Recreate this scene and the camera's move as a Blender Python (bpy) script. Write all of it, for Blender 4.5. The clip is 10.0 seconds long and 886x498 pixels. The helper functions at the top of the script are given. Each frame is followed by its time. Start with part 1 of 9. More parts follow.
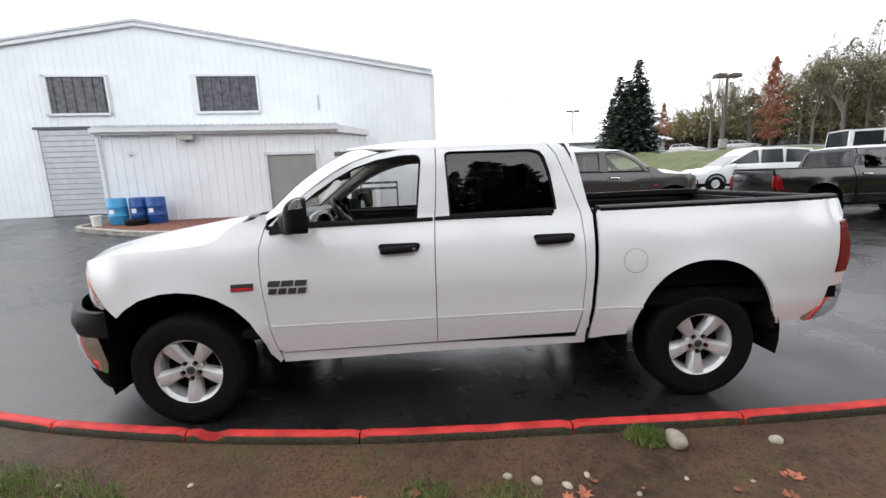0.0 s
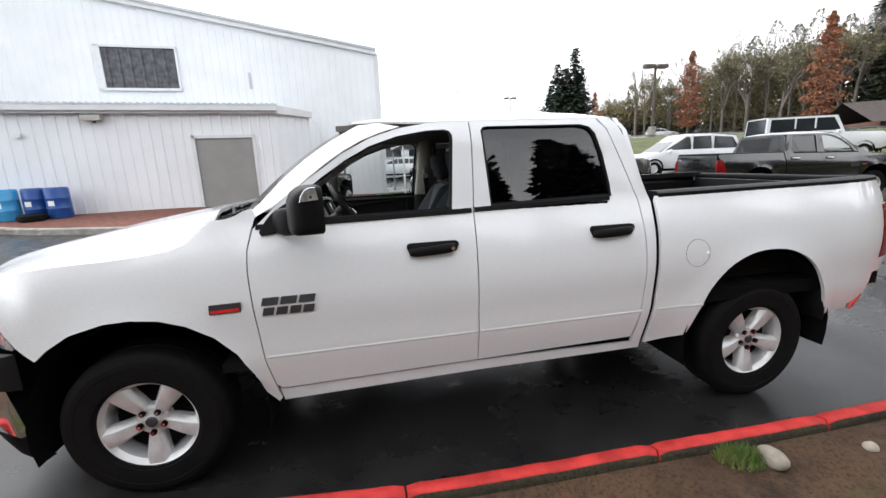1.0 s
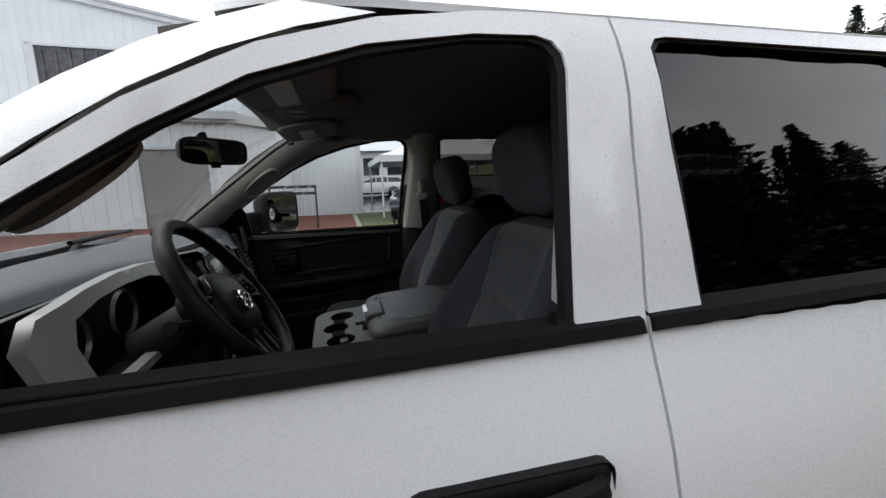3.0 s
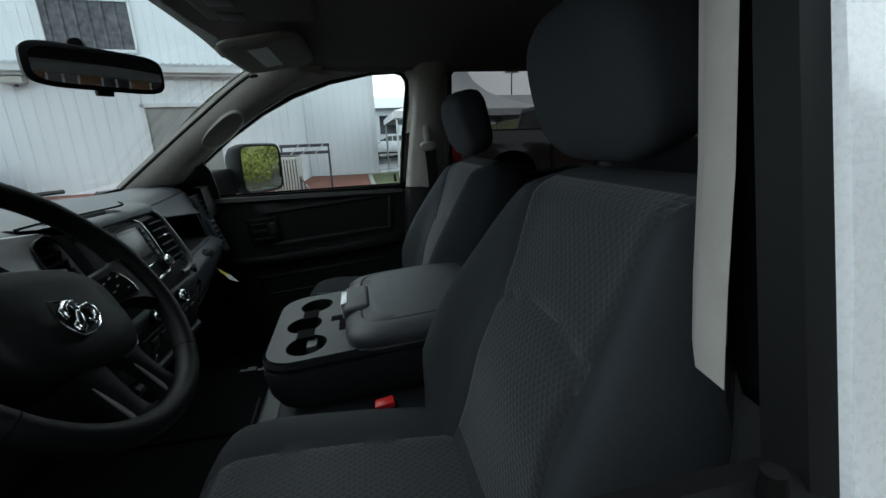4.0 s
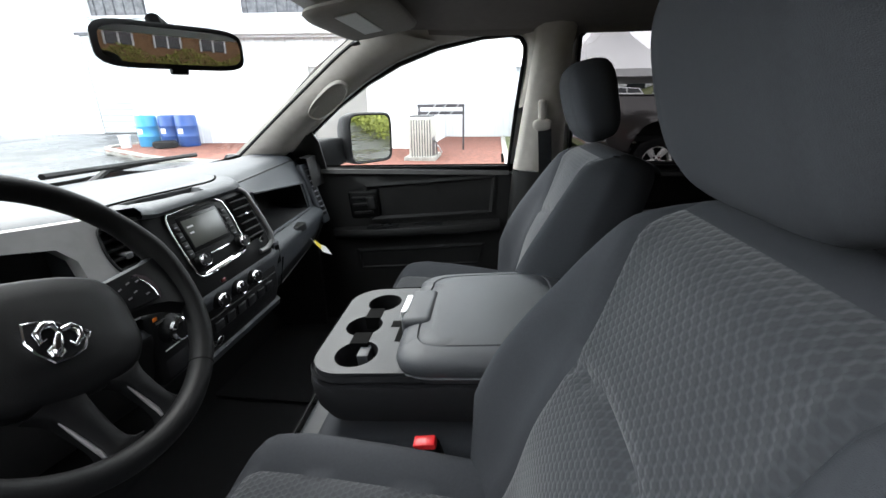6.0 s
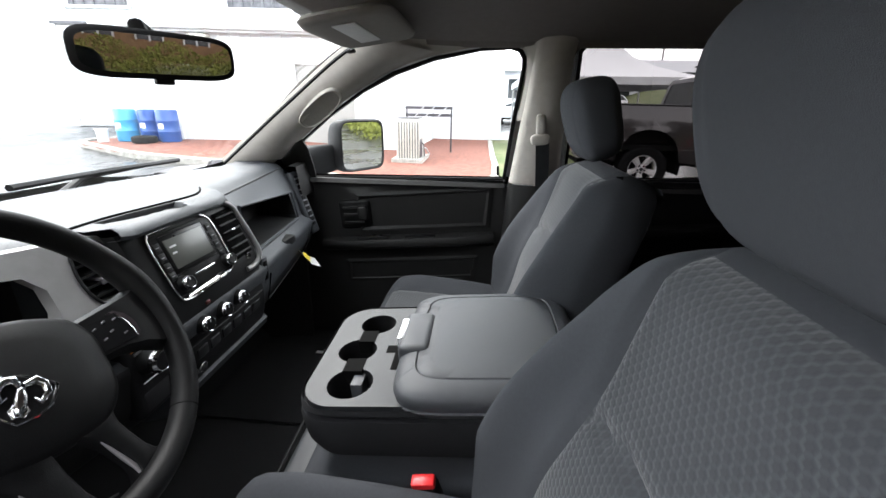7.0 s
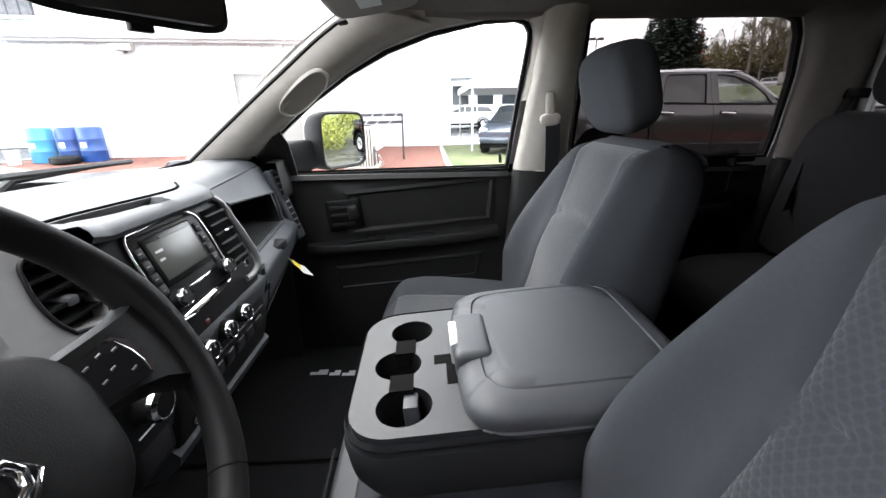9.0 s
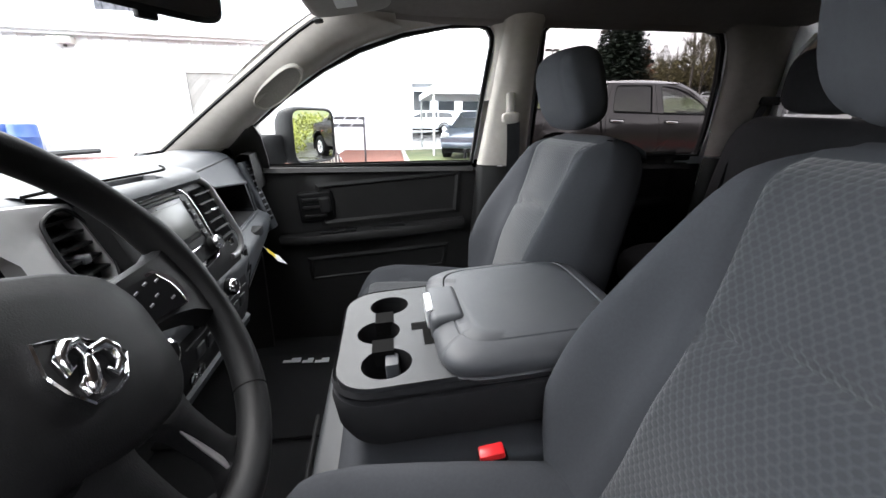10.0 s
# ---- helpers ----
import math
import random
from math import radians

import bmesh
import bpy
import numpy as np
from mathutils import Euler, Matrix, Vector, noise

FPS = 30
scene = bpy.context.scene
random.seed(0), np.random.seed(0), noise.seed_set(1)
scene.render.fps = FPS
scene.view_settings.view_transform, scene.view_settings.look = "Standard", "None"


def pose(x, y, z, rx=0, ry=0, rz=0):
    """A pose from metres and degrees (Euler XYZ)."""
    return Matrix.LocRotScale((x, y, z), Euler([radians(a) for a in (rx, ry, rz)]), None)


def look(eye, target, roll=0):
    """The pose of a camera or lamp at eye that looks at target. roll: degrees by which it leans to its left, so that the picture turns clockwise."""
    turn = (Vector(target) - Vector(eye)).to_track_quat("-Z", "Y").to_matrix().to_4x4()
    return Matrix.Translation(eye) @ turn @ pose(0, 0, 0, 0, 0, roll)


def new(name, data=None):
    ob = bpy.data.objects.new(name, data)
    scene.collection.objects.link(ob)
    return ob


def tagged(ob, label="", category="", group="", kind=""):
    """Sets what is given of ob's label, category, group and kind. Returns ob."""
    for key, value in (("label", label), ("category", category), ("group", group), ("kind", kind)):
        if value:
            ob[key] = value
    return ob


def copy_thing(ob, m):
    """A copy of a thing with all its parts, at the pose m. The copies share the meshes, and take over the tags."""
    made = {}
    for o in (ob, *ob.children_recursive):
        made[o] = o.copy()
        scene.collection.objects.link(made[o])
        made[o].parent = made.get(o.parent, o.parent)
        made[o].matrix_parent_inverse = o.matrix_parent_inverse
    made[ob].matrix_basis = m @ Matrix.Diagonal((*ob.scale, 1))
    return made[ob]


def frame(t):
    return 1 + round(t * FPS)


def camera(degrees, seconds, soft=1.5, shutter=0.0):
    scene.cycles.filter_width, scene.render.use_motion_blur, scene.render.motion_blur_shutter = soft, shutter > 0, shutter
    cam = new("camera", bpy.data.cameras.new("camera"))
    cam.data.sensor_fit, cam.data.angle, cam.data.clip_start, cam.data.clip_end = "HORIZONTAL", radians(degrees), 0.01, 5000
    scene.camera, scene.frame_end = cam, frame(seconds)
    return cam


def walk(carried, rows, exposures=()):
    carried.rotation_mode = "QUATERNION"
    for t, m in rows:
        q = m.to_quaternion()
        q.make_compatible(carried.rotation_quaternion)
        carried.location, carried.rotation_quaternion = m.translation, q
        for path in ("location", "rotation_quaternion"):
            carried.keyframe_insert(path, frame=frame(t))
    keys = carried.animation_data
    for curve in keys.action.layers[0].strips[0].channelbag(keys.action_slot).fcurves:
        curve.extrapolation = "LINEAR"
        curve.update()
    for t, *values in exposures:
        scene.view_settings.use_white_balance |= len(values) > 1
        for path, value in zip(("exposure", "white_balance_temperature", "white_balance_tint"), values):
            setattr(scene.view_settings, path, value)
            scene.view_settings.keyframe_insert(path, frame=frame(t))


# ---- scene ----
cam = camera(94.3, 10.0)
PATH = [
    (0, (1.67, -2.671, 1.625), (1.739, -0.701, 1.285), -2.2),
    (0.5, (1.345, -2.418, 1.611), (1.586, -0.47, 1.228), -1.5),
    (1, (1.145, -2.074, 1.616), (1.503, -0.15, 1.204), -2.4),
    (1.5, (1.049, -1.658, 1.566), (1.571, 0.228, 1.154), -2.4),
    (2, (1.089, -1.203, 1.567), (1.624, 0.698, 1.254), -3.1),
    (2.2, (1.121, -1.028, 1.575), (1.64, 0.879, 1.268), -2.4),
    (3.3, (1.349, -0.27, 1.572), (1.797, 1.646, 1.216), -1.6),
    (3.5, (1.377, -0.192, 1.567), (1.802, 1.716, 1.145), -1.3),
    (4, (1.419, -0.032, 1.523), (1.785, 1.867, 1.014), -2.3),
    (4.5, (1.446, 0.059, 1.52), (1.71, 1.958, 0.951), -2.6),
    (5, (1.486, 0.099, 1.528), (1.558, 1.987, 0.872), -2.3),
    (5.5, (1.524, 0.13, 1.545), (1.419, 2.004, 0.855), -2.1),
    (6, (1.542, 0.159, 1.574), (1.306, 2.031, 0.911), -0.7),
    (6.2, (1.541, 0.173, 1.595), (1.305, 2.044, 0.927), 0.2),
    (7.5, (1.46, 0.236, 1.607), (1.362, 2.124, 0.955), 1.3),
    (8, (1.41, 0.287, 1.589), (1.387, 2.169, 0.913), 1.7),
    (8.5, (1.364, 0.324, 1.561), (1.387, 2.204, 0.881), 0.3),
    (9, (1.315, 0.325, 1.524), (1.374, 2.225, 0.902), -1.0),
    (9.5, (1.295, 0.285, 1.5), (1.473, 2.185, 0.903), -0.6),
    (10, (1.283, 0.228, 1.496), (1.526, 2.12, 0.897), 0.2),
]
EXPOSURES = [(0.0, 1.55, 6500, 10), (1.0, 1.58, 6500, 10), (2.2, 1.65, 6500, 10), (3.3, 1.0, 6350, 7), (3.9, 1.15, 5900, -3), (4.6, 2.6, 6000, -1), (5.0, 2.75, 6150, 3), (5.5, 3.0, 6300, 6), (7.5, 3.6, 6500, 11), (10.0, 3.7, 6500, 12)]

walk(cam, [(t, look(eye, target, roll)) for t, eye, target, roll in PATH], EXPOSURES)

# ---- world and sun ----
world = bpy.data.worlds.new("overcast_sky")
scene.world = world
world.use_nodes = True
wn, wl = world.node_tree.nodes, world.node_tree.links
sky = wn.new("ShaderNodeTexSky")
sky.sky_type, sky.sun_disc = "NISHITA", False
sky.sun_elevation, sky.sun_rotation = radians(52), radians(-49)
bg = wn["Background"]
grey = wn.new("ShaderNodeHueSaturation")
grey.inputs["Saturation"].default_value = 0.12
cloud = wn.new("ShaderNodeTexNoise")
cloud.inputs["Scale"].default_value, cloud.inputs["Detail"].default_value = 2.2, 5
cramp = wn.new("ShaderNodeValToRGB")
cramp.color_ramp.elements[0].position, cramp.color_ramp.elements[0].color = 0.3, (0.70, 0.73, 0.79, 1)
cramp.color_ramp.elements[1].position, cramp.color_ramp.elements[1].color = 0.62, (1, 1, 1, 1)
veil = wn.new("ShaderNodeMix")
veil.data_type, veil.blend_type = "RGBA", "MIX"
veil.inputs[0].default_value = 0.82
veil.inputs[7].default_value = (9.6, 9.7, 9.9, 1)
mul = wn.new("ShaderNodeMix")
mul.data_type, mul.blend_type = "RGBA", "MULTIPLY"
mul.inputs[0].default_value = 1.0
wl.new(sky.outputs[0], grey.inputs["Color"])
wl.new(grey.outputs[0], veil.inputs[6])
wl.new(veil.outputs[2], mul.inputs[6])
wl.new(cloud.outputs["Fac"], cramp.inputs[0])
wl.new(cramp.outputs[0], mul.inputs[7])
wco, wsep, wfall, dome = wn.new("ShaderNodeTexCoord"), wn.new("ShaderNodeSeparateXYZ"), wn.new("ShaderNodeMapRange"), wn.new("ShaderNodeMix")
wfall.inputs["From Max"].default_value, wfall.inputs["To Min"].default_value, wfall.inputs["To Max"].default_value = 1.0, 1.12, 0.55
dome.data_type, dome.blend_type = "RGBA", "MULTIPLY"
dome.inputs[0].default_value = 1.0
wl.new(wco.outputs["Generated"], wsep.inputs[0])
wl.new(wsep.outputs["Z"], wfall.inputs["Value"])
wl.new(mul.outputs[2], dome.inputs[6])
wl.new(wfall.outputs[0], dome.inputs[7])
wl.new(dome.outputs[2], bg.inputs[0])
bg.inputs[1].default_value = 0.12
sun = new("sun", bpy.data.lights.new("sun", "SUN"))
sun.data.energy, sun.data.angle, sun.data.color = 0.6, radians(30), (1, 0.97, 0.93)
sun.matrix_world = look((0, 0, 20), (7, -6, 8))

# ---- materials ----
def material(name, color, rough=0.5, metal=0.0, noise=0.0, scale=8.0, bump=0.0, bscale=60.0, coat=0.0, spec=0.5, color2=None, detail=4.0, random_tint=0.0):
    m = bpy.data.materials.new(name)
    m.use_nodes = True
    n, l = m.node_tree.nodes, m.node_tree.links
    b = n["Principled BSDF"]
    b.inputs["Base Color"].default_value = (*color, 1)
    b.inputs["Roughness"].default_value, b.inputs["Metallic"].default_value = rough, metal
    b.inputs["Coat Weight"].default_value, b.inputs["Specular IOR Level"].default_value = coat, spec
    b.inputs["Coat Roughness"].default_value = 0.06
    co = n.new("ShaderNodeTexCoord")
    if noise or color2:
        t = n.new("ShaderNodeTexNoise")
        t.inputs["Scale"].default_value, t.inputs["Detail"].default_value = scale, detail
        l.new(co.outputs["Object"], t.inputs["Vector"])
        r = n.new("ShaderNodeValToRGB")
        c2 = color2 or tuple(c * (1 - noise) for c in color)
        r.color_ramp.elements[0].position, r.color_ramp.elements[1].position = 0.35, 0.65
        r.color_ramp.elements[0].color, r.color_ramp.elements[1].color = (*c2, 1), (*color, 1)
        l.new(t.outputs["Fac"], r.inputs[0])
        out = r.outputs[0]
        if random_tint:
            info = n.new("ShaderNodeObjectInfo")
            hs = n.new("ShaderNodeHueSaturation")
            mr = n.new("ShaderNodeMapRange")
            mr.inputs["To Min"].default_value, mr.inputs["To Max"].default_value = 1 - random_tint, 1 + random_tint
            l.new(info.outputs["Random"], mr.inputs["Value"])
            l.new(mr.outputs[0], hs.inputs["Value"])
            l.new(out, hs.inputs["Color"])
            out = hs.outputs[0]
        l.new(out, b.inputs["Base Color"])
        rr = n.new("ShaderNodeMapRange")
        rr.inputs["To Min"].default_value, rr.inputs["To Max"].default_value = max(0.02, rough - 0.08), min(1, rough + 0.08)
        l.new(t.outputs["Fac"], rr.inputs["Value"])
        l.new(rr.outputs[0], b.inputs["Roughness"])
    if bump:
        t2 = n.new("ShaderNodeTexNoise")
        t2.inputs["Scale"].default_value, t2.inputs["Detail"].default_value = bscale, 3
        l.new(co.outputs["Object"], t2.inputs["Vector"])
        bp = n.new("ShaderNodeBump")
        bp.inputs["Strength"].default_value, bp.inputs["Distance"].default_value = bump, 0.004
        l.new(t2.outputs["Fac"], bp.inputs["Height"])
        l.new(bp.outputs[0], b.inputs["Normal"])
    return m


def mapped(n, l, src, lo, hi, to0, to1):
    r = n.new("ShaderNodeMapRange")
    for k, v in zip(("From Min", "From Max", "To Min", "To Max"), (lo, hi, to0, to1)):
        r.inputs[k].default_value = v
    l.new(src, r.inputs["Value"])
    return r.outputs[0]


def blend(n, l, fac, a, b, kind="MIX"):
    m = n.new("ShaderNodeMix")
    m.data_type, m.blend_type = "RGBA", kind
    for k, v in ((0, fac), (6, a), (7, b)):
        if isinstance(v, (tuple, float)):
            m.inputs[k].default_value = (*v, 1) if isinstance(v, tuple) else v
        else:
            l.new(v, m.inputs[k])
    return m.outputs[2]


def grain(n, l, co, scale, detail=3.0, rough=0.6):
    t = n.new("ShaderNodeTexNoise")
    t.inputs["Scale"].default_value, t.inputs["Detail"].default_value, t.inputs["Roughness"].default_value = scale, detail, rough
    l.new(co, t.inputs["Vector"])
    return t.outputs["Fac"]


def earth(name, mid, damp, grit):
    """Trodden damp soil: dark wet patches, fine crumbs, pale grit and a mossy tinge here and there."""
    m = bpy.data.materials.new(name)
    m.use_nodes = True
    n, l = m.node_tree.nodes, m.node_tree.links
    b = n["Principled BSDF"]
    b.inputs["Specular IOR Level"].default_value = 0.2
    co = n.new("ShaderNodeTexCoord").outputs["Object"]
    big, mids, fine, tiny = grain(n, l, co, 1.3, 6), grain(n, l, co, 9, 8, 0.7), grain(n, l, co, 55, 4, 0.7), grain(n, l, co, 240, 2)
    c = blend(n, l, mapped(n, l, big, 0.38, 0.62, 0.0, 1.0), damp, mid)
    c = blend(n, l, mapped(n, l, mids, 0.35, 0.68, 0.0, 0.75), c, tuple(v * 1.35 for v in mid))
    c = blend(n, l, mapped(n, l, fine, 0.52, 0.34, 0.0, 0.7), c, tuple(v * 0.6 for v in damp))
    c = blend(n, l, mapped(n, l, tiny, 0.70, 0.78, 0.0, 0.7), c, grit)
    moss = grain(n, l, co, 2.1, 7, 0.75)
    c = blend(n, l, mapped(n, l, moss, 0.56, 0.67, 0.0, 0.65), c, (0.06, 0.075, 0.02))
    l.new(c, b.inputs["Base Color"])
    l.new(mapped(n, l, big, 0.35, 0.65, 0.45, 0.95), b.inputs["Roughness"])
    h = n.new("ShaderNodeMath")
    h.operation = "ADD"
    l.new(mids, h.inputs[0])
    l.new(mapped(n, l, fine, 0.2, 0.8, 0.0, 0.6), h.inputs[1])
    bp = n.new("ShaderNodeBump")
    bp.inputs["Strength"].default_value, bp.inputs["Distance"].default_value = 0.9, 0.022
    l.new(h.outputs[0], bp.inputs["Height"])
    l.new(bp.outputs[0], b.inputs["Normal"])
    return m


def wet_asphalt(name):
    """Rain-wet asphalt: stony grain, with smooth wet films in broad patches."""
    m = bpy.data.materials.new(name)
    m.use_nodes = True
    n, l = m.node_tree.nodes, m.node_tree.links
    b = n["Principled BSDF"]
    b.inputs["Specular IOR Level"].default_value = 0.4
    co = n.new("ShaderNodeTexCoord").outputs["Object"]
    big, mids, fine = grain(n, l, co, 0.35, 6), grain(n, l, co, 2.5, 8, 0.65), grain(n, l, co, 160, 2)
    c = blend(n, l, mapped(n, l, mids, 0.35, 0.65, 0.0, 1.0), (0.011, 0.011, 0.0115), (0.021, 0.0205, 0.0205))
    c = blend(n, l, mapped(n, l, fine, 0.60, 0.72, 0.0, 0.5), c, (0.09, 0.087, 0.083))
    l.new(c, b.inputs["Base Color"])
    mix = n.new("ShaderNodeMath")
    mix.operation = "ADD"
    l.new(big, mix.inputs[0])
    l.new(mapped(n, l, mids, 0.0, 1.0, -0.2, 0.2), mix.inputs[1])
    l.new(mapped(n, l, mix.outputs[0], 0.36, 0.64, 0.20, 0.38), b.inputs["Roughness"])
    bp = n.new("ShaderNodeBump")
    bp.inputs["Distance"].default_value = 0.004
    l.new(mapped(n, l, mix.outputs[0], 0.42, 0.60, 0.12, 0.5), bp.inputs["Strength"])
    l.new(fine, bp.inputs["Height"])
    l.new(bp.outputs[0], b.inputs["Normal"])
    return m


def glass(name, tint, rough=0.0):
    """Thin pane: clear to light with a tint, and a plain reflection."""
    m = bpy.data.materials.new(name)
    m.use_nodes = True
    n, l = m.node_tree.nodes, m.node_tree.links
    n.remove(n["Principled BSDF"])
    tr, gl, mx, fr = n.new("ShaderNodeBsdfTransparent"), n.new("ShaderNodeBsdfGlossy"), n.new("ShaderNodeMixShader"), n.new("ShaderNodeLayerWeight")
    tr.inputs[0].default_value = (*tint, 1)
    gl.inputs["Roughness"].default_value = rough
    fr.inputs["Blend"].default_value = 0.5
    pw, ma = n.new("ShaderNodeMath"), n.new("ShaderNodeMath")
    pw.operation, pw.inputs[1].default_value = "POWER", 5
    ma.operation, ma.inputs[1].default_value, ma.inputs[2].default_value = "MULTIPLY_ADD", 0.9, 0.08
    l.new(fr.outputs["Facing"], pw.inputs[0])
    l.new(pw.outputs[0], ma.inputs[0])
    l.new(ma.outputs[0], mx.inputs[0])
    l.new(tr.outputs[0], mx.inputs[1])
    l.new(gl.outputs[0], mx.inputs[2])
    l.new(mx.outputs[0], n["Material Output"].inputs[0])
    return m


def honeycomb(name, color, cell=0.0102):
    """Woven grey cloth with a quilted honeycomb relief, laid out in the cloth's own coordinates."""
    m = material(name, color, 0.9, noise=0.10, scale=220, spec=0.2)
    n, l = m.node_tree.nodes, m.node_tree.links
    b = n["Principled BSDF"]
    b.inputs["Sheen Weight"].default_value = 0.25
    co = n.new("ShaderNodeTexCoord")

    def vec(op, a, c, out=0):
        v = n.new("ShaderNodeVectorMath")
        v.operation = op
        for k, q in ((0, a), (1, c)):
            if isinstance(q, tuple):
                v.inputs[k].default_value = q
            elif q is not None:
                l.new(q, v.inputs[k])
        return v.outputs[out]

    def num(op, a, c):
        v = n.new("ShaderNodeMath")
        v.operation = op
        for k, q in ((0, a), (1, c)):
            if isinstance(q, float):
                v.inputs[k].default_value = q
            else:
                l.new(q, v.inputs[k])
        return v.outputs[0]

    s3 = (1.0, 1.7320508, 1.0)
    h3 = (0.5, 0.8660254, 0.0)
    p = vec("ADD", vec("MULTIPLY", co.outputs["UV"], (0.8 / cell, 1 / cell, 0.0)), (1000.0, 1732.0508, 0.0))
    ga = vec("SUBTRACT", vec("MODULO", p, s3), h3)
    gb = vec("SUBTRACT", vec("MODULO", vec("ADD", p, h3), s3), h3)

    def hexd(g):
        q = vec("ABSOLUTE", g, None)
        sx = n.new("ShaderNodeSeparateXYZ")
        l.new(q, sx.inputs[0])
        dt = vec("DOT_PRODUCT", q, h3, 1)
        return num("MAXIMUM", dt, sx.outputs["X"])

    hx = num("MINIMUM", hexd(ga), hexd(gb))
    ramp = n.new("ShaderNodeMapRange")
    ramp.interpolation_type = "SMOOTHSTEP"
    ramp.inputs["From Min"].default_value, ramp.inputs["From Max"].default_value = 0.20, 0.50
    l.new(hx, ramp.inputs["Value"])
    bp = n.new("ShaderNodeBump")
    bp.inputs["Strength"].default_value, bp.inputs["Distance"].default_value = 0.35, 0.0018
    l.new(ramp.outputs[0], bp.inputs["Height"])
    l.new(bp.outputs[0], b.inputs["Normal"])
    mixc = n.new("ShaderNodeMix")
    mixc.data_type = "RGBA"
    src = b.inputs["Base Color"].links[0].from_socket
    l.new(ramp.outputs[0], mixc.inputs[0])
    mixc.inputs[6].default_value = tuple(c * 0.74 for c in color) + (1,)
    l.new(src, mixc.inputs[7])
    l.new(mixc.outputs[2], b.inputs["Base Color"])
    return m


PAINT = material("white_car_paint", (0.80, 0.81, 0.83), 0.28, coat=1.0, noise=0.03, scale=300)
ARM = material("mirror_arm_plastic", (0.0060, 0.0060, 0.0065), 0.5, spec=0.12, noise=0.2, scale=40, bump=0.3, bscale=400)
GREYPAINT = material("grey_car_paint", (0.055, 0.05, 0.05), 0.3, metal=0.4, coat=1.0, noise=0.2, scale=300)
BLACKPAINT = material("black_car_paint", (0.008, 0.008, 0.009), 0.2, coat=1.0, noise=0.2, scale=100)
SILVERPAINT = material("silver_car_paint", (0.5, 0.5, 0.48), 0.3, metal=0.5, coat=1.0, noise=0.1, scale=100)
BLUEPAINT = material("dark_blue_paint", (0.03, 0.045, 0.07), 0.3, metal=0.3, coat=1.0, noise=0.1, scale=100)
BLACK = material("black_plastic", (0.0070, 0.0070, 0.0075), 0.5, spec=0.15, noise=0.3, scale=40, bump=0.15, bscale=700)
TRIM = material("black_rubber_trim", (0.0055, 0.0055, 0.006), 0.55, spec=0.2, noise=0.3, scale=30)
RUBBER = material("tyre_rubber", (0.008, 0.008, 0.0085), 0.7, noise=0.35, scale=25, bump=0.3, bscale=150, spec=0.12)
DARK = material("underbody_dark", (0.005, 0.005, 0.005), 0.95, spec=0.1, noise=0.3, scale=10)
CHROME = material("chrome", (0.78, 0.78, 0.79), 0.06, metal=1.0, noise=0.05, scale=20)
ALLOY = material("alloy_wheel", (0.70, 0.70, 0.70), 0.36, metal=0.3, noise=0.12, scale=25, coat=0.4)
LENS = material("headlamp_lens", (0.62, 0.64, 0.66), 0.08, metal=0.5, noise=0.5, scale=30, coat=1.0)
AMBER = material("amber_lens", (0.75, 0.20, 0.03), 0.15, coat=1.0, noise=0.2, scale=40)
REDLENS = material("red_lens", (0.22, 0.004, 0.006), 0.25, spec=0.25, coat=0.1, noise=0.5, scale=50)
DASH = material("dashboard_plastic", (0.043, 0.047, 0.053), 0.52, spec=0.4, noise=0.15, scale=20, bump=0.25, bscale=900)
# dead black for seams and vents; on the driver's sill it stands for shade
MATTBLACK = material("black_sill_felt", (0.006, 0.006, 0.006), 0.95, spec=0.05, noise=0.3, scale=200)
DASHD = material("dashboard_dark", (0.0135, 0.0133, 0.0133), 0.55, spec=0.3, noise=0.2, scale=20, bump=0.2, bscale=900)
DULL = material("dull_silver_trim", (0.15, 0.15, 0.16), 0.5, metal=0.4, noise=0.15, scale=40)
GUN = material("gunmetal_trim", (0.20, 0.20, 0.21), 0.35, metal=0.5, noise=0.1, scale=30)
LEATHER = material("wheel_leather", (0.0065, 0.0065, 0.007), 0.5, spec=0.18, noise=0.3, scale=60, bump=0.15, bscale=900)
CLOTH = material("grey_seat_cloth", (0.043, 0.046, 0.052), 0.92, noise=0.10, scale=220, bump=0.35, bscale=1500, spec=0.2)
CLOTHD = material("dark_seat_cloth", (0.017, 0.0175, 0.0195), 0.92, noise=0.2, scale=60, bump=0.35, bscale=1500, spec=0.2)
HEX = honeycomb("honeycomb_seat_cloth", (0.038, 0.041, 0.046))
LATCHM = material("satin_silver_latch", (0.72, 0.73, 0.75), 0.35, metal=0.6, noise=0.06, scale=40)
TRAYM = material("console_tray_plastic", (0.026, 0.028, 0.031), 0.5, noise=0.1, scale=30, bump=0.25, bscale=900)
VINYL = material("grey_vinyl", (0.047, 0.050, 0.056), 0.5, noise=0.1, scale=30, bump=0.25, bscale=900)
GRILLE = material("speaker_grille_cloth", (0.31, 0.29, 0.265), 0.9, noise=0.2, scale=300, bump=0.5, bscale=1500)
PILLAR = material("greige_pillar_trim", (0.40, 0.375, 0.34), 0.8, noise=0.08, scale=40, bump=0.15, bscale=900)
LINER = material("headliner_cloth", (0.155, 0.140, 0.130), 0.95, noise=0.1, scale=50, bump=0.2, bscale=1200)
CARPET = material("black_carpet", (0.006, 0.006, 0.0066), 1.0, noise=0.4, scale=120, bump=0.6, bscale=600)
BUTTON = material("button_grey", (0.02, 0.02, 0.022), 0.45, spec=0.25, noise=0.2, scale=50)
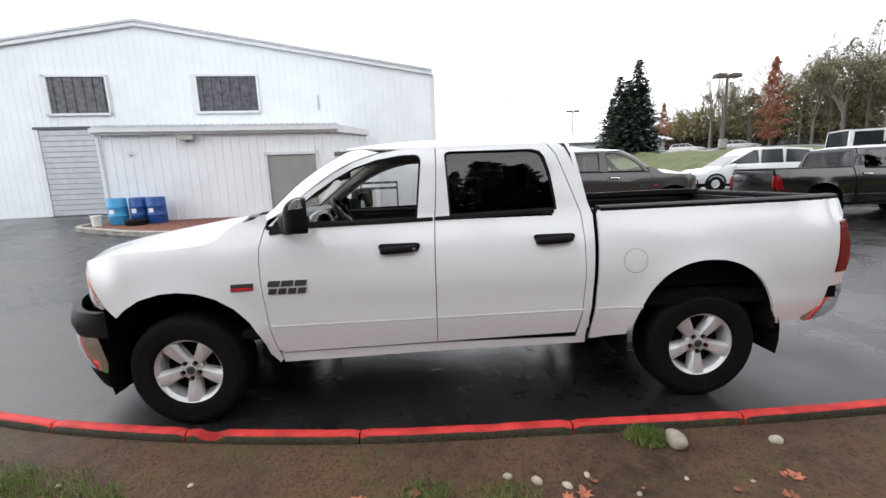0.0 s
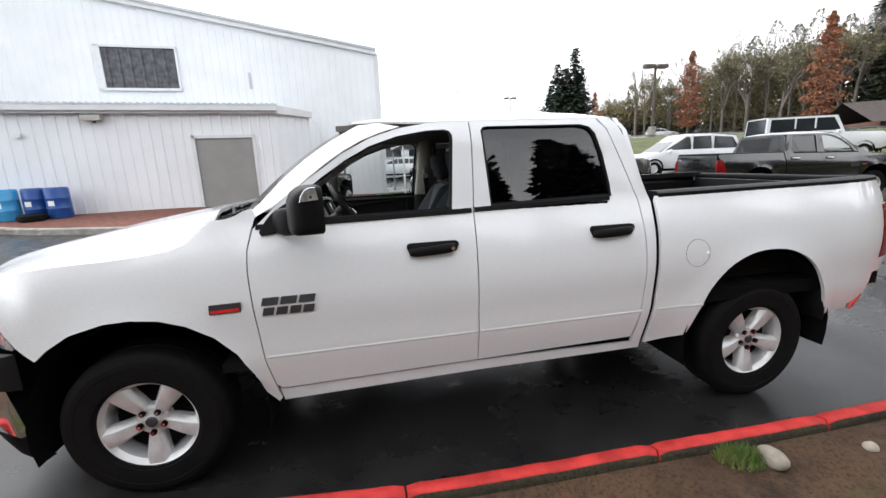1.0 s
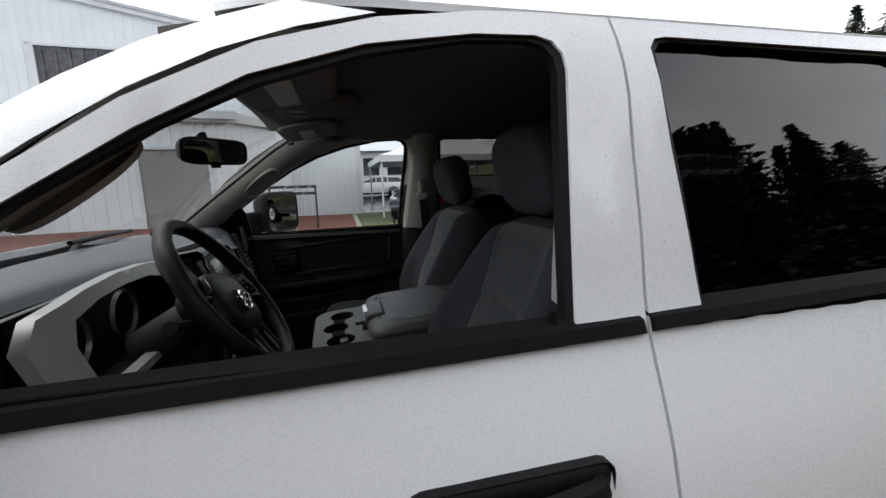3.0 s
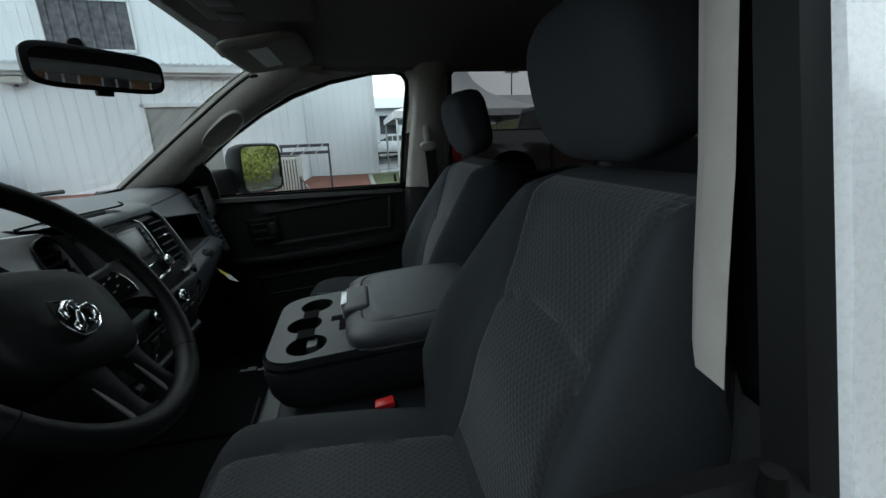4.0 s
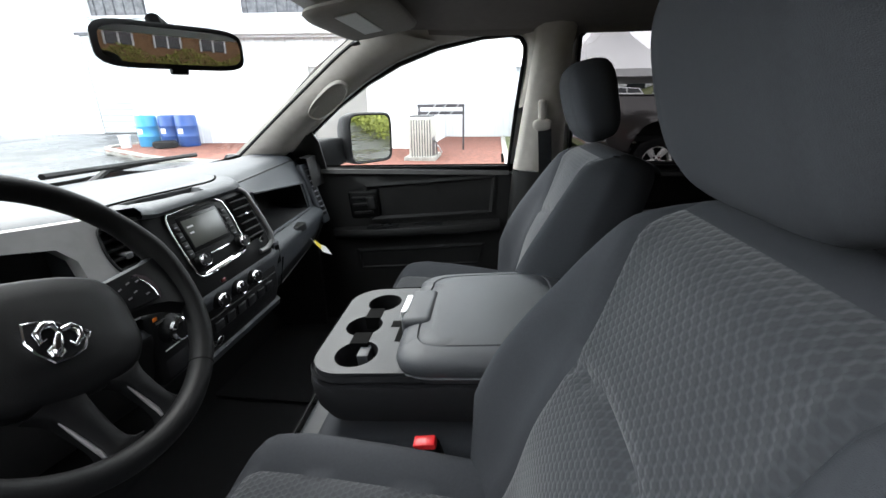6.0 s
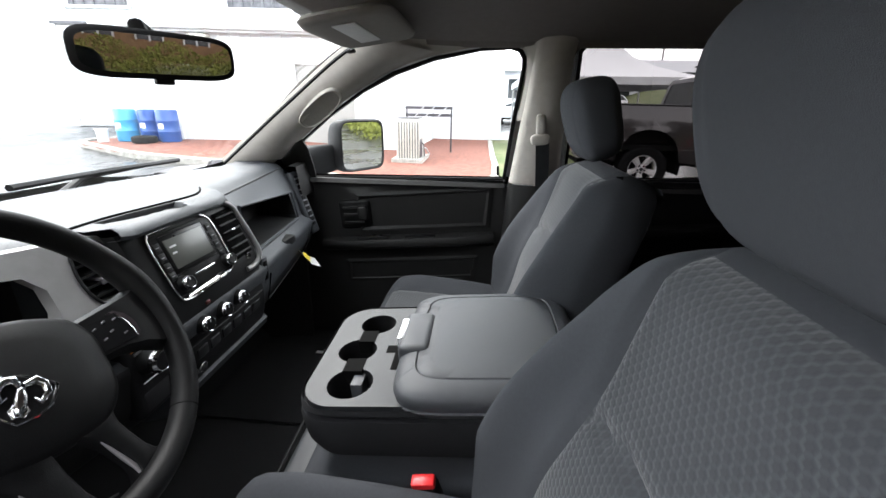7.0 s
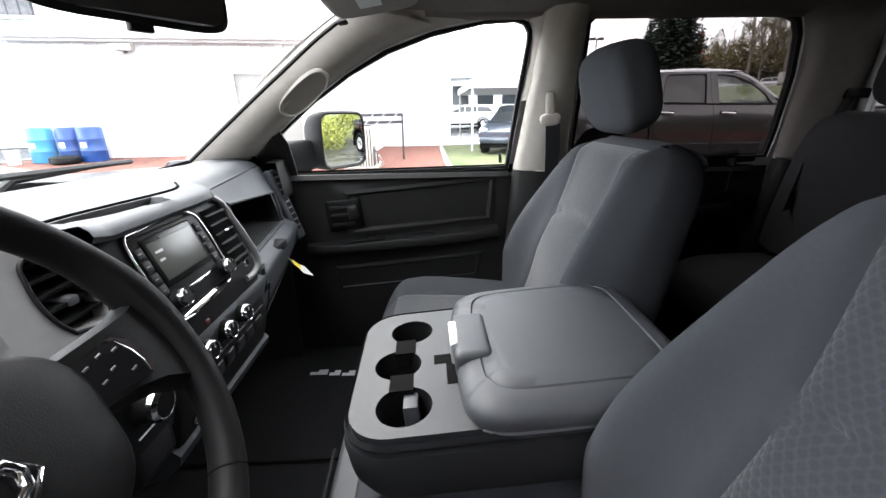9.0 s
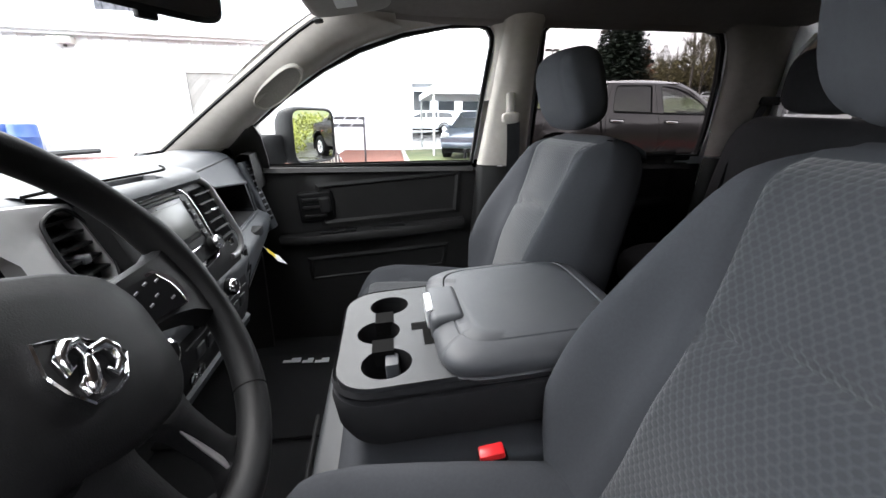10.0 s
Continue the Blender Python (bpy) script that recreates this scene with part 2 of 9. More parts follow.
MARK = material("white_marking", (0.75, 0.75, 0.75), 0.6, noise=0.1, scale=50)
STACKM = material("stack_black_plastic", (0.0085, 0.0085, 0.009), 0.5, spec=0.2, noise=0.2, scale=40, bump=0.12, bscale=900)
SATIN = material("satin_grey_plastic", (0.25, 0.243, 0.243), 0.42, metal=0.25, noise=0.1, scale=40)
SCREENRIM = material("gloss_black_plastic", (0.007, 0.007, 0.007), 0.3, spec=0.25, noise=0.2, scale=30)
BUTTONB = material("black_button", (0.007, 0.007, 0.008), 0.5, spec=0.2, noise=0.2, scale=50)
CHEEK = material("mauve_satin_plastic", (0.045, 0.036, 0.040), 0.4, metal=0.2, noise=0.1, scale=50)
REDDARK = material("dark_red_button", (0.12, 0.01, 0.01), 0.4, noise=0.1, scale=50)
SCREEN = material("screen_glass", (0.115, 0.118, 0.105), 0.35, spec=0.3, coat=0.15, noise=0.1, scale=10)
REDP = material("red_plastic", (0.70, 0.02, 0.025), 0.35, noise=0.1, scale=50)
YELLOW = material("yellow_paper", (0.85, 0.65, 0.05), 0.7, noise=0.1, scale=60)
PAPER = material("white_paper", (0.8, 0.8, 0.78), 0.8, noise=0.06, scale=60)
WATER = material("rain_water", (0.9, 0.92, 0.94), 0.03, spec=0.6)
WATER.node_tree.nodes["Principled BSDF"].inputs["Transmission Weight"].default_value = 0.2
CLEAR = glass("clear_glass", (0.93, 0.96, 0.95))
TINTED = glass("tinted_glass", (0.10, 0.10, 0.11))
HALFTINT = glass("half_tinted_glass", (0.13, 0.122, 0.122))
MIRROR = material("mirror_glass", (0.9, 0.9, 0.9), 0.0, metal=1.0)
SIDING = material("white_metal_siding", (0.80, 0.83, 0.86), 0.5, noise=0.06, scale=0.9, detail=8)
ROOFM = material("metal_roof", (0.55, 0.57, 0.6), 0.45, noise=0.15, scale=2)
ROLLER = material("roller_door_white", (0.72, 0.74, 0.76), 0.5, noise=0.08, scale=3)
ROLLDOOR = material("grey_white_door_slats", (0.52, 0.54, 0.57), 0.5, noise=0.12, scale=3)
VISORM = material("greige_visor_cloth", (0.27, 0.25, 0.228), 0.95, noise=0.08, scale=60, bump=0.2, bscale=1200)
GREYDOOR = material("grey_roller_door", (0.30, 0.30, 0.29), 0.55, noise=0.1, scale=2)
PLASTSHEET = material("corrugated_grey_sheet", (0.12, 0.12, 0.135), 0.4, noise=0.4, scale=5, color2=(0.05, 0.05, 0.06))
ASPHALT = wet_asphalt("wet_asphalt")
# soiled concrete, darkened as well for the shadow line behind the kerb
KERBBACK = earth("soiled_kerb_concrete", (0.055, 0.048, 0.030), (0.03, 0.025, 0.018), (0.2, 0.18, 0.15))
REDKERB = material("red_kerb_paint", (0.56, 0.038, 0.034), 0.68, spec=0.3, scale=9, color2=(0.34, 0.018, 0.015), bump=0.9, bscale=70, detail=10)
CONCRETE = material("kerb_concrete", (0.36, 0.35, 0.32), 0.85, noise=0.35, scale=6, bump=0.5, bscale=60, detail=8)
DIRT = earth("bare_dirt", (0.098, 0.058, 0.035), (0.030, 0.018, 0.011), (0.20, 0.155, 0.115))
MULCH = material("red_mulch", (0.20, 0.075, 0.05), 0.95, color2=(0.09, 0.03, 0.02), scale=9, bump=1.0, bscale=60, detail=8)
GRASSM = material("grass_blades", (0.09, 0.16, 0.03), 0.8, color2=(0.16, 0.19, 0.05), scale=5)
LAWN = material("lawn", (0.06, 0.085, 0.025), 0.9, color2=(0.11, 0.115, 0.05), scale=1.2, bump=0.8, bscale=30)
STONE = material("pebble_stone", (0.42, 0.37, 0.30), 0.8, noise=0.3, scale=20, bump=0.3, bscale=60, random_tint=0.3)
DEADLEAF = material("dead_leaf", (0.30, 0.10, 0.05), 0.8, noise=0.4, scale=40, random_tint=0.4)
BARK = material("bark", (0.20, 0.175, 0.15), 0.9, noise=0.4, scale=6, bump=0.6, bscale=20)
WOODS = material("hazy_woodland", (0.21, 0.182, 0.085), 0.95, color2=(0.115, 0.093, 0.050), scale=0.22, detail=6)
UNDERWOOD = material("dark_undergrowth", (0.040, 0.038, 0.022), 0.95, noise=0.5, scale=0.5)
OLIVE = material("olive_sprays", (0.15, 0.135, 0.065), 0.95, noise=0.45, scale=0.7)
TWIG = material("bare_twigs", (0.26, 0.235, 0.21), 0.95, noise=0.3, scale=2)
MOSSY = material("mossy_twigs", (0.20, 0.18, 0.11), 0.95, noise=0.35, scale=0.6)
NEEDLE = material("conifer_needles", (0.045, 0.070, 0.045), 0.9, noise=0.5, scale=1.2)
RUSSET = material("russet_leaves", (0.30, 0.12, 0.06), 0.9, noise=0.45, scale=2)
HEDGE = material("hedge_leaves", (0.22, 0.245, 0.045), 0.85, noise=0.45, scale=3)
BLUEBARREL = material("blue_barrel_plastic", (0.015, 0.075, 0.30), 0.4, noise=0.15, scale=5)
CYANBARREL = material("light_blue_barrel_plastic", (0.05, 0.32, 0.62), 0.4, noise=0.12, scale=5)
WHITEP = material("white_plastic", (0.75, 0.75, 0.74), 0.5, noise=0.08, scale=10)
BEIGE = material("beige_metal", (0.46, 0.45, 0.41), 0.5, noise=0.1, scale=6)
STEEL = material("dark_steel", (0.09, 0.09, 0.1), 0.45, metal=0.6, noise=0.3, scale=8)
TENTM = material("tent_fabric", (0.82, 0.83, 0.85), 0.7, noise=0.04, scale=2)
TAN = material("tan_brown_wall", (0.27, 0.16, 0.085), 0.85, noise=0.25, scale=2)
BRICKW = material("brown_wall", (0.20, 0.10, 0.07), 0.85, noise=0.3, scale=3)
SHINGLE = material("brown_shingle", (0.075, 0.06, 0.055), 0.9, noise=0.35, scale=4)
POLE = material("brown_pole_paint", (0.09, 0.07, 0.06), 0.6, noise=0.2, scale=5)
PANE = material("dark_pane", (0.03, 0.035, 0.04), 0.08, noise=0.3, scale=2)

# ---- mesh helpers ----
def finish(name, bm, mat, parent=None, label="", smooth=None):
    """One mesh object from a bmesh; smooth: largest angle in degrees that is shaded round."""
    bmesh.ops.recalc_face_normals(bm, faces=bm.faces)
    if smooth is not None:
        for f in bm.faces:
            f.smooth = True
        lim = radians(smooth)
        for e in bm.edges:
            if len(e.link_faces) != 2 or e.calc_face_angle(0) > lim:
                e.smooth = False
    me = bpy.data.meshes.new(name)
    bm.to_mesh(me)
    bm.free()
    for m in (mat if isinstance(mat, (list, tuple)) else [mat]):
        me.materials.append(m)
    ob = new(name, me)
    if parent:
        ob.parent = parent
    if label:
        ob["label"] = label
    return ob


def part(name, bm, mat, parent, label="", smooth=35):
    return finish(name, bm, mat, parent, label, smooth)


def thing(name, label, category, group="", kind="", at=(0, 0, 0)):
    ob = new(name)
    ob.location = at
    return tagged(ob, label, category, group, kind)


def box(x0, x1, y0, y1, z0, z1, bevel=0.0, seg=2, bm=None):
    b = bm or bmesh.new()
    g = bmesh.ops.create_cube(b, size=1)
    bmesh.ops.transform(b, matrix=Matrix.Translation(((x0 + x1) / 2, (y0 + y1) / 2, (z0 + z1) / 2)) @ Matrix.Diagonal((abs(x1 - x0), abs(y1 - y0), abs(z1 - z0), 1)), verts=g["verts"])
    if bevel:
        es = {e for v in g["verts"] for e in v.link_edges}
        bmesh.ops.bevel(b, geom=list(es), offset=bevel, segments=seg, affect="EDGES", profile=0.5)
    return b


def turn(bm, m, verts=None):
    bmesh.ops.transform(bm, matrix=m, verts=verts or bm.verts)
    return bm


def cyl(p, q, r0, r1=None, n=16, bm=None, caps=True):
    b = bm or bmesh.new()
    p, q = Vector(p), Vector(q)
    d = q - p
    g = bmesh.ops.create_cone(b, cap_ends=caps, segments=n, radius1=r0, radius2=r0 if r1 is None else r1, depth=d.length)
    bmesh.ops.transform(b, matrix=Matrix.Translation((p + q) / 2) @ d.to_track_quat("Z", "Y").to_matrix().to_4x4(), verts=g["verts"])
    return b


def skin(rings, closed=True, caps=True, bm=None):
    """Joins rings of equal count into a surface."""
    b = bm or bmesh.new()
    vs = [[b.verts.new(p) for p in r] for r in rings]
    n = len(rings[0])
    for a, c in zip(vs, vs[1:]):
        for i in range(n if closed else n - 1):
            j = (i + 1) % n
            b.faces.new((a[i], a[j], c[j], c[i]))
    if caps and closed:
        b.faces.new(vs[0][::-1])
        b.faces.new(vs[-1])
    return b


def lathe(profile, n=48, axis="Y", bm=None):
    """profile: (radius, along) pairs; about the axis."""
    rings = []
    for k in range(n):
        a = 2 * math.pi * k / n
        c, s = math.cos(a), math.sin(a)
        rings.append([{"Y": (r * c, t, r * s), "Z": (r * c, r * s, t), "X": (t, r * c, r * s)}[axis] for r, t in profile])
    return skin(rings + rings[:1], closed=False, bm=bm)


def tube(points, r, n=10, bm=None, closed=False):
    b = bm or bmesh.new()
    pts = [Vector(p) for p in points]
    rs = r if isinstance(r, (list, tuple)) else [r] * len(pts)
    rings, up = [], None
    for i, p in enumerate(pts):
        d = (pts[(i + 1) % len(pts)] - pts[i - 1]) if closed else (pts[min(i + 1, len(pts) - 1)] - pts[max(i - 1, 0)])
        d.normalize()
        if up is None:
            up = Vector((0, 0, 1)) if abs(d.z) < 0.9 else Vector((1, 0, 0))
        s = d.cross(up).normalized()
        up = s.cross(d).normalized()
        rings.append([p + rs[i] * (math.cos(2 * math.pi * k / n) * s + math.sin(2 * math.pi * k / n) * up) for k in range(n)])
    if closed:
        rings.append(rings[0])
    return skin(rings, caps=not closed, bm=b)


def smoothline(pts, n):
    """n points along a smooth curve through pts."""
    p = np.array(pts, float)
    d = np.r_[0, np.cumsum(np.linalg.norm(np.diff(p, axis=0), axis=1))]
    m = np.gradient(p, d, axis=0)
    out = []
    for s in np.linspace(0, d[-1], n):
        i = min(len(d) - 2, int(np.searchsorted(d, s, side="right")) - 1)
        w = d[i + 1] - d[i]
        u = (s - d[i]) / w
        out.append((2 * u**3 - 3 * u**2 + 1) * p[i] + (u**3 - 2 * u**2 + u) * w * m[i] + (3 * u**2 - 2 * u**3) * p[i + 1] + (u**3 - u**2) * w * m[i + 1])
    return [tuple(q) for q in out]


def curve1(table):
    """A smooth function through (place, value) pairs."""
    xs, ys = [np.array(v, float) for v in zip(*table)]
    ms = np.gradient(ys, xs)

    def f(x):
        x = min(max(x, xs[0]), xs[-1])
        i = min(len(xs) - 2, int(np.searchsorted(xs, x, side="right")) - 1)
        w = xs[i + 1] - xs[i]
        u = (x - xs[i]) / w
        return float((2 * u**3 - 3 * u**2 + 1) * ys[i] + (u**3 - 2 * u**2 + u) * w * ms[i] + (3 * u**2 - 2 * u**3) * ys[i + 1] + (u**3 - u**2) * w * ms[i + 1])

    return f


def inside(p, loop):
    x, y = p
    hit = False
    for (x0, y0), (x1, y1) in zip(loop, loop[1:] + loop[:1]):
        if (y0 > y) != (y1 > y) and x < (x1 - x0) * (y - y0) / (y1 - y0) + x0:
            hit = not hit
    return hit


def sheet(loops, lift, depth, step=0.05):
    """A pressed panel: flat outline loops (the later ones are holes) filled with a fine net, lifted to 3D by lift(a, b), and given a rim of
    the vector depth."""
    from mathutils import geometry
    verts, edges = [], []
    fine = []
    for loop in loops:
        dense = []
        for p, q in zip(loop, loop[1:] + loop[:1]):
            k = max(1, int(math.dist(p, q) / step))
            dense += [(p[0] + (q[0] - p[0]) * i / k, p[1] + (q[1] - p[1]) * i / k) for i in range(k)]
        fine.append(dense)
        s = len(verts)
        verts += dense
        edges += [(s + i, s + (i + 1) % len(dense)) for i in range(len(dense))]
    xs, ys = zip(*loops[0])
    a = min(xs) + step * 0.5
    row = 0
    while a < max(xs):
        c = min(ys) + step * (0.25 + 0.5 * (row % 2))
        while c < max(ys):
            if sum(inside((a, c), f) for f in fine) % 2 == 1 and all(inside((a + dx, c + dy), fine[0]) for dx, dy in ((step * 0.3, 0), (-step * 0.3, 0), (0, step * 0.3), (0, -step * 0.3))):
                verts.append((a, c))
            c += step
        a += step * 0.87
        row += 1
    vs, _, fs, *_ = geometry.delaunay_2d_cdt([Vector(v) for v in verts], edges, [], 0, 1e-5)
    bm = bmesh.new()
    top = [bm.verts.new(lift(v.x, v.y)) for v in vs]
    for f in fs:
        c = sum((vs[i] for i in f), Vector((0, 0))) / len(f)
        if sum(inside(tuple(c), g) for g in fine) % 2 == 1:
            bm.faces.new([top[i] for i in f])
    d = Vector(depth)
    rim = [e for e in bm.edges if len(e.link_faces) == 1]
    low = {}
    for e in rim:
        for v in e.verts:
            if v not in low:
                low[v] = bm.verts.new(v.co + d)
    for e in rim:
        p, q = e.verts
        bm.faces.new((p, q, low[q], low[p]))
    for v in [v for v in bm.verts if not v.link_faces]:
        bm.verts.remove(v)
    return bm

# ---- the pickup truck: body ----
YC = 0.95
SIDE = curve1([(0.2, 0.93), (0.42, 0.94), (0.5, 0.95), (0.62, 0.975), (0.7, 0.99), (0.78, 0.992), (0.98, 1.0), (1.08, 0.988), (1.2, 0.957), (1.3, 0.915), (1.36, 0.888), (1.48, 0.855), (1.60, 0.82), (1.80, 0.755), (1.86, 0.715), (1.95, 0.62)])


def half(x, z):
    """Half the body's width."""
    w = SIDE(z)
    if x < -0.30:
        w -= 1.5 * (-0.30 - x) ** 2
    if x > 4.2:
        w -= 0.55 * (x - 4.2) ** 2
    # the swell of the wheel arches
    for cx, cz, r in ((0.02, 0.42, 0.52), (3.55, 0.47, 0.53)):
        d = math.hypot(x - cx, z - cz)
        w += 0.018 * math.exp(-((d - r) / 0.07) ** 2)
    return w


def side(s, inset=0.0):
    return lambda a, c: (a, YC - s * (half(a, c) - inset), c)


def far_loop(loop):
    """The window outline with its sill a little lower."""
    return [(a, c - SILL_DROP if c < 1.40 else c) for a, c in loop]


DOOR_F = [(0.60, 1.335), (0.575, 1.24), (0.572, 1.14), (0.585, 0.93), (0.603, 0.68), (0.632, 0.53), (0.66, 0.505), (1.701, 0.525), (1.703, 0.8), (1.706, 1.1), (1.714, 1.345), (1.727, 1.5), (1.739, 1.7), (1.739, 1.838),
          (1.52, 1.828), (1.36, 1.805), (1.2, 1.757), (1.05, 1.682), (0.88, 1.565), (0.72, 1.445)]
WIN_F = [(0.70, 1.352), (1.602, 1.366), (1.622, 1.56), (1.640, 1.735), (1.638, 1.762), (1.624, 1.782), (1.598, 1.79), (1.5, 1.787), (1.341, 1.762), (1.19, 1.714), (1.063, 1.647), (0.93, 1.56), (0.81, 1.467), (0.725, 1.385)]
DOOR_R = [(1.705, 0.525), (2.655, 0.545), (2.69, 0.7), (2.705, 0.95), (2.705, 1.2), (2.70, 1.36), (2.655, 1.49), (2.60, 1.65), (2.555, 1.77), (2.50, 1.838), (1.745, 1.838), (1.745, 1.7), (1.733, 1.5), (1.72, 1.345), (1.712, 1.1), (1.709, 0.8)]
WIN_R = [(1.818, 1.372), (2.545, 1.388), (2.54, 1.46), (2.517, 1.63), (2.485, 1.745), (2.455, 1.785), (2.40, 1.80), (1.84, 1.802), (1.815, 1.797), (1.801, 1.78), (1.81, 1.56)]
SILL_DROP = 0.03
QUARTER = [(2.665, 0.50), (2.725, 0.50), (2.754, 0.74), (2.770, 1.09), (2.783, 1.345), (2.765, 1.40), (2.715, 1.56), (2.665, 1.72), (2.63, 1.80), (2.585, 1.838), (2.512, 1.838), (2.561, 1.772), (2.606, 1.652), (2.661, 1.492), (2.706, 1.362), (2.711, 1.2), (2.711, 0.95), (2.696, 0.7)]
ROCKER = [(0.655, 0.425), (1.7, 0.448), (2.73, 0.455), (2.735, 0.495), (2.66, 0.497), (1.7, 0.512), (0.67, 0.493), (0.64, 0.50)]
FENDER = [(0.592, 1.335), (0.612, 1.392), (0.596, 1.432), (0.56, 1.424), (0.52, 1.402), (0.47, 1.388), (0.41, 1.384), (0.35, 1.33), (0.28, 1.275), (0.18, 1.255), (0.02, 1.24), (-0.315, 1.222), (-0.60, 1.172), (-0.76, 1.13), (-0.745, 1.105), (-0.62, 1.055), (-0.51, 0.955), (-0.445, 0.875), (-0.40, 0.84),
          (-0.36, 0.815), (-0.30, 0.865), (-0.20, 0.925), (-0.06, 0.962), (0.05, 0.967), (0.17, 0.952), (0.28, 0.912), (0.39, 0.84), (0.48, 0.74), (0.54, 0.62), (0.58, 0.50), (0.63, 0.43), (0.645, 0.445), (0.628, 0.52), (0.598, 0.68), (0.579, 0.93), (0.566, 1.14), (0.569, 1.24)]
BEDSIDE = [(2.757, 0.49)] + [(float(x), float(z)) for x, z in smoothline([(3.02, 0.515), (3.04, 0.56), (3.08, 0.68), (3.15, 0.82), (3.25, 0.93), (3.39, 1.0), (3.55, 1.022), (3.71, 1.0), (3.85, 0.925), (3.95, 0.81), (4.01, 0.68), (4.045, 0.58), (4.05, 0.535)], 34)] + [(4.34, 0.56), (4.39, 0.66), (4.43, 0.785),
           (4.565, 0.79), (4.583, 0.876), (4.466, 0.878), (4.503, 1.085), (4.534, 1.228), (4.58, 1.24), (4.605, 1.28), (4.60, 1.37), (4.575, 1.392), (3.6, 1.385), (2.83, 1.372), (2.815, 1.345), (2.802, 1.09), (2.787, 0.74)]


def wheel(parent, at, s):
    """A tyre on a five-spoke alloy rim; s: 1 where its face looks to -y."""
    R, W = 0.395, 0.265
    hub = thing("wheel_tmp", "", "")
    prof = [(0.225, -0.10), (0.232, -0.118), (0.245, -0.122), (0.247, -0.126), (0.262, -0.128), (0.30, -0.1325), (0.318, -0.133), (0.320, -0.1355), (0.345, -0.134), (0.347, -0.131), (0.362, -0.127), (0.378, -0.116), (0.389, -0.10), (R, -0.07), (R, -0.045), (R - 0.012, -0.043), (R - 0.012, -0.033), (R, -0.031), (R, 0.031), (R - 0.012, 0.033), (R - 0.012, 0.043), (R, 0.045), (R, 0.07), (0.389, 0.10), (0.378, 0.112), (0.335, 0.132), (0.30, 0.1325), (0.262, 0.128), (0.232, 0.118), (0.225, 0.10)]
    bm = lathe(prof, 72)
    ty = part("tyre", bm, RUBBER, parent, "black all-terrain tyre", 40)
    rim = lathe([(0.235, 0.09), (0.215, 0.085), (0.205, -0.02), (0.208, -0.085), (0.222, -0.105), (0.232, -0.112), (0.236, -0.106), (0.236, 0.09)], 64)
    for k in range(5):
        a = 2 * math.pi * k / 5 + math.pi
        rings = []
        for u in np.linspace(0, 1, 7):
            r = 0.040 + u * 0.186
            wd = 0.031 + 0.030 * u
            y = -0.072 - 0.034 * math.sin(u * math.pi * 0.5)
            rings.append([(v * wd, y + dy, r) for v, dy in ((-1.0, 0.030), (-0.66, 0.002), (-0.60, 0.0), (0.60, 0.0), (0.66, 0.002), (1.0, 0.030), (0.95, 0.07), (-0.95, 0.07))])
        s0 = len(rim.verts)
        skin(rings, bm=rim)
        rim.verts.ensure_lookup_table()
        turn(rim, Matrix.Rotation(a, 4, "Y"), rim.verts[s0:])
    s0 = len(rim.verts)
    lathe([(0.0, -0.083), (0.03, -0.083), (0.036, -0.078), (0.070, -0.073), (0.080, -0.06), (0.082, 0.0)], 40, bm=rim)
    rm = part("rim", rim, ALLOY, ty, "silver five-spoke alloy rim", 32)
    cap = part("hub_cap", lathe([(0.0, -0.094), (0.022, -0.093), (0.028, -0.088), (0.029, -0.078)], 24), STEEL, ty, "small dark steel hub cap")
    nuts = []
    for k in range(5):
        a = 2 * math.pi * k / 5 + math.pi
        p = (0.060 * math.sin(a), -0.098, 0.060 * math.cos(a))
        part("nut_recess", cyl((p[0], -0.0925, p[2]), (p[0], -0.06, p[2]), 0.0150, n=14), DARK, ty)
        nuts.append(part("lug_nut", cyl(p, (p[0], -0.066, p[2]), 0.0085, 0.0105, 6), CHROME, ty))
    # oversized near-black disc gives the spoke gaps their shade
    disc = part("brake_disc", lathe([(0.03, -0.02), (0.182, -0.02), (0.186, -0.012), (0.186, 0.02), (0.03, 0.02)], 40), DARK, ty, "brake disc, enlarged and blackened as shade between the spokes")
    bpy.data.objects.remove(hub)
    turned = Matrix.Translation(at) @ (Matrix() if s > 0 else Matrix.Rotation(math.pi, 4, "Z"))
    ty.matrix_basis = turned
    ty["label"] = "black tyre on a silver alloy rim"
    return ty


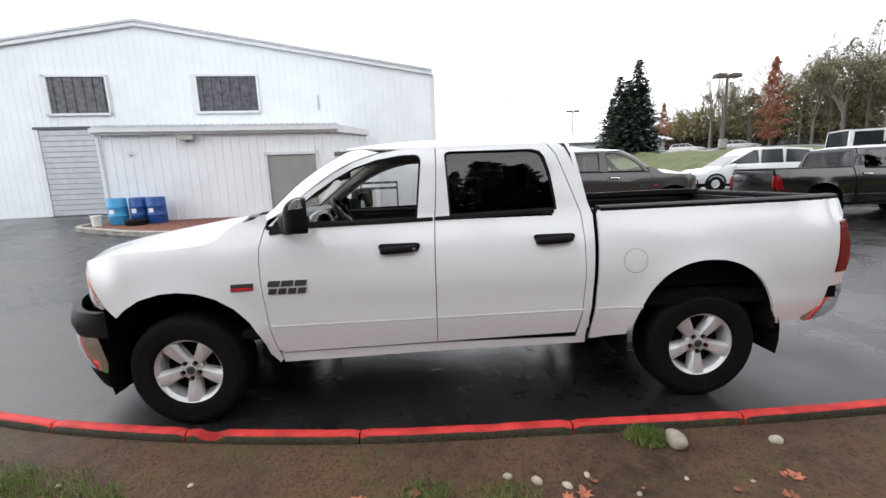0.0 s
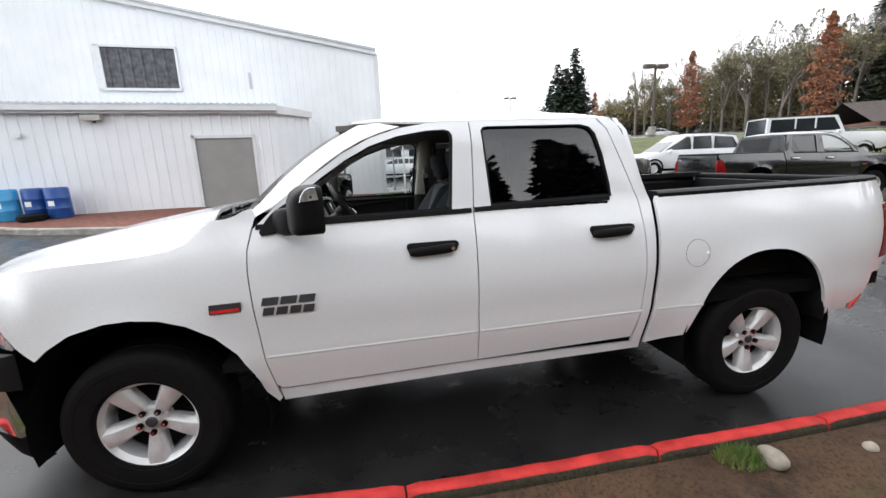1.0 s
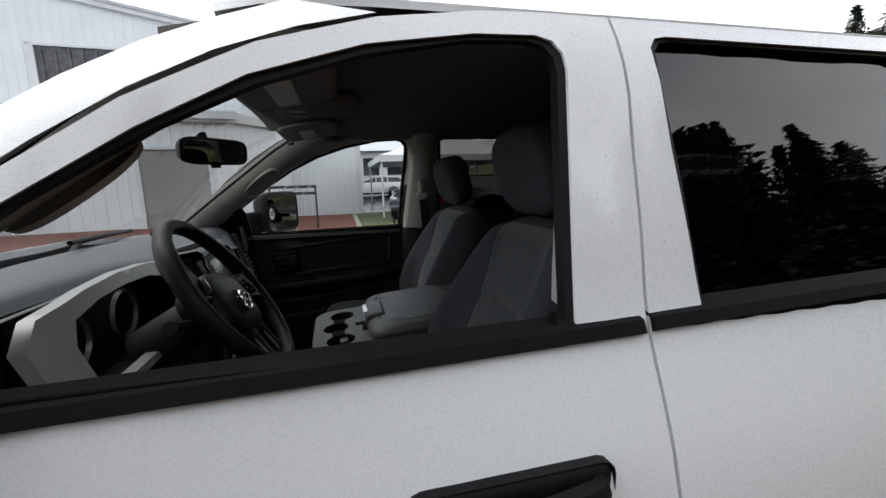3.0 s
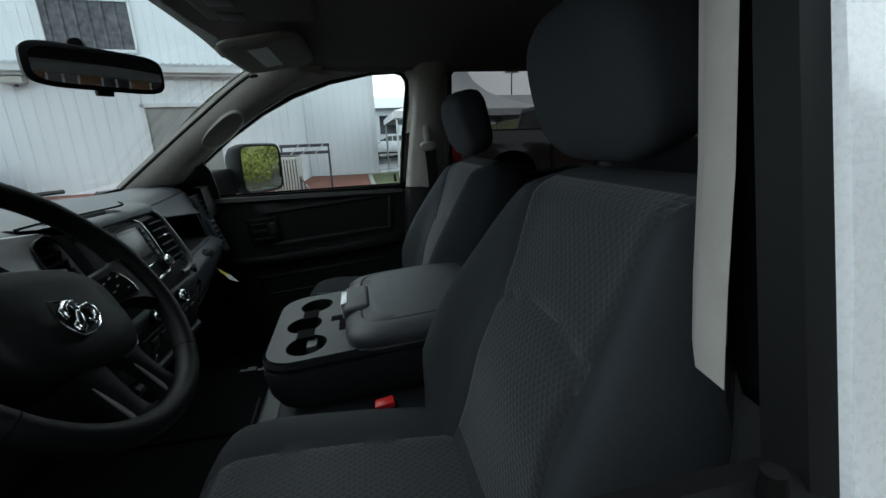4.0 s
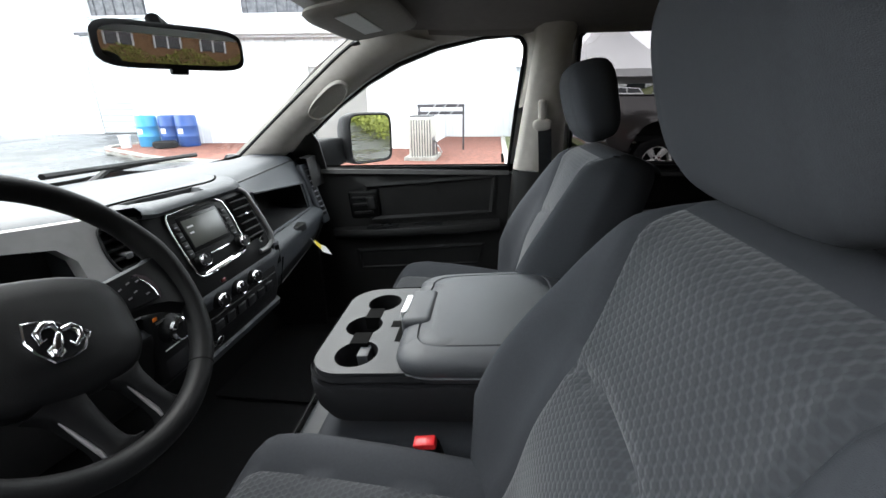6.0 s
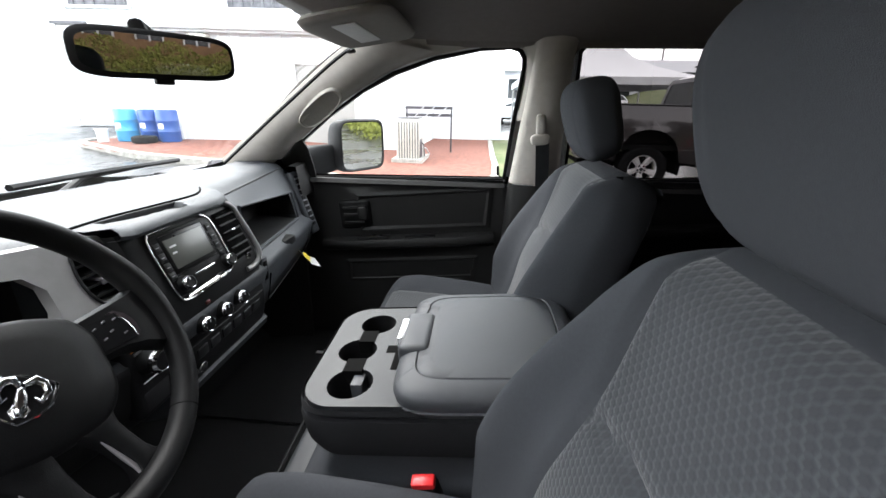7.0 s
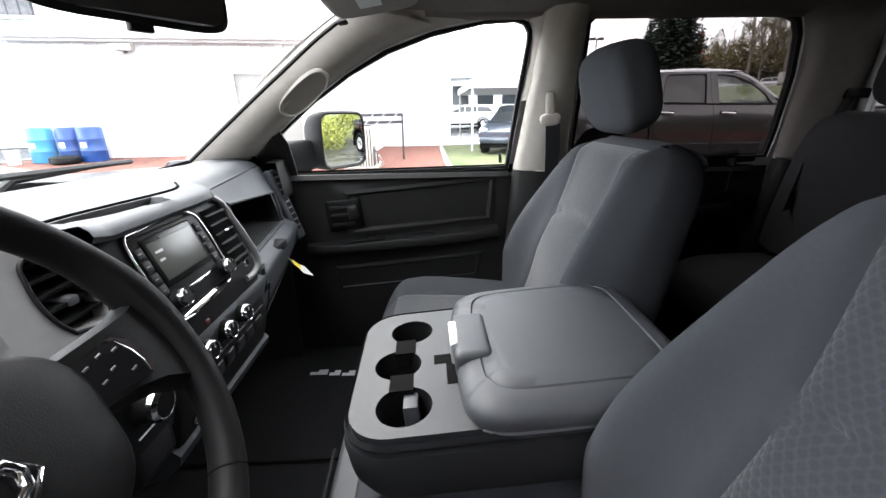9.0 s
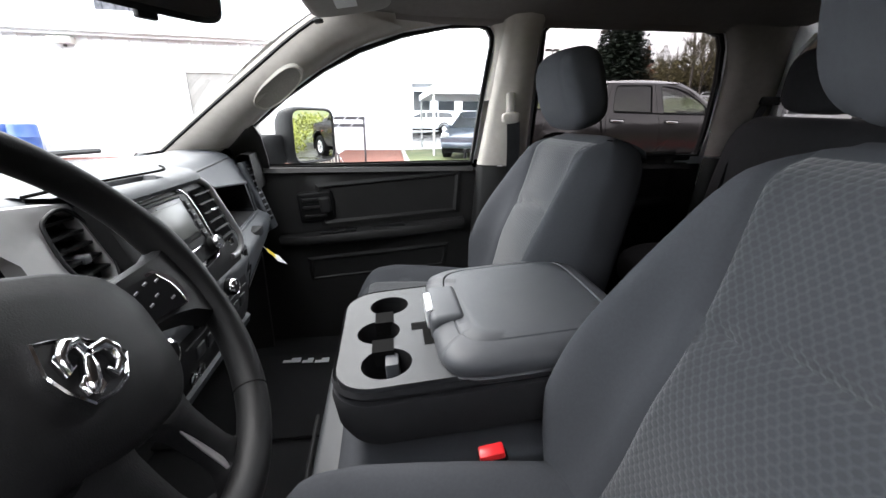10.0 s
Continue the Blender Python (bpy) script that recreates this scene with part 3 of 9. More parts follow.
def pickup(paint, label, detail):
    """A crew-cab pickup; its front looks to -x and its middle lies at YC."""
    t = thing("pickup_truck", label, "truck", group="pickup trucks")
    P = lambda n, bm, m, lab="", sm=35: part(n, bm, m, t, lab, sm)
    step = 0.045 if detail else 0.09
    for s in (1, -1):
        near = s == 1
        drop = 0.0 if near else SILL_DROP
        win_f, win_r = (WIN_F, WIN_R) if near else (far_loop(WIN_F), far_loop(WIN_R))
        d = (0, s * 0.02, 0)
        P("front_fender", sheet([FENDER], side(s), d, step), paint, "", 50)
        fd = P("front_door", sheet([DOOR_F, win_f], side(s), (0, s * 0.035, 0), step), paint, "closed front door with its window lowered" if near and detail else "closed front door", 50)
        rd = P("rear_door", sheet([DOOR_R, win_r], side(s), (0, s * 0.035, 0), step), paint, "closed rear door with tinted glass", 50)
        P("quarter_panel", sheet([QUARTER], side(s), d, step), paint, "", 50)
        P("rocker_panel", sheet([ROCKER], side(s, 0.012), d, step), paint, "", 50)
        bs = P("bed_side", sheet([BEDSIDE], side(s), d, step), paint, "", 50)
        # crease pressed into the lower doors
        for x0, x1, own in ((0.61, 1.69, fd), (1.715, 2.70, rd), (2.80, 3.10, bs)):
            ring = []
            for x in np.linspace(x0, x1, 14):
                z = 0.70 + 0.006 * (x - 0.6)
                ring.append([(x, YC - s * (half(x, z + dz) + o), z + dz) for dz, o in ((0.010, -0.002), (0.002, 0.0035), (-0.004, 0.002), (-0.012, -0.002))])
            part("crease", skin(ring, closed=False), paint, own, "", 60)
        # belt trim under the windows
        for own, x0, x1, z0, z1 in ((fd, 0.615, 1.706, 1.335 - drop, 1.351 - drop), (rd, 1.722, 2.522, 1.353 - drop, 1.371 - drop)):
            ring = []
            for x in np.linspace(x0, x1, 16):
                z = z0 + (z1 - z0) * (x - x0) / (x1 - x0)
                w = [YC - s * (half(x, z + dz) + o) for dz, o in ((-0.004, 0.001), (0.0, 0.011), (0.018, 0.010), (0.022, -0.004), (0.031, -0.014), (0.0, -0.014))]
                ring.append([(x, y, z + dz) for y, dz in zip(w, (-0.004, 0.0, 0.018, 0.022, 0.031, 0.0))])
            part("belt_trim", skin(ring), RUBBER, own, "black rubber belt moulding")
        # black window surround
        for own, loop in ((fd, win_f), (rd, win_r)):
            out = []
            c = np.mean(loop, axis=0)
            k = len(loop)
            rows = [[], [], [], []]
            for i in range(k):
                p = np.array(loop[i])
                q = p + (c - p) / np.linalg.norm(c - p) * 0.014
                rows[0].append((p[0], YC - s * (half(*p) - 0.006), p[1]))
                rows[1].append((q[0], YC - s * (half(*q) - 0.008), q[1]))
                rows[2].append((q[0], YC - s * (half(*q) - 0.03), q[1]))
                rows[3].append((p[0], YC - s * (half(*p) - 0.03), p[1]))
            part("window_seal", skin([r + r[:1] for r in rows], closed=False), TRIM, own, "black rubber window seal", 50)
        # glass; the driver's is wound down
        for own, loop, mat in ((fd, win_f, CLEAR), (rd, win_r, HALFTINT if s < 0 else TINTED)):
            if own is fd and near and detail:
                continue
            if not detail:
                mat = TINTED if own is rd else mat
            g = part("window_glass", sheet([loop], side(s, 0.022), (0, s * 0.003, 0), 0.12), mat, own, "dark tinted glass" if own is rd else "clear glass", 60)
            g.visible_shadow = own is rd
        # handles
        for own, x0 in ((fd, 1.352), (rd, 2.38)):
            z = 1.172 if own is fd else 1.19
            y0 = YC - s * half(x0 + 0.1, z)
            rings = []
            for u in np.linspace(0, 1, 13):
                e = min(1, math.sin(math.pi * min(u, 1 - u) * 3 if min(u, 1 - u) < 1 / 6 else math.pi / 2))
                o = 0.016 + 0.022 * math.sin(math.pi * u) ** 0.4 if 0 < u < 1 else 0.014
                x = x0 + 0.24 * u
                zz = z + 0.012 * u
                hgt = 0.017 + 0.006 * e
                rings.append([(x, y0 - s * o, zz - hgt), (x, y0 - s * (o + 0.008), zz - hgt * 0.4), (x, y0 - s * (o + 0.008), zz + hgt * 0.4), (x, y0 - s * o, zz + hgt), (x, y0 - s * (o - 0.018), zz + hgt), (x, y0 - s * (o - 0.018), zz - hgt)])
            hd = part("door_handle", skin(rings), TRIM if detail else CHROME, own, "black plastic pull handle" if detail else "chrome pull handle", 50)
            part("handle_cup", box(x0 - 0.012, x0 + 0.262, y0 - s * 0.004, y0 + s * 0.02, z - 0.028, z + 0.044, 0.02, 3), BLACK, own, "shallow dark recess")
            if own is fd:
                part("key_lock", cyl((x0 + 0.222, y0 - s * 0.045, z + 0.012), (x0 + 0.222, y0, z + 0.012), 0.010, n=20), CHROME, own, "round chrome key lock")
        # tail lamp
        TL = [(4.470, 0.884), (4.585, 0.882), (4.612, 0.96), (4.622, 1.07), (4.606, 1.232), (4.538, 1.224), (4.507, 1.085)]
        tl = P("tail_lamp", sheet([TL], side(s, -0.006), (0, s * 0.05, 0), 0.05), REDLENS, "tall red tail lamp", 50)
        part("tail_lamp_lens", box(4.57, 4.632, YC - s * 0.845, YC - s * 0.765, 0.90, 1.22, 0.015, 2), REDLENS, tl)
        # head lamp
        HL = [(-0.752, 1.103), (-0.628, 1.052), (-0.518, 0.952), (-0.452, 0.872), (-0.47, 0.862), (-0.78, 0.872), (-0.84, 0.89), (-0.84, 1.04), (-0.80, 1.095)]
        hl = P("head_lamp", sheet([HL], side(s, 0.0), (0, s * 0.05, 0), 0.05), LENS, "clear wrap-around head lamp", 50)
        part("side_marker", sheet([[(-0.73, 1.082), (-0.64, 1.042), (-0.56, 0.975), (-0.53, 0.945), (-0.58, 0.96), (-0.66, 1.01), (-0.72, 1.05)]], side(s, -0.004), (0, s * 0.01, 0), 0.05), AMBER, hl, "amber side marker")
        # wheel wells
        for cx, cz, r in ((0.05, 0.41, 0.535), (3.55, 0.45, 0.545)):
            rings = []
            for k in range(21):
                a = math.pi * (k / 20) * 1.16 - 0.25
                rings.append([(cx + r * math.cos(a), YC - s * y, cz + r * math.sin(a)) for y in (0.985, 0.93, 0.55, 0.5)])
            P("wheel_well", skin(rings, closed=False), DARK, "black wheel-arch liner", 50)
            rings = []
            for k in range(21):
                a = math.pi * (k / 20) * 1.1 - 0.15
                rings.append([(cx - 0.01 + rr * math.cos(a), YC - s * y, cz + rr * math.sin(a)) for rr, y in ((0.525, 0.985), (0.515, 1.005), (0.50, 1.0), (0.495, 0.96), (0.52, 0.9))])
        P("mud_flap", box(4.03, 4.06, YC - s * 0.985, YC - s * 0.72, 0.50, 0.74, 0.01, 2), BLACK, "black mud flap", 50)
        wheel(t, (0, YC - s * 0.822, 0.39), s)
        wheel(t, (3.569, YC - s * 0.822, 0.39), s)
        # bed rail cap
        rings = []
        for x in np.linspace(2.84, 4.585, 20):
            z = 1.374 + 0.014 * (x - 2.84) / 1.7
            w = half(x, z)
            rings.append([(x, YC - s * (w + o), z + dz) for o, dz in ((0.004, -0.02), (0.003, 0.012), (-0.02, 0.024), (-0.09, 0.024), (-0.095, -0.02))])
        P("bed_rail_cap", skin(rings), BLACK, "black textured bed rail cap")
    # hood
    zc = curve1([(-1.08, 1.06), (-1.0, 1.135), (-0.9, 1.175), (-0.6, 1.245), (-0.33, 1.295), (0.11, 1.372), (0.3, 1.40), (0.5, 1.425)])
    ze = curve1([(-1.08, 1.03), (-0.95, 1.08), (-0.80, 1.118), (-0.60, 1.172), (-0.315, 1.222), (0.02, 1.24), (0.18, 1.256), (0.28, 1.276), (0.36, 1.34), (0.45, 1.372)])

    def hood(a, c):
        w = half(a, ze(a)) - 0.004
        v = min(1.0, abs(c - YC) / w)
        bulge = 0.012 * math.exp(-((abs(c - YC) - 0.42) / 0.09) ** 2)
        return (a, c, ze(a) + (zc(a) - ze(a)) * (1 - v ** 2.6) + bulge)

    edge = [(a, YC - half(a, ze(a)) + 0.006) for a in np.linspace(0.36, -0.72, 16)]
    front = [(-0.80, YC - 0.58), (-0.87, YC - 0.46), (-0.95, YC - 0.28), (-0.98, YC), (-0.95, YC + 0.28), (-0.87, YC + 0.46), (-0.80, YC + 0.58)]
    back = [(0.41, YC + 0.83), (0.33, YC + 0.5), (0.27, YC), (0.33, YC - 0.5), (0.41, YC - 0.83)]
    P("hood", sheet([edge + front + [(a, 2 * YC - c) for a, c in edge[::-1]] + back], hood, (0, 0, -0.02), 0.06), paint, "", 50)
    # cowl with its wipers
    rows = []
    for v in np.linspace(-1, 1, 25):
        k = 1 - v * v
        rows.append([(0.405 - 0.145 * k + (0.62 - 0.16 * k - 0.405 + 0.145 * k) * f, YC + 0.845 * v, z - 0.012 * abs(v) ** 3 * (f < 0.9)) for f, z in ((-0.05, 1.345), (0.1, 1.352), (0.35, 1.358), (0.7, 1.36 + 0.03 * abs(v) ** 3), (0.98, 1.372 + 0.05 * abs(v) ** 3))])
    P("cowl", skin(rows, closed=False), BLACK, "black louvred cowl panel")
    for k in range(14):
        P("cowl_rib", box(0.34, 0.46, YC - 0.62 + k * 0.095, YC - 0.60 + k * 0.095, 1.350, 1.366, 0.003), TRIM)
    for y0, y1 in ((YC - 0.72, YC - 0.06), (YC + 0.02, YC + 0.70)):
        wp = P("wiper", tube([(0.42, y0 + 0.2, 1.37), (0.39, y0 + 0.3, 1.40), (0.39, y1 - 0.05, 1.405)], [0.012, 0.009, 0.006], 8), TRIM, "black windscreen wiper arm")
        part("wiper_blade", tube([(0.53, y0, 1.43), (0.42, (y0 + y1) / 2, 1.412), (0.395, y1, 1.402)], 0.008, 6), TRIM, wp)
    # roof and screen
    rz = curve1([(0.9, 1.80), (1.0, 1.845), (1.15, 1.878), (1.3, 1.898), (1.75, 1.922), (2.3, 1.912), (2.55, 1.885), (2.66, 1.84), (2.72, 1.77)])

    def roof(a, c):
        v = abs(c - YC) / 0.735
        return (a, c, rz(a) - (rz(a) - 1.836) * min(1.0, v) ** 4 - 0.0 * v)

    ed = [(1.125, YC - 0.635), (1.2, YC - 0.69), (1.36, YC - 0.725), (1.52, YC - 0.735), (1.735, YC - 0.735), (2.5, YC - 0.735), (2.585, YC - 0.725), (2.64, YC - 0.68), (2.67, YC - 0.5), (2.69, YC)]
    P("roof", sheet([ed + [(a, 2 * YC - c) for a, c in ed[::-1]][1:] + [(1.085, YC + 0.4), (1.065, YC), (1.085, YC - 0.4)]], roof, (0, 0, -0.012), 0.06), paint, "", 50)
    # windscreen: between two bowed edges
    lo = smoothline([(0.605, YC - 0.80, 1.435), (0.48, YC - 0.5, 1.395), (0.43, YC, 1.375), (0.48, YC + 0.5, 1.395), (0.605, YC + 0.80, 1.435)], 17)
    hi = smoothline([(1.145, YC - 0.645, 1.838), (1.105, YC - 0.4, 1.855), (1.085, YC, 1.858), (1.105, YC + 0.4, 1.855), (1.145, YC + 0.645, 1.838)], 17)
    rows = [[tuple(np.array(a) * (1 - u) + np.array(b) * u + np.array((-0.022, 0, 0.026)) * math.sin(math.pi * u)) for a, b in zip(lo, hi)] for u in np.linspace(0, 1, 9)]
    g = P("windscreen", skin(rows, closed=False), CLEAR, "clear windscreen glass", 60)
    g.visible_shadow = False
    for s in (1, -1):
        k = 0 if s == 1 else 16
        inner = [r[k] for r in rows]
        outer = smoothline([(0.608, 0, 1.388), (0.73, 0, 1.455), (0.88, 0, 1.572), (1.05, 0, 1.69), (1.2, 0, 1.765), (1.36, 0, 1.812)], 9)
        outer = [(x, YC - s * half(x, z), z) for x, _, z in outer]
        mid = [tuple((np.array(p) + np.array(q)) / 2 + np.array((-0.012, -s * 0.012, 0.012))) for p, q in zip(inner, outer)]
        P("windscreen_pillar", skin([[tuple(np.array(p) + np.array((0.0, s * 0.0, -0.004))) for p in inner], mid, outer], closed=False), paint, "", 60)
    # cab back and rear screen
    bk = [[(2.70 + 0.06 * (1.84 - z) / 0.45 * 1.0, y, z) for y in np.linspace(YC - w, YC + w, 13)] for z, w in ((1.84, 0.70), (1.72, 0.76), (1.55, 0.82), (1.40, 0.86), (1.25, 0.88), (0.6, 0.9))]
    loop = [(YC - 0.72, 1.36), (YC + 0.72, 1.36), (YC + 0.74, 1.42), (YC + 0.66, 1.72), (YC + 0.60, 1.77), (YC - 0.60, 1.77), (YC - 0.66, 1.72), (YC - 0.74, 1.42)]
    wall = [(YC - 0.90, 0.55), (YC + 0.90, 0.55), (YC + 0.90, 1.25), (YC + 0.85, 1.45), (YC + 0.75, 1.76), (YC + 0.66, 1.838), (YC - 0.66, 1.838), (YC - 0.75, 1.76), (YC - 0.85, 1.45), (YC - 0.90, 1.25)]
    backx = lambda c: 2.69 + 0.085 * max(0.0, min(1.0, (1.84 - c) / 0.5))
    P("cab_back", sheet([wall, loop], lambda a, c: (backx(c), a, c), (-0.03, 0, 0), 0.12), paint)
    g = P("rear_screen", sheet([loop], lambda a, c: (backx(c) - 0.012, a, c), (-0.003, 0, 0), 0.2), HALFTINT, "tinted rear screen glass", 60)
    # load bed
    P("tailgate_liner", box(4.548, 4.5635, YC - 0.745, YC + 0.745, 0.85, 1.352, 0.004), BLACK, "black tailgate liner")
    P("bed_floor", box(2.83, 4.58, YC - 0.82, YC + 0.82, 0.80, 0.84), BLACK, "black bed liner floor")
    for s in (1, -1):
        P("bed_wall", skin([[(x, YC - s * y, z) for y, z in ((0.79, 1.385), (0.80, 1.34), (0.765, 1.32), (0.775, 1.10), (0.80, 0.84))] for x in (2.83, 4.58)], closed=False), BLACK, "black bed liner wall", 20)
    P("bed_front_wall", box(2.825, 2.86, YC - 0.80, YC + 0.80, 0.82, 1.375, 0.01, 2), BLACK, "black bed liner front")
    tg = P("tailgate", box(4.565, 4.625, YC - 0.76, YC + 0.76, 0.80, 1.36, 0.02, 3), paint, "closed tailgate")
    part("tailgate_cap", box(4.56, 4.63, YC - 0.77, YC + 0.77, 1.352, 1.402, 0.015, 3), BLACK, tg, "black tailgate cap")
    part("tailgate_handle", box(4.618, 4.635, YC - 0.12, YC + 0.12, 1.20, 1.27, 0.008, 2), TRIM, tg, "black handle plate")
    # bumpers
    rings = []
    for u in np.linspace(-1, 1, 25):
        a = abs(u)
        y = YC + u * 0.965
        x = 4.72 - 0.05 * a ** 3 - (0.30 * max(0, a - 0.88) / 0.12 if a > 0.88 else 0)
        h0 = 0.60 if a < 0.9 else 0.60 + 0.0
        rings.append([(x - 0.06, y, 0.785), (x - 0.01, y, 0.782), (x, y, 0.76), (x + 0.008, y, 0.69), (x - 0.012, y, 0.605), (x - 0.085, y, 0.54), (x - 0.12, y, 0.555)])
    rb = P("rear_bumper", skin(rings), CHROME, "chrome rear step bumper", 40)
    part("step_pad", box(4.60, 4.70, YC - 0.70, YC + 0.70, 0.782, 0.790, 0.003), BLACK, rb, "black step pad")
    nose = curve1([(0, -1.10), (0.2, -1.09), (0.4, -1.045), (0.57, -0.97), (0.7, -0.88), (0.8, -0.80), (0.9, -0.70), (0.96, -0.60), (1.0, -0.46)])
    FX = lambda u: nose(abs(u))
    def bump(prof, name, mat, lab, u1=0.985):
        rings = []
        for u in np.linspace(-u1, u1, 41):
            rings.append([(FX(u) + dx, YC + u * 0.97 * (1 - 0.0), z) for dx, z in prof])
        return P(name, skin(rings), mat, lab, 40)
    bump([(0.05, 0.845), (0.0, 0.835), (-0.03, 0.795), (-0.045, 0.735), (-0.02, 0.668), (0.05, 0.668)], "bumper_top", BLACK, "black upper front bumper cover")
    bump([(0.05, 0.667), (-0.022, 0.667), (-0.03, 0.62), (-0.015, 0.53), (0.02, 0.44), (0.06, 0.41), (0.10, 0.42)], "front_bumper", CHROME, "chrome front bumper", 0.955)
    bump([(0.05, 0.425), (0.03, 0.42), (0.05, 0.37), (0.09, 0.30), (0.15, 0.27), (0.2, 0.30)], "valance", DARK, "black lower front valance", 0.95)
    gr = P("grille", box(-0.99, -0.90, YC - 0.42, YC + 0.42, 0.86, 1.05, 0.03, 2), BLACK, "black mesh grille")
    part("grille_bar", box(-1.0, -0.96, YC - 0.035, YC + 0.035, 0.86, 1.05, 0.01, 2), CHROME, gr, "chrome cross bar")
    part("grille_bar", box(-1.0, -0.96, YC - 0.40, YC + 0.40, 0.94, 0.985, 0.01, 2), CHROME, gr, "chrome cross bar")
    P("engine_bay", box(-0.85, 0.45, YC - 0.42, YC + 0.42, 0.45, 1.06), DARK, "dark engine bay block", None)
    P("chassis", box(-0.7, 4.5, YC - 0.42, YC + 0.42, 0.40, 0.55), DARK, "dark chassis frame", None)
    P("axle", cyl((3.569, YC - 0.8, 0.39), (3.569, YC + 0.8, 0.39), 0.05), DARK, "dark rear axle")
    P("axle", cyl((0, YC - 0.8, 0.39), (0, YC + 0.8, 0.39), 0.04), DARK, "dark front axle")
    for s in (1, -1):
        P("inner_sill", box(0.5, 2.74, YC - s * 0.90, YC - s * 0.40, 0.44, 0.52), DARK, "dark inner sill", None)
        P("bed_underside", box(2.75, 4.5, YC - s * 0.95, YC - s * 0.5, 0.70, 0.78), DARK, "dark bed underside", None)
        P("fender_liner", box(-0.75, -0.52, YC - s * 0.60, YC - s * 0.3, 0.5, 0.98), DARK, "dark inner fender", None)
    # side badges, as plain blocks
    for s in (1, -1):
        def blocks(z0, z1, x0, x1, k, own, mat, slant=0.01):
            w = (x1 - x0) / k
            for i in range(k):
                a, b = x0 + i * w + 0.006, x0 + (i + 1) * w - 0.006
                if s < 0:
                    pass
                part("badge_block", sheet([[(a, z0), (b, z0), (b + slant, z1), (a + slant, z1)]], side(s, -0.007), (0, s * 0.008, 0), 0.05), mat, own, "dull chrome badge block", 30)
        own = [o for o in t.children if o.name.startswith("front_door")][-1 if s < 0 else 0]
        blocks(0.975, 1.012, 0.612, 0.872, 3, own, STEEL)
        blocks(0.925, 0.962, 0.612, 0.864, 4, own, STEEL)
        fen = [o for o in t.children if o.name.startswith("front_fender")][-1 if s < 0 else 0]
        bd = part("engine_badge", sheet([[(0.385, 0.956), (0.525, 0.958), (0.528, 1.003), (0.387, 1.0)]], side(s, -0.008), (0, s * 0.01, 0), 0.05), STEEL, fen, "grey and red fender badge", 30)
        part("badge_stripe", sheet([[(0.392, 0.961), (0.52, 0.963), (0.521, 0.977), (0.393, 0.975)]], side(s, -0.011), (0, s * 0.004, 0), 0.05), REDP, bd, "red stripe")
    if detail:
        fu = [o for o in t.children if o.name.startswith("bed_side")][0]
        ring = [[(3.045 + r * math.cos(a), YC - half(3.045 + r * math.cos(a), 1.035 + r * math.sin(a)) - o, 1.035 + r * math.sin(a)) for r, o in ((0.0815, -0.001), (0.080, 0.0012), (0.0785, -0.001))] for a in np.linspace(0, 2 * math.pi, 41)]
        fc = part("fuel_door", skin(ring, closed=False), DARK, fu, "round fuel door seam", 50)
        part("fuel_latch", cyl((3.112, YC - half(3.112, 1.03) - 0.012, 1.03), (3.112, YC - half(3.112, 1.03), 1.03), 0.010, n=16), paint, fu, "small round push latch")
    return t


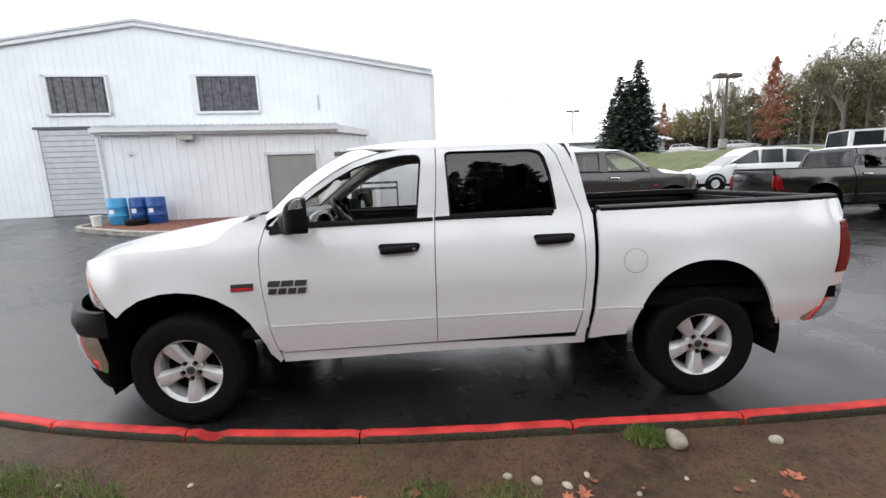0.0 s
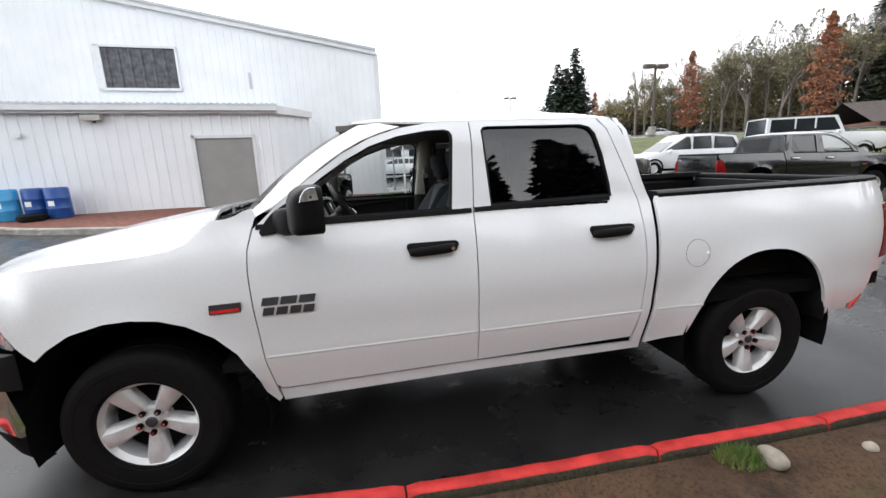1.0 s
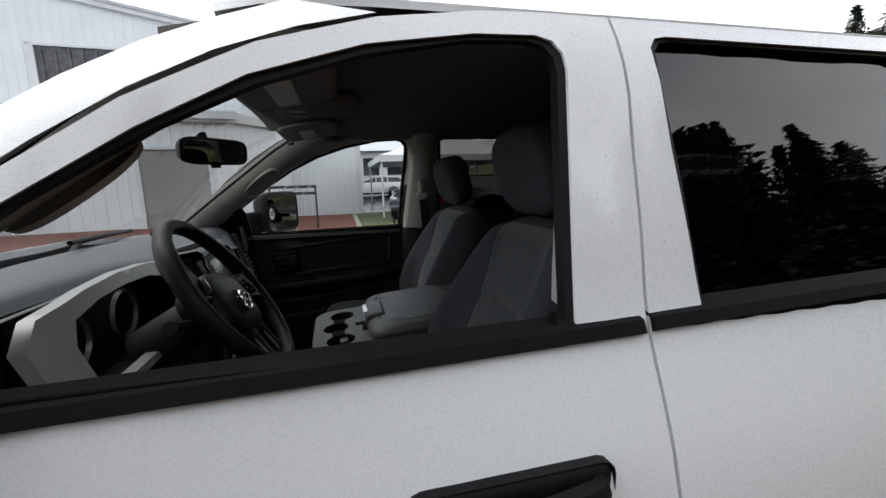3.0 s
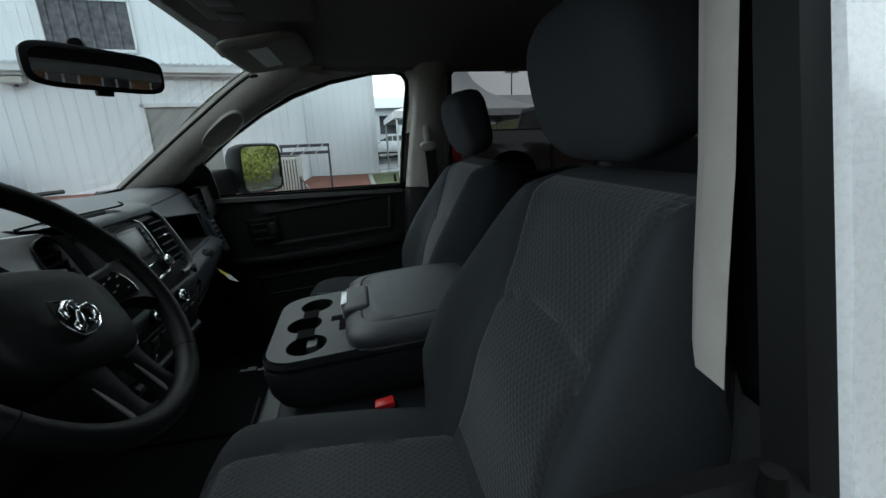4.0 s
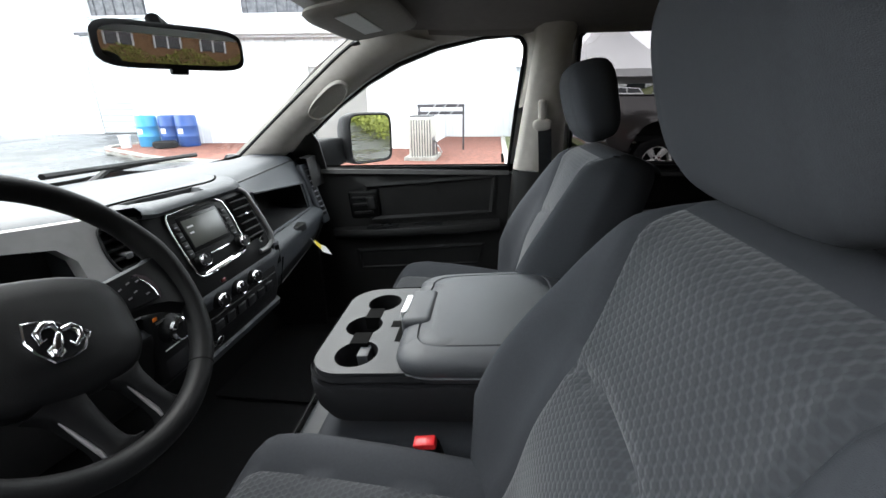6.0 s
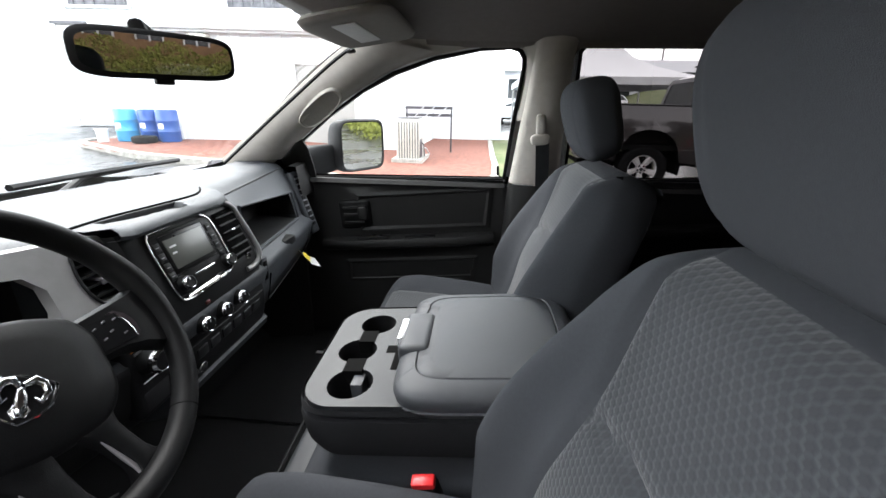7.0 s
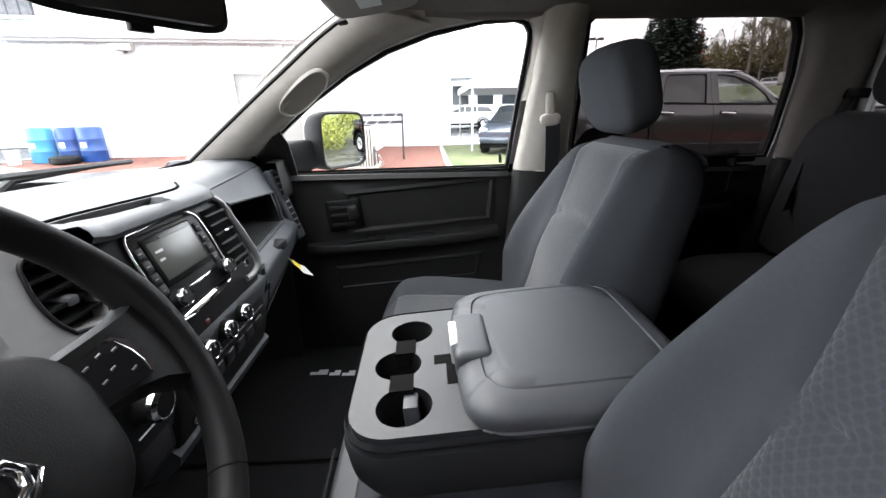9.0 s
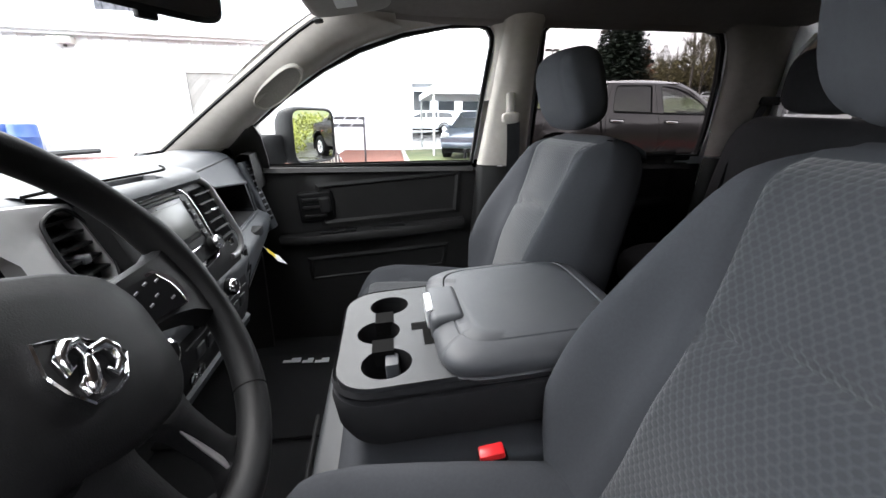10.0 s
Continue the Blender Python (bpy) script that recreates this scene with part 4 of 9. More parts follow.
def door_mirror(t, s, at, swing, size=1.0):
    """A towing-style door mirror: triangle base, short arm, tall head with its glass looking back, swung towards the cabin by some degrees."""
    m = lambda x, y, z: (x, YC - s * (YC - y), z)
    own = [o for o in t.children if o.name.startswith("front_door")][-1 if s < 0 else 0]
    out, inn = side(s, -0.02), side(s, 0.012)
    loop = smoothline([(0.64, 1.302), (0.632, 1.318), (0.645, 1.345), (0.69, 1.402), (0.765, 1.452), (0.80, 1.474)], 16) + [(0.802, 1.40), (0.80, 1.335), (0.72, 1.312)]
    mid = (sum(p[0] for p in loop) / len(loop), sum(p[1] for p in loop) / len(loop))
    shrink = [(mid[0] + (a - mid[0]) * 0.93, mid[1] + (c - mid[1]) * 0.93) for a, c in loop]
    b = skin([[inn(*p) for p in loop], [side(s, -0.012)(*p) for p in loop], [out(*p) for p in shrink]])
    part("mirror_base", b, BLACK, own, "black triangular mirror base", 40)
    rings = []
    for y, x0, x1, z0, z1 in ((0.06, 0.69, 0.77, 1.318, 1.41), (0.01, 0.705, 0.80, 1.308, 1.43), (-0.05, 0.74, 0.835, 1.305, 1.44), (-0.10, 0.79, 0.89, 1.325, 1.44)):
        rings.append([m((x0 + x1) / 2 + (x1 - x0) / 2 * math.copysign(abs(math.cos(a)) ** 0.6, math.cos(a)), y, (z0 + z1) / 2 + (z1 - z0) / 2 * math.copysign(abs(math.sin(a)) ** 0.6, math.sin(a))) for a in np.linspace(0, 2 * math.pi, 20, endpoint=False)])
    part("mirror_arm", skin(rings), ARM, own, "dark grey mirror arm", 60)
    # the head: w across, d forward of the glass, h up
    ca, sa = math.cos(radians(swing)), math.sin(radians(swing))
    cx, cy, cz = at
    place = lambda d, w, h: m(cx - d * ca - w * size * sa, cy - d * sa + w * size * ca, cz + h * (0.5 + 0.5 * size))
    oval = lambda d, a, b, dh=0.0, e=0.32, n=36: [place(d, a * math.copysign(abs(math.cos(u)) ** e, math.cos(u)), dh + b * math.copysign(abs(math.sin(u)) ** e, math.sin(u))) for u in np.linspace(0, 2 * math.pi, n, endpoint=False)]
    head = part("mirror_head", skin([oval(0.128, 0.045, 0.05, -0.035), oval(0.122, 0.075, 0.072, -0.028), oval(0.105, 0.098, 0.09, -0.015), oval(0.075, 0.112, 0.101, -0.004), oval(0.04, 0.118, 0.106), oval(0.0, 0.118, 0.106), oval(-0.007, 0.112, 0.10), oval(-0.004, 0.108, 0.096), oval(0.004, 0.106, 0.094)]), BLACK, own, "black plastic mirror head", 50)
    b = bmesh.new()
    b.faces.new([b.verts.new(p) for p in oval(-0.0005, 0.106, 0.094)])
    part("mirror_glass", b, MIRROR, own, "mirror glass", None)
    # clear lamp set in the outer top of the head
    loop = [(0.012, 0.046), (0.092, 0.040), (0.086, 0.062), (0.068, 0.088), (0.050, 0.098), (0.022, 0.100)]
    rings = [[place(d, -w, h) for d, h in [(0.052 + (d - 0.052) * f, 0.072 + (h - 0.072) * f) for d, h in loop]] for w, f in ((0.104, 1.0), (0.119, 1.0), (0.123, 0.94), (0.1245, 0.7))]
    part("marker_lamp", skin(rings), LENS, own, "clear lamp in the mirror head", 40)
    part("lamp_bulb", superq(place(0.045, -0.1245, 0.06), 0.006, 0.004, 0.006, 1, 1, 12, 8), BUTTON, own, "dark bulb behind the lens")


def quad(a, b, c, d, thick=None, bm=None):
    bm = bm or bmesh.new()
    bm.faces.new([bm.verts.new(p) for p in (a, b, c, d)])
    return bm


def superq(at, a, b, c, e1=0.5, e2=0.5, n=24, m=14, tilt=0.0, bm=None):
    """A cushion-like rounded block, leaning back by tilt degrees."""
    sg = lambda v, e: math.copysign(abs(v) ** e, v)
    rings = []
    for i in range(m + 1):
        v = -math.pi / 2 + math.pi * i / m
        v = max(-math.pi / 2 + 0.02, min(math.pi / 2 - 0.02, v))
        rings.append([(a * sg(math.cos(v), e1) * sg(math.cos(u), e2), b * sg(math.cos(v), e1) * sg(math.sin(u), e2), c * sg(math.sin(v), e1)) for u in np.linspace(0, 2 * math.pi, n, endpoint=False)])
    out = skin(rings, bm=bm)
    return turn(out, Matrix.Translation(at) @ Matrix.Rotation(radians(tilt), 4, "Y"))


def seat(t, name, at, label, back, half_cushion=0.268):
    """A front bucket seat in grey cloth that looks to -x. at: front edge and middle of the cushion's top; back: x of the backrest's foot."""
    ax, ay, az = at
    length = back + 0.03 - ax
    xs = np.linspace(0, 1, 25)
    us = np.linspace(-1, 1, 41)
    bm = bmesh.new()
    uv = bm.loops.layers.uv.new()
    grid = []
    ins = 0.172 / half_cushion
    for p in xs:
        row = []
        for c in us:
            u = math.copysign(ins * abs(c) / 0.6 if abs(c) <= 0.6 else ins + (1 - ins) * (abs(c) - 0.6) / 0.4, c)
            w = half_cushion - 0.035 * max(0.0, 1 - p / 0.2) ** 2
            bol = 0.036 * math.exp(-((abs(u) - 0.83) / 0.15) ** 2) * min(1.0, 0.25 + 2.6 * p) * (1 - 0.5 * p * p)
            groove = -0.008 * math.exp(-((abs(u) - ins) / 0.03) ** 2)
            round_ = -0.085 * max(0, abs(u) - 0.86) ** 2 / 0.14 ** 2
            front = -0.10 * max(0, 0.17 - p) ** 2 / 0.17 ** 2
            cross = -0.006 * (math.exp(-((p - 0.36) / 0.018) ** 2) + math.exp(-((p - 0.66) / 0.018) ** 2)) * (abs(u) < ins)
            dip = -0.035 * p * p * (1 - u * u * 0.3)
            row.append(bm.verts.new((ax + length * p - 0.018 * (1 - u * u) * (1 - p), ay + u * w, az + bol + groove + round_ + front + cross + dip)))
        grid.append(row)
    for i in range(len(xs) - 1):
        for j in range(len(us) - 1):
            f = bm.faces.new((grid[i][j], grid[i][j + 1], grid[i + 1][j + 1], grid[i + 1][j]))
            if abs((us[j] + us[j + 1]) / 2) < 0.6 and 0.10 < xs[i] < 0.95:
                f.material_index = 1
            for lp, (q, r) in zip(f.loops, ((i, j), (i, j + 1), (i + 1, j + 1), (i + 1, j))):
                lp[uv].uv = (grid[q][r].co.y - ay, xs[q] * length)
    rim = [grid[0][j] for j in range(len(us))] + [grid[i][-1] for i in range(1, len(xs))] + [grid[-1][j] for j in range(len(us) - 2, -1, -1)] + [grid[i][0] for i in range(len(xs) - 2, 0, -1)]
    low = [bm.verts.new((v.co.x + (0.03 if v.co.x < ax + 0.1 else 0), ay + (v.co.y - ay) * 0.96, az - 0.21)) for v in rim]
    for i in range(len(rim)):
        j = (i + 1) % len(rim)
        bm.faces.new((rim[i], low[i], low[j], rim[j]))
    st = part(name, bm, [CLOTH, HEX], t, label, 55)
    part("seat_base", box(ax + 0.05, ax + 0.44, ay - 0.22, ay + 0.22, az - 0.345, az - 0.15, 0.02), BLACK, st, "black seat base")
    # backrest: v runs up the leaning back, u across
    rec = radians(18.5)
    H = 0.556
    up, fw = Vector((math.sin(rec), 0, math.cos(rec))), Vector((-math.cos(rec), 0, math.sin(rec)))
    foot = Vector((back, ay, az - 0.005))
    vs, us = np.linspace(-0.06, 1, 41), np.linspace(-1, 1, 61)
    bm = bmesh.new()
    uv = bm.loops.layers.uv.new()
    wid = curve1([(-0.1, 0.26), (0.0, 0.30), (0.12, 0.322), (0.3, 0.322), (0.48, 0.302), (0.7, 0.266), (0.83, 0.242), (0.92, 0.212), (0.97, 0.182), (1.0, 0.145)])
    edge_at = lambda v: 0.142 + 0.022 * max(0.0, v - 0.45) / 0.5 + 0.05 * max(0.0, 0.4 - v)
    cross_at = lambda y: 0.575 - 0.05 * (y / 0.145) ** 2
    grid = []
    for v in vs:
        row = []
        w = wid(v)
        for c in us:
            ea = edge_at(v)
            y = ea * abs(c) / 0.5 if abs(c) <= 0.5 else ea + (w - ea) * (abs(c) - 0.5) / 0.5
            u = math.copysign(y / w, c)
            bol = 0.082 * math.exp(-((abs(u) - 0.82) / 0.19) ** 2) * max(0.0, 1 - (max(0.0, v) / 0.95) ** 2.2) * min(1, 0.65 + v * 2)
            edge = -0.07 * max(0.0, abs(u) - 0.82) ** 2 / 0.18 ** 2
            groove = -0.009 * math.exp(-((y - edge_at(v)) / 0.007) ** 2) * (v < 0.96)
            topr = -0.075 * max(0, v - 0.86) ** 2 / 0.14 ** 2
            cross = -0.013 * math.exp(-((v - cross_at(y)) / 0.016) ** 2) * (y < edge_at(v))
            belly = 0.022 * math.exp(-((v - 0.36) / 0.2) ** 2) * max(0.0, 1 - u * u)
            row.append(bm.verts.new(foot + up * (H * v) + fw * (bol - 0.085 * math.tanh(math.hypot(edge, topr) / 0.08) + groove + cross + belly) + Vector((0, u * w, 0))))
        grid.append(row)
    for i in range(len(vs) - 1):
        for j in range(len(us) - 1):
            f = bm.faces.new((grid[i][j], grid[i][j + 1], grid[i + 1][j + 1], grid[i + 1][j]))
            um, vm = abs((us[j] + us[j + 1]) / 2), (vs[i] + vs[i + 1]) / 2
            if um < 0.5 and 0.02 < vm < 0.95:
                f.material_index = 1
            for lp, (q, r) in zip(f.loops, ((i, j), (i, j + 1), (i + 1, j + 1), (i + 1, j))):
                lp[uv].uv = (grid[q][r].co.y - ay, vs[q] * H)
    rim = [grid[0][j] for j in range(len(us))] + [grid[i][-1] for i in range(1, len(vs))] + [grid[-1][j] for j in range(len(us) - 2, -1, -1)] + [grid[i][0] for i in range(len(vs) - 2, 0, -1)]
    ctr = foot + up * 0.26
    shells = [rim]
    for f, d in ((1.004, 0.02), (1.0, 0.055), (0.98, 0.09), (0.93, 0.115), (0.82, 0.13)):
        shells.append([bm.verts.new(ctr + (v.co - fw * (v.co - ctr).dot(fw) * (1 - f) - ctr) * f - fw * d) for v in rim])
    low = shells[-1]
    for k, (a, b) in enumerate(zip(shells, shells[1:])):
        for i in range(len(rim)):
            j = (i + 1) % len(rim)
            bm.faces.new((a[i], a[j], b[j], b[i])).material_index = 0 if k < 4 else 2
    bm.faces.new(low).material_index = 2
    part("backrest", bm, [CLOTH, HEX, CLOTHD], st, "grey cloth backrest with a honeycomb insert", 60)
    # head restraint with stitched side seams
    hp = foot + up * (H + 0.100) + fw * 0.030
    hr = superq(hp, 0.062, 0.131, 0.108, 0.62, 0.52, 64, 30, -15)
    for v in hr.verts:
        k = (v.co - hp).dot(up) / 0.108
        y = v.co.y - ay
        v.co += Vector((0, y * (0.05 - 0.10 * k), 0)) - fw * (0.012 * k * k)
        stitch = math.exp(-((abs(y) - 0.088) / 0.005) ** 2) * 0.0035
        v.co -= (v.co - hp).normalized() * stitch
    part("head_restraint", hr, CLOTH, st, "grey cloth head restraint", 60)
    return st


CABIN = Matrix(((0.9771, -0.0052, -0.0805, 0.2120), (0.0024, 0.9798, -0.0345, 0.0898), (0.0806, 0.0342, 0.9765, -0.1512), (0, 0, 0, 1)))
MIRRORED = Matrix.Translation((0, 2 * YC, 0)) @ Matrix.Diagonal((1, -1, 1, 1))
SHELL = ("rear_seat_belt", "sun_visor", "overhead_console", "front_window_trim", "rear_window_trim", "mirror_sail", "kick_panel", "cab_floor", "toe_board", "headliner", "front_pillar_trim", "middle_pillar", "rear_pillar", "roof_rail", "door_trim", "sill_cap", "driver_seat", "passenger_seat", "belt_buckle")


def settle(t, before):
    """Set the cabin's fittings into the shell; those on the driver's side mirror the passenger's."""
    for o in t.children_recursive:
        if o in before or o.parent not in before or o.name.startswith(SHELL):
            continue
        paired = o.parent is not t or o.name.startswith(("seat_belt", "rear_seat_belt", "dash_side"))
        near = sum(v.co.y for v in o.data.vertices) / len(o.data.vertices) < YC
        o.matrix_basis = (MIRRORED @ CABIN @ MIRRORED if paired and near else CABIN) @ o.matrix_basis


def dash_face(y):
    """How far back the dashboard's face stands at y: it falls away towards the doors."""
    return 0.905 - 0.17 * max(0.0, abs(y - YC) - 0.2)


def loop_tube(pts, r, n=8, count=72):
    """A closed bead through the points."""
    return tube([tuple(map(float, p)) for p in smoothline(list(pts) + [pts[0]], count)[:-1]], r, n, closed=True)


def dashboard(t):
    P = lambda n, bm, m, lab="", sm=35: part(n, bm, m, t, lab, sm)
    # cubby in front of the passenger: its top falls towards the door
    ca, cb = 1.186, 1.632
    ctop = lambda y: 1.350 - 0.053 * max(0.0, min(1.0, (y - ca) / (cb - ca)))
    cbot = lambda y: 1.228 - 0.022 * max(0.0, min(1.0, (y - ca) / (cb - ca)))
    ys = sorted(list(np.linspace(0.155, 1.745, 46)) + [ca, ca + 0.003, cb - 0.003, cb])
    rings = []
    for y in ys:
        f, d = dash_face(y), abs(y - YC)
        xb = 0.445 + 0.20 * (d / 0.8) ** 2
        drv = 0.6 * math.exp(-((y - 0.50) / 0.25) ** 4)
        end = max(0.0, d - 0.72) / 0.08
        zt, zb = ctop(y), cbot(y)
        hole = ca + 0.001 < y < cb - 0.001
        a, b = ((f - 0.150, zt - 0.004), (f - 0.135, zb + 0.006)) if hole else ((f - 0.008, zt - 0.012), (f + 0.008, zb + 0.012))
        ring = [(xb, y, 1.365), (xb + 0.012, y, 1.392), (xb + 0.10, y, 1.402 + 0.006 * drv), (f - 0.20, y, 1.404 + 0.022 * drv), (f - 0.10, y, 1.398 + 0.030 * drv - 0.008 * end), (f - 0.072, y, 1.390 + 0.028 * drv - 0.010 * end), (f - 0.062, y, 1.381 + 0.020 * drv - 0.012 * end),
                      (f - 0.058, y, 1.379 + 0.020 * drv - 0.012 * end), (f - 0.048, y, 1.374 + 0.016 * drv - 0.012 * end), (f - 0.016, y, zt + 0.006), (f - 0.010, y, zt), (a[0], y, a[1]), (b[0], y, b[1]), (f + 0.010, y, zb), (f + 0.014, y, zb - 0.006),
                      (f + 0.040, y, zb - 0.020), (f + 0.050, y, zb - 0.032), (f + 0.050, y, zb - 0.046), (f + 0.038, y, 1.115), (f + 0.012, y, 1.06), (f - 0.06, y, 1.02), (f - 0.25, y, 1.0), (0.44, y, 0.99)]
        if y < 0.822:
            ring = [(x - 0.10, yy, z) if 8 <= k <= 14 else (x, yy, z) for k, (x, yy, z) in enumerate(ring)]
        rings.append(ring)
    bm = skin(rings)
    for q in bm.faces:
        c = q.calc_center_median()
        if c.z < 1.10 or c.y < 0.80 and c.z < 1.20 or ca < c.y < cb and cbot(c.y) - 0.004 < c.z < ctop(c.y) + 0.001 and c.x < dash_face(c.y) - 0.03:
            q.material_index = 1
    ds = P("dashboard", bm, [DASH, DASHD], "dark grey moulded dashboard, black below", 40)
    F = lambda y, z, o=0.0: (dash_face(y) + o, y, z)
    rim = [F(ca - 0.004, 1.354, -0.004), F(1.40, ctop(1.40) + 0.004, -0.004), F(cb + 0.004, 1.300, -0.004), F(cb + 0.008, 1.26, 0.006), F(cb + 0.004, 1.204, 0.016), F(1.40, cbot(1.4) - 0.004, 0.016), F(ca - 0.004, 1.225, 0.016), F(ca - 0.006, 1.29, 0.004)]
    part("cubby_frame", tube(rim, 0.0045, 8, closed=True), DASH, ds, "raised grey cubby rim", 40)
    part("dash_seam", tube([F(y, 1.3775 - 0.012 * max(0.0, abs(y - YC) - 0.72) / 0.08, -0.053) for y in np.linspace(1.19, 1.73, 14)], 0.0022, 6), TRIM, ds, "dark dashboard seam")
    part("glovebox_latch", box(dash_face(1.40) + 0.014, dash_face(1.40) + 0.05, 1.365, 1.445, 1.176, 1.203, 0.006, 2), TRIM, ds, "black glovebox latch recess")
    part("glovebox_seam", tube([F(1.66, 1.165, 0.0495), F(1.655, 1.10, 0.034), F(1.62, 1.066, 0.018), F(1.24, 1.066, 0.018), F(1.21, 1.10, 0.034), F(1.205, 1.165, 0.0495)], 0.0022, 6), TRIM, ds, "dark glovebox seam")
    # end vents by the doors
    for s in (-1, 1):
        top, low = Vector((0.792, YC - s * 0.772, 1.360)), Vector((0.868, YC - s * 0.768, 1.125))
        dn = (low - top).normalized()
        sd = Vector((0.18, -s * 1.0, 0)).normalized()
        sd = (sd - dn * sd.dot(dn)).normalized()
        nn = dn.cross(sd).normalized()
        if nn.x < 0:
            nn, sd = -nn, -sd
        VM = Matrix.Translation((top + low) / 2) @ Matrix((dn, sd, nn)).transposed().to_4x4()
        ev = part("end_vent", turn(box(-0.124, 0.124, -0.026, 0.026, -0.03, 0.006, 0.010, 3), VM), DASH, ds, "grey end vent housing", 50)
        part("vent_mouth", turn(box(-0.108, 0.092, -0.014, 0.014, 0.0, 0.0075, 0.004, 2), VM), TRIM, ev, "black vent mouth", 50)
        for k in range(9):
            part("vent_slat", turn(box(-0.098 + k * 0.0215, -0.092 + k * 0.0215, -0.013, 0.013, 0.007, 0.0095, 0.001), VM), GUN, ev)
    # centre stack: a proud black panel
    XS = curve1([(1.0, 0.880), (1.03, 0.915), (1.06, 0.938), (1.10, 0.951), (1.18, 0.951), (1.25, 0.944), (1.30, 0.925), (1.366, 0.899), (1.39, 0.889)])
    rows = []
    for y, o in ((0.815, -0.10), (0.8165, -0.012), (0.822, -0.003), (0.832, 0.0), (1.140, 0.0), (1.150, -0.003), (1.156, -0.012), (1.158, -0.10)):
        rows.append([(XS(z) + o - 0.004 * max(0.0, (z - 1.36) / 0.03) ** 2, y, z) for z in np.linspace(1.385, 1.04, 24)] + [(0.80, y, 1.02)])
    cs = part("control_panel", skin(rows, closed=False), STACKM, ds, "black centre stack", 40)
    part("stack_foot", skin([[(0.932, y, 1.068), (0.944, y, 1.056), (0.940, y, 1.040), (0.915, y, 1.018), (0.86, y, 1.0), (0.82, y, 1.03)] for y in (0.812, 0.83, 0.95, 1.14, 1.16)]), DASH, cs, "grey lip under the stack", 40)
    S = lambda y, z, o=0.0: (XS(z) + o * 0.93, y, z + o * 0.36)

    def facing(y, z):
        """A frame on the stack: across, up along it, out of it."""
        up = Vector((XS(z + 0.01) - XS(z - 0.01), 0, 0.02)).normalized()
        return Matrix.Translation((XS(z), y, z)) @ Matrix((Vector((0, 1, 0)), up, Vector((0, 1, 0)).cross(up))).transposed().to_4x4()

    def plate(name, y0, y1, z0, z1, o0, o1, mat, lab="", bev=0.002, own=cs):
        zm = (z0 + z1) / 2
        h = (z1 - z0) / 2 * 1.06
        return part(name, turn(box(-(y1 - y0) / 2, (y1 - y0) / 2, -h, h, o0, o1, bev, 2), facing((y0 + y1) / 2, zm)), mat, own, lab, 50)

    def knob(y, z, r, own, h=0.020):
        m = facing(y, z)
        kb = part("knob", turn(lathe([(0, h), (r * 0.80, h), (r * 0.92, h - 0.003), (r, 0.005), (r * 1.22, 0.001), (r * 1.24, -0.006)], 30, "Z"), m), BLACK, own, "black round knob", 40)
        part("knob_ring", turn(lathe([(r * 0.74, h + 0.0004), (r * 0.80, h + 0.0012), (r * 0.92, h - 0.0022), (r * 0.97, h - 0.007)], 30, "Z"), m), CHROME, kb, "chrome knob ring", 60)
        part("knob_mark", turn(box(-0.0012, 0.0012, r * 0.25, r * 0.62, h - 0.001, h + 0.0008), m), MARK, kb, "white pointer mark", None)

    rr = [(0.876, 1.372), (0.95, 1.3735), (1.030, 1.370), (1.042, 1.362), (1.0465, 1.345), (1.048, 1.29), (1.046, 1.262), (1.036, 1.247), (1.015, 1.243), (0.95, 1.241), (0.89, 1.240), (0.874, 1.244), (0.867, 1.262), (0.8645, 1.30), (0.8655, 1.352), (0.869, 1.366)]
    bz = part("radio_bezel", loop_tube([S(y, z, 0.003) for y, z in rr], 0.0024, 8, 110), CHROME, cs, "thin chrome bezel round the radio", 60)
    part("bezel_sill", tube([S(y, z, 0.002) for y, z in ((0.884, 1.243), (0.92, 1.2425), (0.96, 1.243), (1.0, 1.2445), (1.03, 1.247))], [0.003, 0.0058, 0.0064, 0.0058, 0.003], 8), CHROME, bz, "broad bright lower edge")
    plate("radio_face", 0.869, 1.044, 1.250, 1.3685, 0.0, 0.0035, TRIM, "black radio face", 0.003, bz)
    plate("screen_frame", 0.889, 1.014, 1.288, 1.362, 0.002, 0.0055, SCREENRIM, "gloss black screen frame", 0.003, bz)
    plate("radio_screen", 0.896, 1.007, 1.297, 1.353, 0.004, 0.0066, SCREEN, "grey touch screen", 0.001, bz)
    for z, w in ((1.338, 0.018), (1.326, 0.012)):
        plate("screen_line", 0.903, 0.903 + w, z - 0.0018, z + 0.0018, 0.0064, 0.0069, MARK, "faint line of screen text", 0.0, bz)
    plate("cd_slot", 0.928, 0.994, 1.2725, 1.2765, 0.003, 0.0055, CHROME, "thin bright slot", 0.001, bz)
    for y in (0.8785, 1.0285):
        for z in (1.345, 1.326, 1.307, 1.290):
            b = plate("radio_button", y - 0.0085, y + 0.0085, z - 0.008, z + 0.008, 0.003, 0.0052, STACKM, "", 0.0015, bz)
            part("button_mark", turn(box(-0.004, 0.004, -0.0010, 0.0010, 0.0051, 0.0056), facing(y, z)), DULL, b, "", None)
    knob(0.893, 1.270, 0.0150, bz)
    knob(1.031, 1.268, 0.0150, bz)
    for y in (0.902, 0.967, 1.031):
        knob(y, 1.178, 0.0175, cs, 0.022)
    plate("warning_light_button", 0.928, 0.942, 1.207, 1.215, -0.001, 0.002, REDDARK, "dark red warning button")
    part("panel_line", tube([S(0.845, 1.146, 0.0005), S(1.135, 1.146, 0.0005)], 0.0014, 6), BUTTON, cs, "thin raised line")
